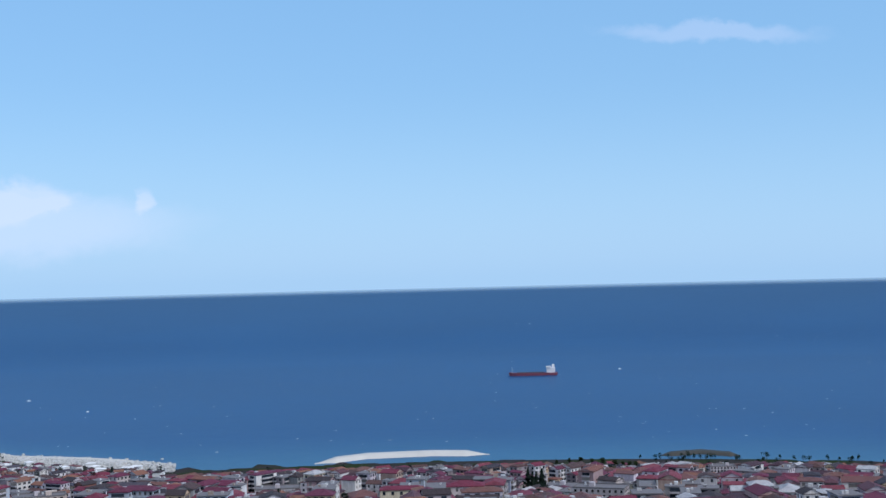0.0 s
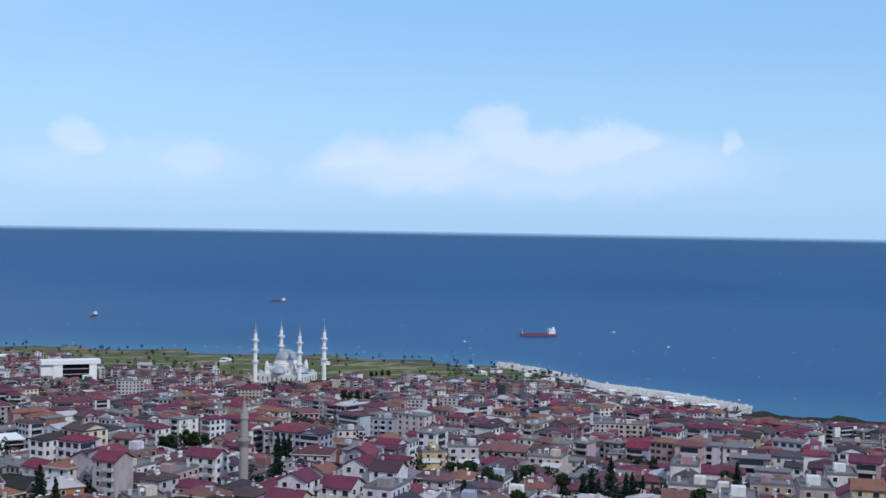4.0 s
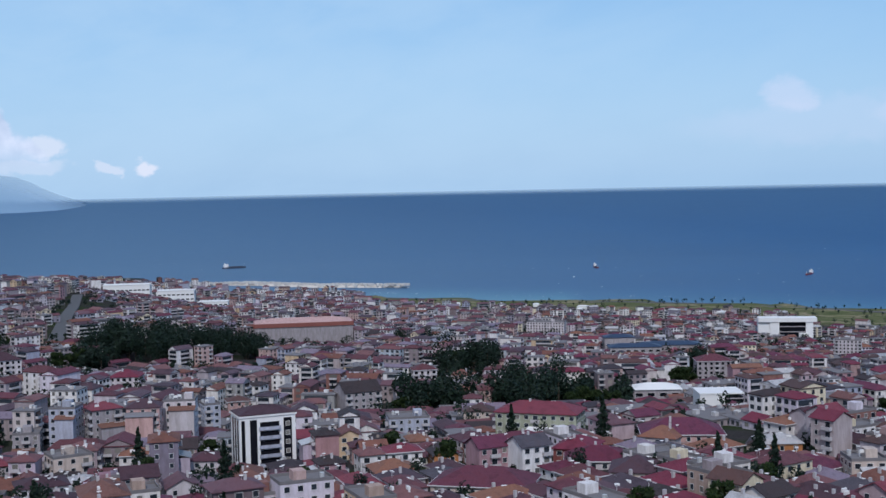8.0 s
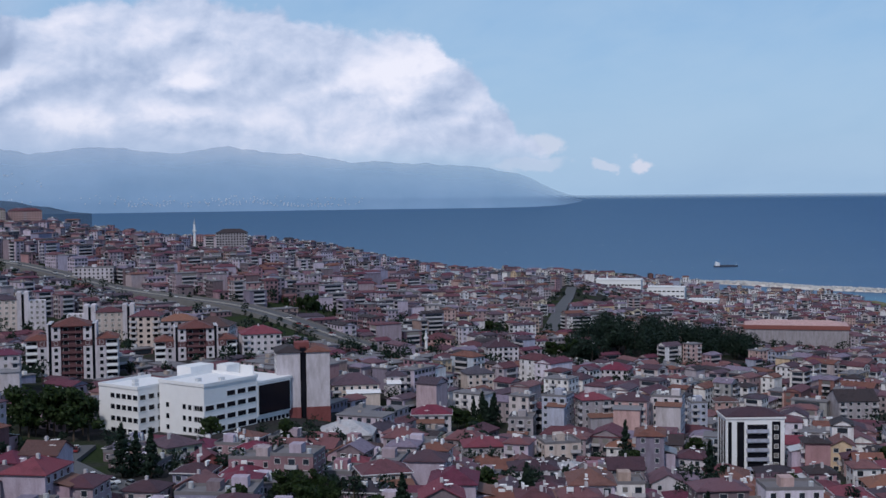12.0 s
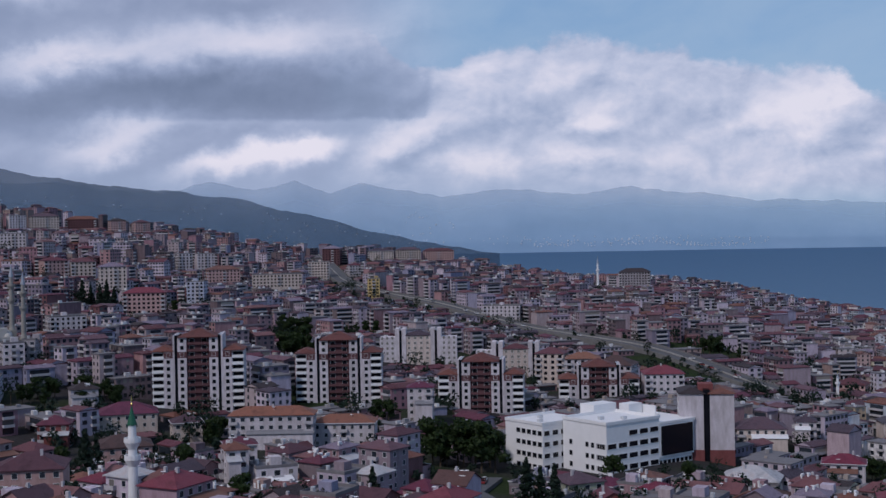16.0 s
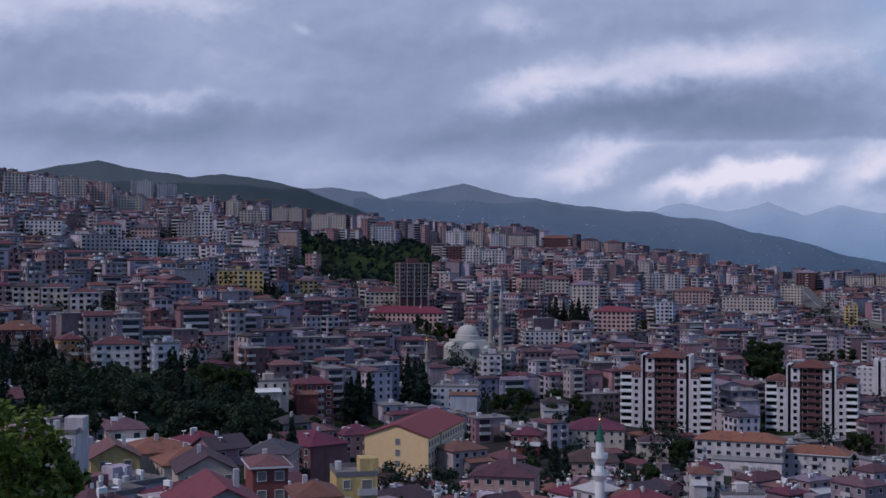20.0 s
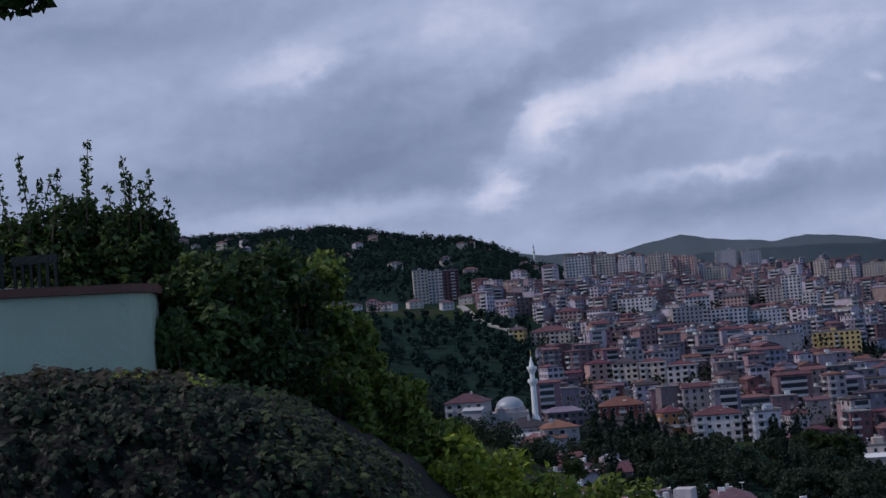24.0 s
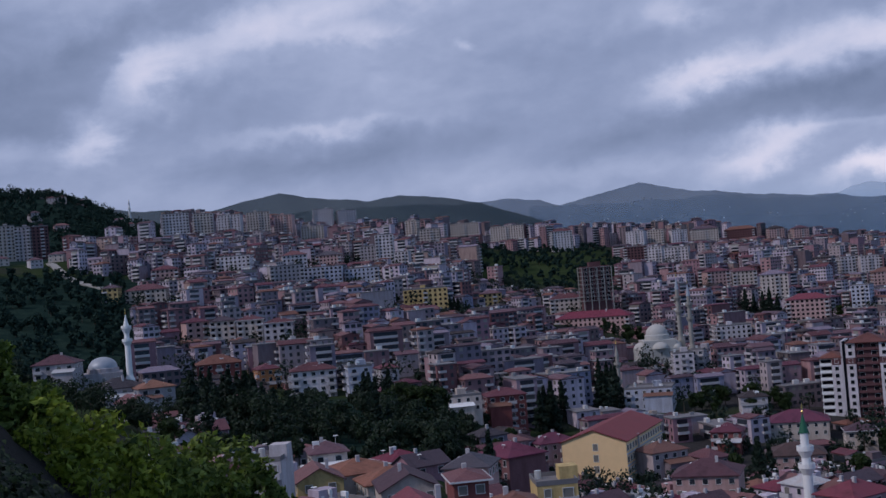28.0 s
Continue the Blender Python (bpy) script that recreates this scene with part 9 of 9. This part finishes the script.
def make_terrace():
    """The turquoise garden wall with its coping, and the terrace floor behind it."""
    az = np.concatenate([np.linspace(224, 201.5, 40), [201.0, 200.6, 200.4], np.linspace(200.3, 200.0, 6)])
    r = np.concatenate([np.interp(np.linspace(224, 201.5, 40), [201.5, 208, 224], [13.9, 13.55, 14.6]), [14.0, 14.15, 14.4], np.linspace(14.7, 18.5, 6)])
    x, y = r * np.cos(np.radians(az)), r * np.sin(np.radians(az))
    dx, dy = np.gradient(x), np.gradient(y)
    ll = np.hypot(dx, dy)
    nx, ny = -dy / ll, dx / ll
    if nx[5] * x[5] + ny[5] * y[5] < 0:
        nx, ny = -nx, -ny

    def strip(name, o0, o1, z0, z1, mat, label, parent):
        n = len(x)
        prof = ((o0, z0), (o1, z0), (o1, z1), (o0, z1))
        v = np.concatenate([np.stack([x + nx * o, y + ny * o, np.full(n, z)], 1) for o, z in prof])
        q = [(a * n + i, a * n + i + 1, ((a + 1) % 4) * n + i + 1, ((a + 1) % 4) * n + i) for a in range(4) for i in range(n - 1)]
        q += [(0, n, 2 * n, 3 * n), (n - 1, 2 * n - 1, 3 * n - 1, 4 * n - 1)]
        return part(name, mesh_from(name, v, np.array(q), [mat]), None, parent, label)

    root = tagged(thing("garden_wall", "low turquoise painted garden wall with a red-brown coping", "wall"), kind="structure")
    strip("wall", 0, 0.22, 208.5, 210.84, M_turquoise, "turquoise painted render", root)
    strip("coping", -0.06, 0.28, 210.84, 210.93, M_coping, "worn red-brown coping", root)
    g = Geo()
    pts = [polar(a, rr, 210.2) for a, rr in ((199.9, 14.6), (224, 14.9), (235, 30), (199.9, 30))]
    g.solid(pts + [(a, b, 206.0) for a, b, c in pts], [(0, 1, 2, 3), (0, 1, 5, 4), (1, 2, 6, 5), (2, 3, 7, 6), (3, 0, 4, 7)])
    tagged(new("terrace_floor", g.mesh("terrace_floor", [M_concrete])), "grey concrete terrace floor behind the wall", "floor", kind="structure")


make_terrace()


def garden_chair(az, r, z, turn):
    root = thing("garden_chair", "black plastic garden chair on the terrace", "chair", "chairs on the terrace")
    for sx in (-0.24, 0.24):
        for sy in (-0.22, 0.22):
            g = Geo()
            g.beam((sx * 1.1, sy * 1.1, 0), (sx, sy, 0.44), 0.022, 0.026, 6)
            part("leg", g, M_black, root)
    g = Geo()
    g.box(-0.27, 0.27, -0.25, 0.25, 0.43, 0.47)
    part("seat", g, M_black, root)
    back = Geo()
    back.box(-0.27, 0.27, 0.24, 0.28, 1.12, 1.22)
    part("back_rail", back, M_black, root)
    for k in range(6):
        g = Geo()
        x = -0.24 + k * 0.096
        g.box(x - 0.018, x + 0.018, 0.245, 0.275, 0.47, 1.12)
        part("back_slat", g, M_black, root)
    for sx in (-0.27, 0.27):
        g = Geo()
        g.box(sx - 0.025, sx + 0.025, -0.2, 0.26, 0.66, 0.69)
        part("armrest", g, M_black, root)
    root.matrix_basis = pose(*polar(az, r, z), 0, 0, az - 90 + turn)


garden_chair(207.6, 15.3, 210.2, 180)
garden_chair(205.0, 15.6, 210.2, 160)
tbl = thing("garden_table", "small pale garden table on the terrace", "table")
box_part("tabletop", tbl, M_white, -0.5, 0.5, -0.4, 0.4, 0.83, 0.87)
for tx in (-0.42, 0.42):
    for ty in (-0.32, 0.32):
        box_part("leg", tbl, M_white, tx - 0.025, tx + 0.025, ty - 0.025, ty + 0.025, 0, 0.83)
tbl.matrix_basis = pose(*polar(206.6, 16.0, 210.2), 0, 0, 30)


def shrub(name, label, az, r, foot, low, top, width, clumps, leaves, size, mat, seed, shoots=0, reach=1.0):
    """A many-stemmed shrub: stems from the ground, leaf clumps round them, and upright leafy shoots."""
    rng, nrg = random.Random(seed), np.random.default_rng(seed)
    root = thing(name, label, "shrub", "shrubs at the edge of the lookout")
    ax, ay, _ = polar(az, r, 0)
    g = Geo()
    cs, sp = [], []
    for i in range(clumps):
        a, q = rng.uniform(0, 2 * math.pi), math.sqrt(rng.random())
        f = rng.random()
        zc = low + (top - low) * f ** 0.8
        k = width * (1.0 - 0.55 * f ** 2)
        c = (ax + k * q * math.cos(a), ay + k * q * math.sin(a), zc - 0.25 * (top - low) * q * q * 0.6)
        s = width * rng.uniform(0.16, 0.30)
        cs.append(c)
        sp.append((s, s, s * 0.95))
        if i % 3 == 0:
            mid = (ax + (c[0] - ax) * 0.4, ay + (c[1] - ay) * 0.4, foot + (c[2] - foot) * 0.6)
            g.beam((ax + rng.uniform(-0.15, 0.15), ay + rng.uniform(-0.15, 0.15), foot - 0.4), mid, 0.035, 0.022, 5)
            g.beam(mid, c, 0.022, 0.006, 4)
    v, q = leaf_quads(nrg, cs, sp, leaves, size, 0.2)
    vs, qs = [v], [q]
    for i in range(shoots):
        a, d = rng.uniform(0, 2 * math.pi), width * math.sqrt(rng.random()) * 0.95
        b = Vector((ax + d * math.cos(a), ay + d * math.sin(a), top - 0.35 * (top - low)))
        hgt = (top - low) * (0.3 + 0.7 * rng.random() ** 1.6) * reach
        e = b + Vector((rng.uniform(-0.18, 0.18), rng.uniform(-0.18, 0.18), hgt))
        g.beam(b, e, 0.011, 0.004, 4)
        n = int(hgt / 0.045)
        pts = [tuple(b.lerp(e, j / n)) for j in range(n)]
        v2, q2 = leaf_quads(nrg, pts, [(0.05 + 0.05 * (1 - j / n),) * 3 for j in range(n)], 4, size * 0.8)
        qs.append(q2 + sum(len(t) for t in vs))
        vs.append(v2)
    part("stem", g, M_bark, root, kind="stuff")
    part("foliage", mesh_from("foliage", np.concatenate(vs), np.concatenate(qs), [mat]), None, root, kind="stuff")


# behind the wall: tall shoots
for i, (az, r, top, w, sh) in enumerate(((206.9, 16.6, 211.8, 0.8, 5), (205.2, 16.2, 212.0, 0.75, 6), (203.7, 16.0, 212.05, 0.75, 7), (202.2, 15.9, 212.0, 0.7, 5), (200.7, 15.7, 211.9, 0.62, 5), (208.8, 17.0, 211.8, 0.8, 5))):
    shrub("tall_shrub", "thin dark shrub with long upright shoots behind the wall", az, r, 210.2, 210.7, top, w, 62, 60, 0.05, M_shrub, 40 + i, sh)
# dense dark shrubs beside the wall, down along the rock's edge
for i, (az, r, foot, low, top, w) in enumerate(((198.6, 15.0, 207, 209.4, 211.35, 0.75), (196.9, 15.4, 207, 209.0, 211.4, 0.85), (195.0, 15.8, 206.5, 208.6, 211.35, 0.9), (193.3, 16.2, 206, 208.2, 211.25, 0.85), (191.9, 16.6, 206, 208.0, 210.75, 0.6),
                                                (190.4, 16.8, 205.5, 207.4, 209.75, 0.8), (188.7, 16.6, 205, 206.9, 209.3, 0.8), (199.6, 14.4, 207.5, 209.2, 210.6, 0.45))):
    shrub("dense_shrub", "dense dark green shrub beside the turquoise wall", az, r, foot, low, top, w, 74, 84, 0.056, M_leafy_mid if i in (3, 4, 5, 6) else M_shrub, 60 + i, 0)
# lighter young growth further down the slope
for i, (az, r, foot, low, top, w) in enumerate(((187.6, 15.0, 204.5, 206.2, 208.9, 0.8), (185.6, 15.6, 204, 205.8, 208.7, 0.85), (183.6, 16.4, 203.5, 205.6, 208.4, 0.85), (181.7, 17.2, 203.5, 205.5, 208.15, 0.85), (180.0, 18.0, 203.5, 205.2, 208.0, 0.8),
                                                (178.8, 18.6, 203, 204.8, 207.6, 0.6), (186.6, 13.6, 204.5, 205.9, 208.0, 0.6), (182.6, 14.6, 204, 205.2, 207.3, 0.7))):
    shrub("young_tree", "young broadleaf tree with yellow-green leaves on the slope", az, r, foot, low, top, w, 60, 66, 0.06, M_lime if i in (0, 1, 6) else M_leafy_mid, 80 + i, 3, 0.3)


def overhanging_branch():
    """A tree at the lookout whose lowest leaves hang into the view."""
    root = thing("lookout_tree", "tree at the lookout with a low leafy branch", "tree")
    g = Geo()
    foot, crotch = polar(228, 6.0, 207.5), polar(226, 6.1, 212.0)
    g.beam(foot, crotch, 0.16, 0.12, 8)
    tip = polar(205.2, 6.4, 211.86)
    mid = polar(212.5, 6.2, 212.1)
    g.beam(crotch, mid, 0.09, 0.05, 6)
    g.beam(mid, tip, 0.05, 0.012, 5)
    part("trunk", g, M_bark, root)
    nrg = np.random.default_rng(5)
    cs, sp = [], []
    for i in range(34):
        f = i / 33
        p = Vector(mid).lerp(Vector(tip), f)
        cs.append((p.x + nrg.normal() * 0.08, p.y + nrg.normal() * 0.08, p.z + 0.05 + nrg.normal() * 0.05))
        sp.append((0.16, 0.16, 0.13))
    for i in range(40):
        p = Vector(polar(226 + nrg.normal() * 7, 6.3 + nrg.normal() * 0.6, 213.2 + nrg.normal() * 0.4))
        cs.append(tuple(p))
        sp.append((0.45, 0.45, 0.4))
    v, q = leaf_quads(nrg, cs, sp, 34, 0.05)
    part("crown", mesh_from("crown", v, q, [M_shrub]), None, root)


overhanging_branch()
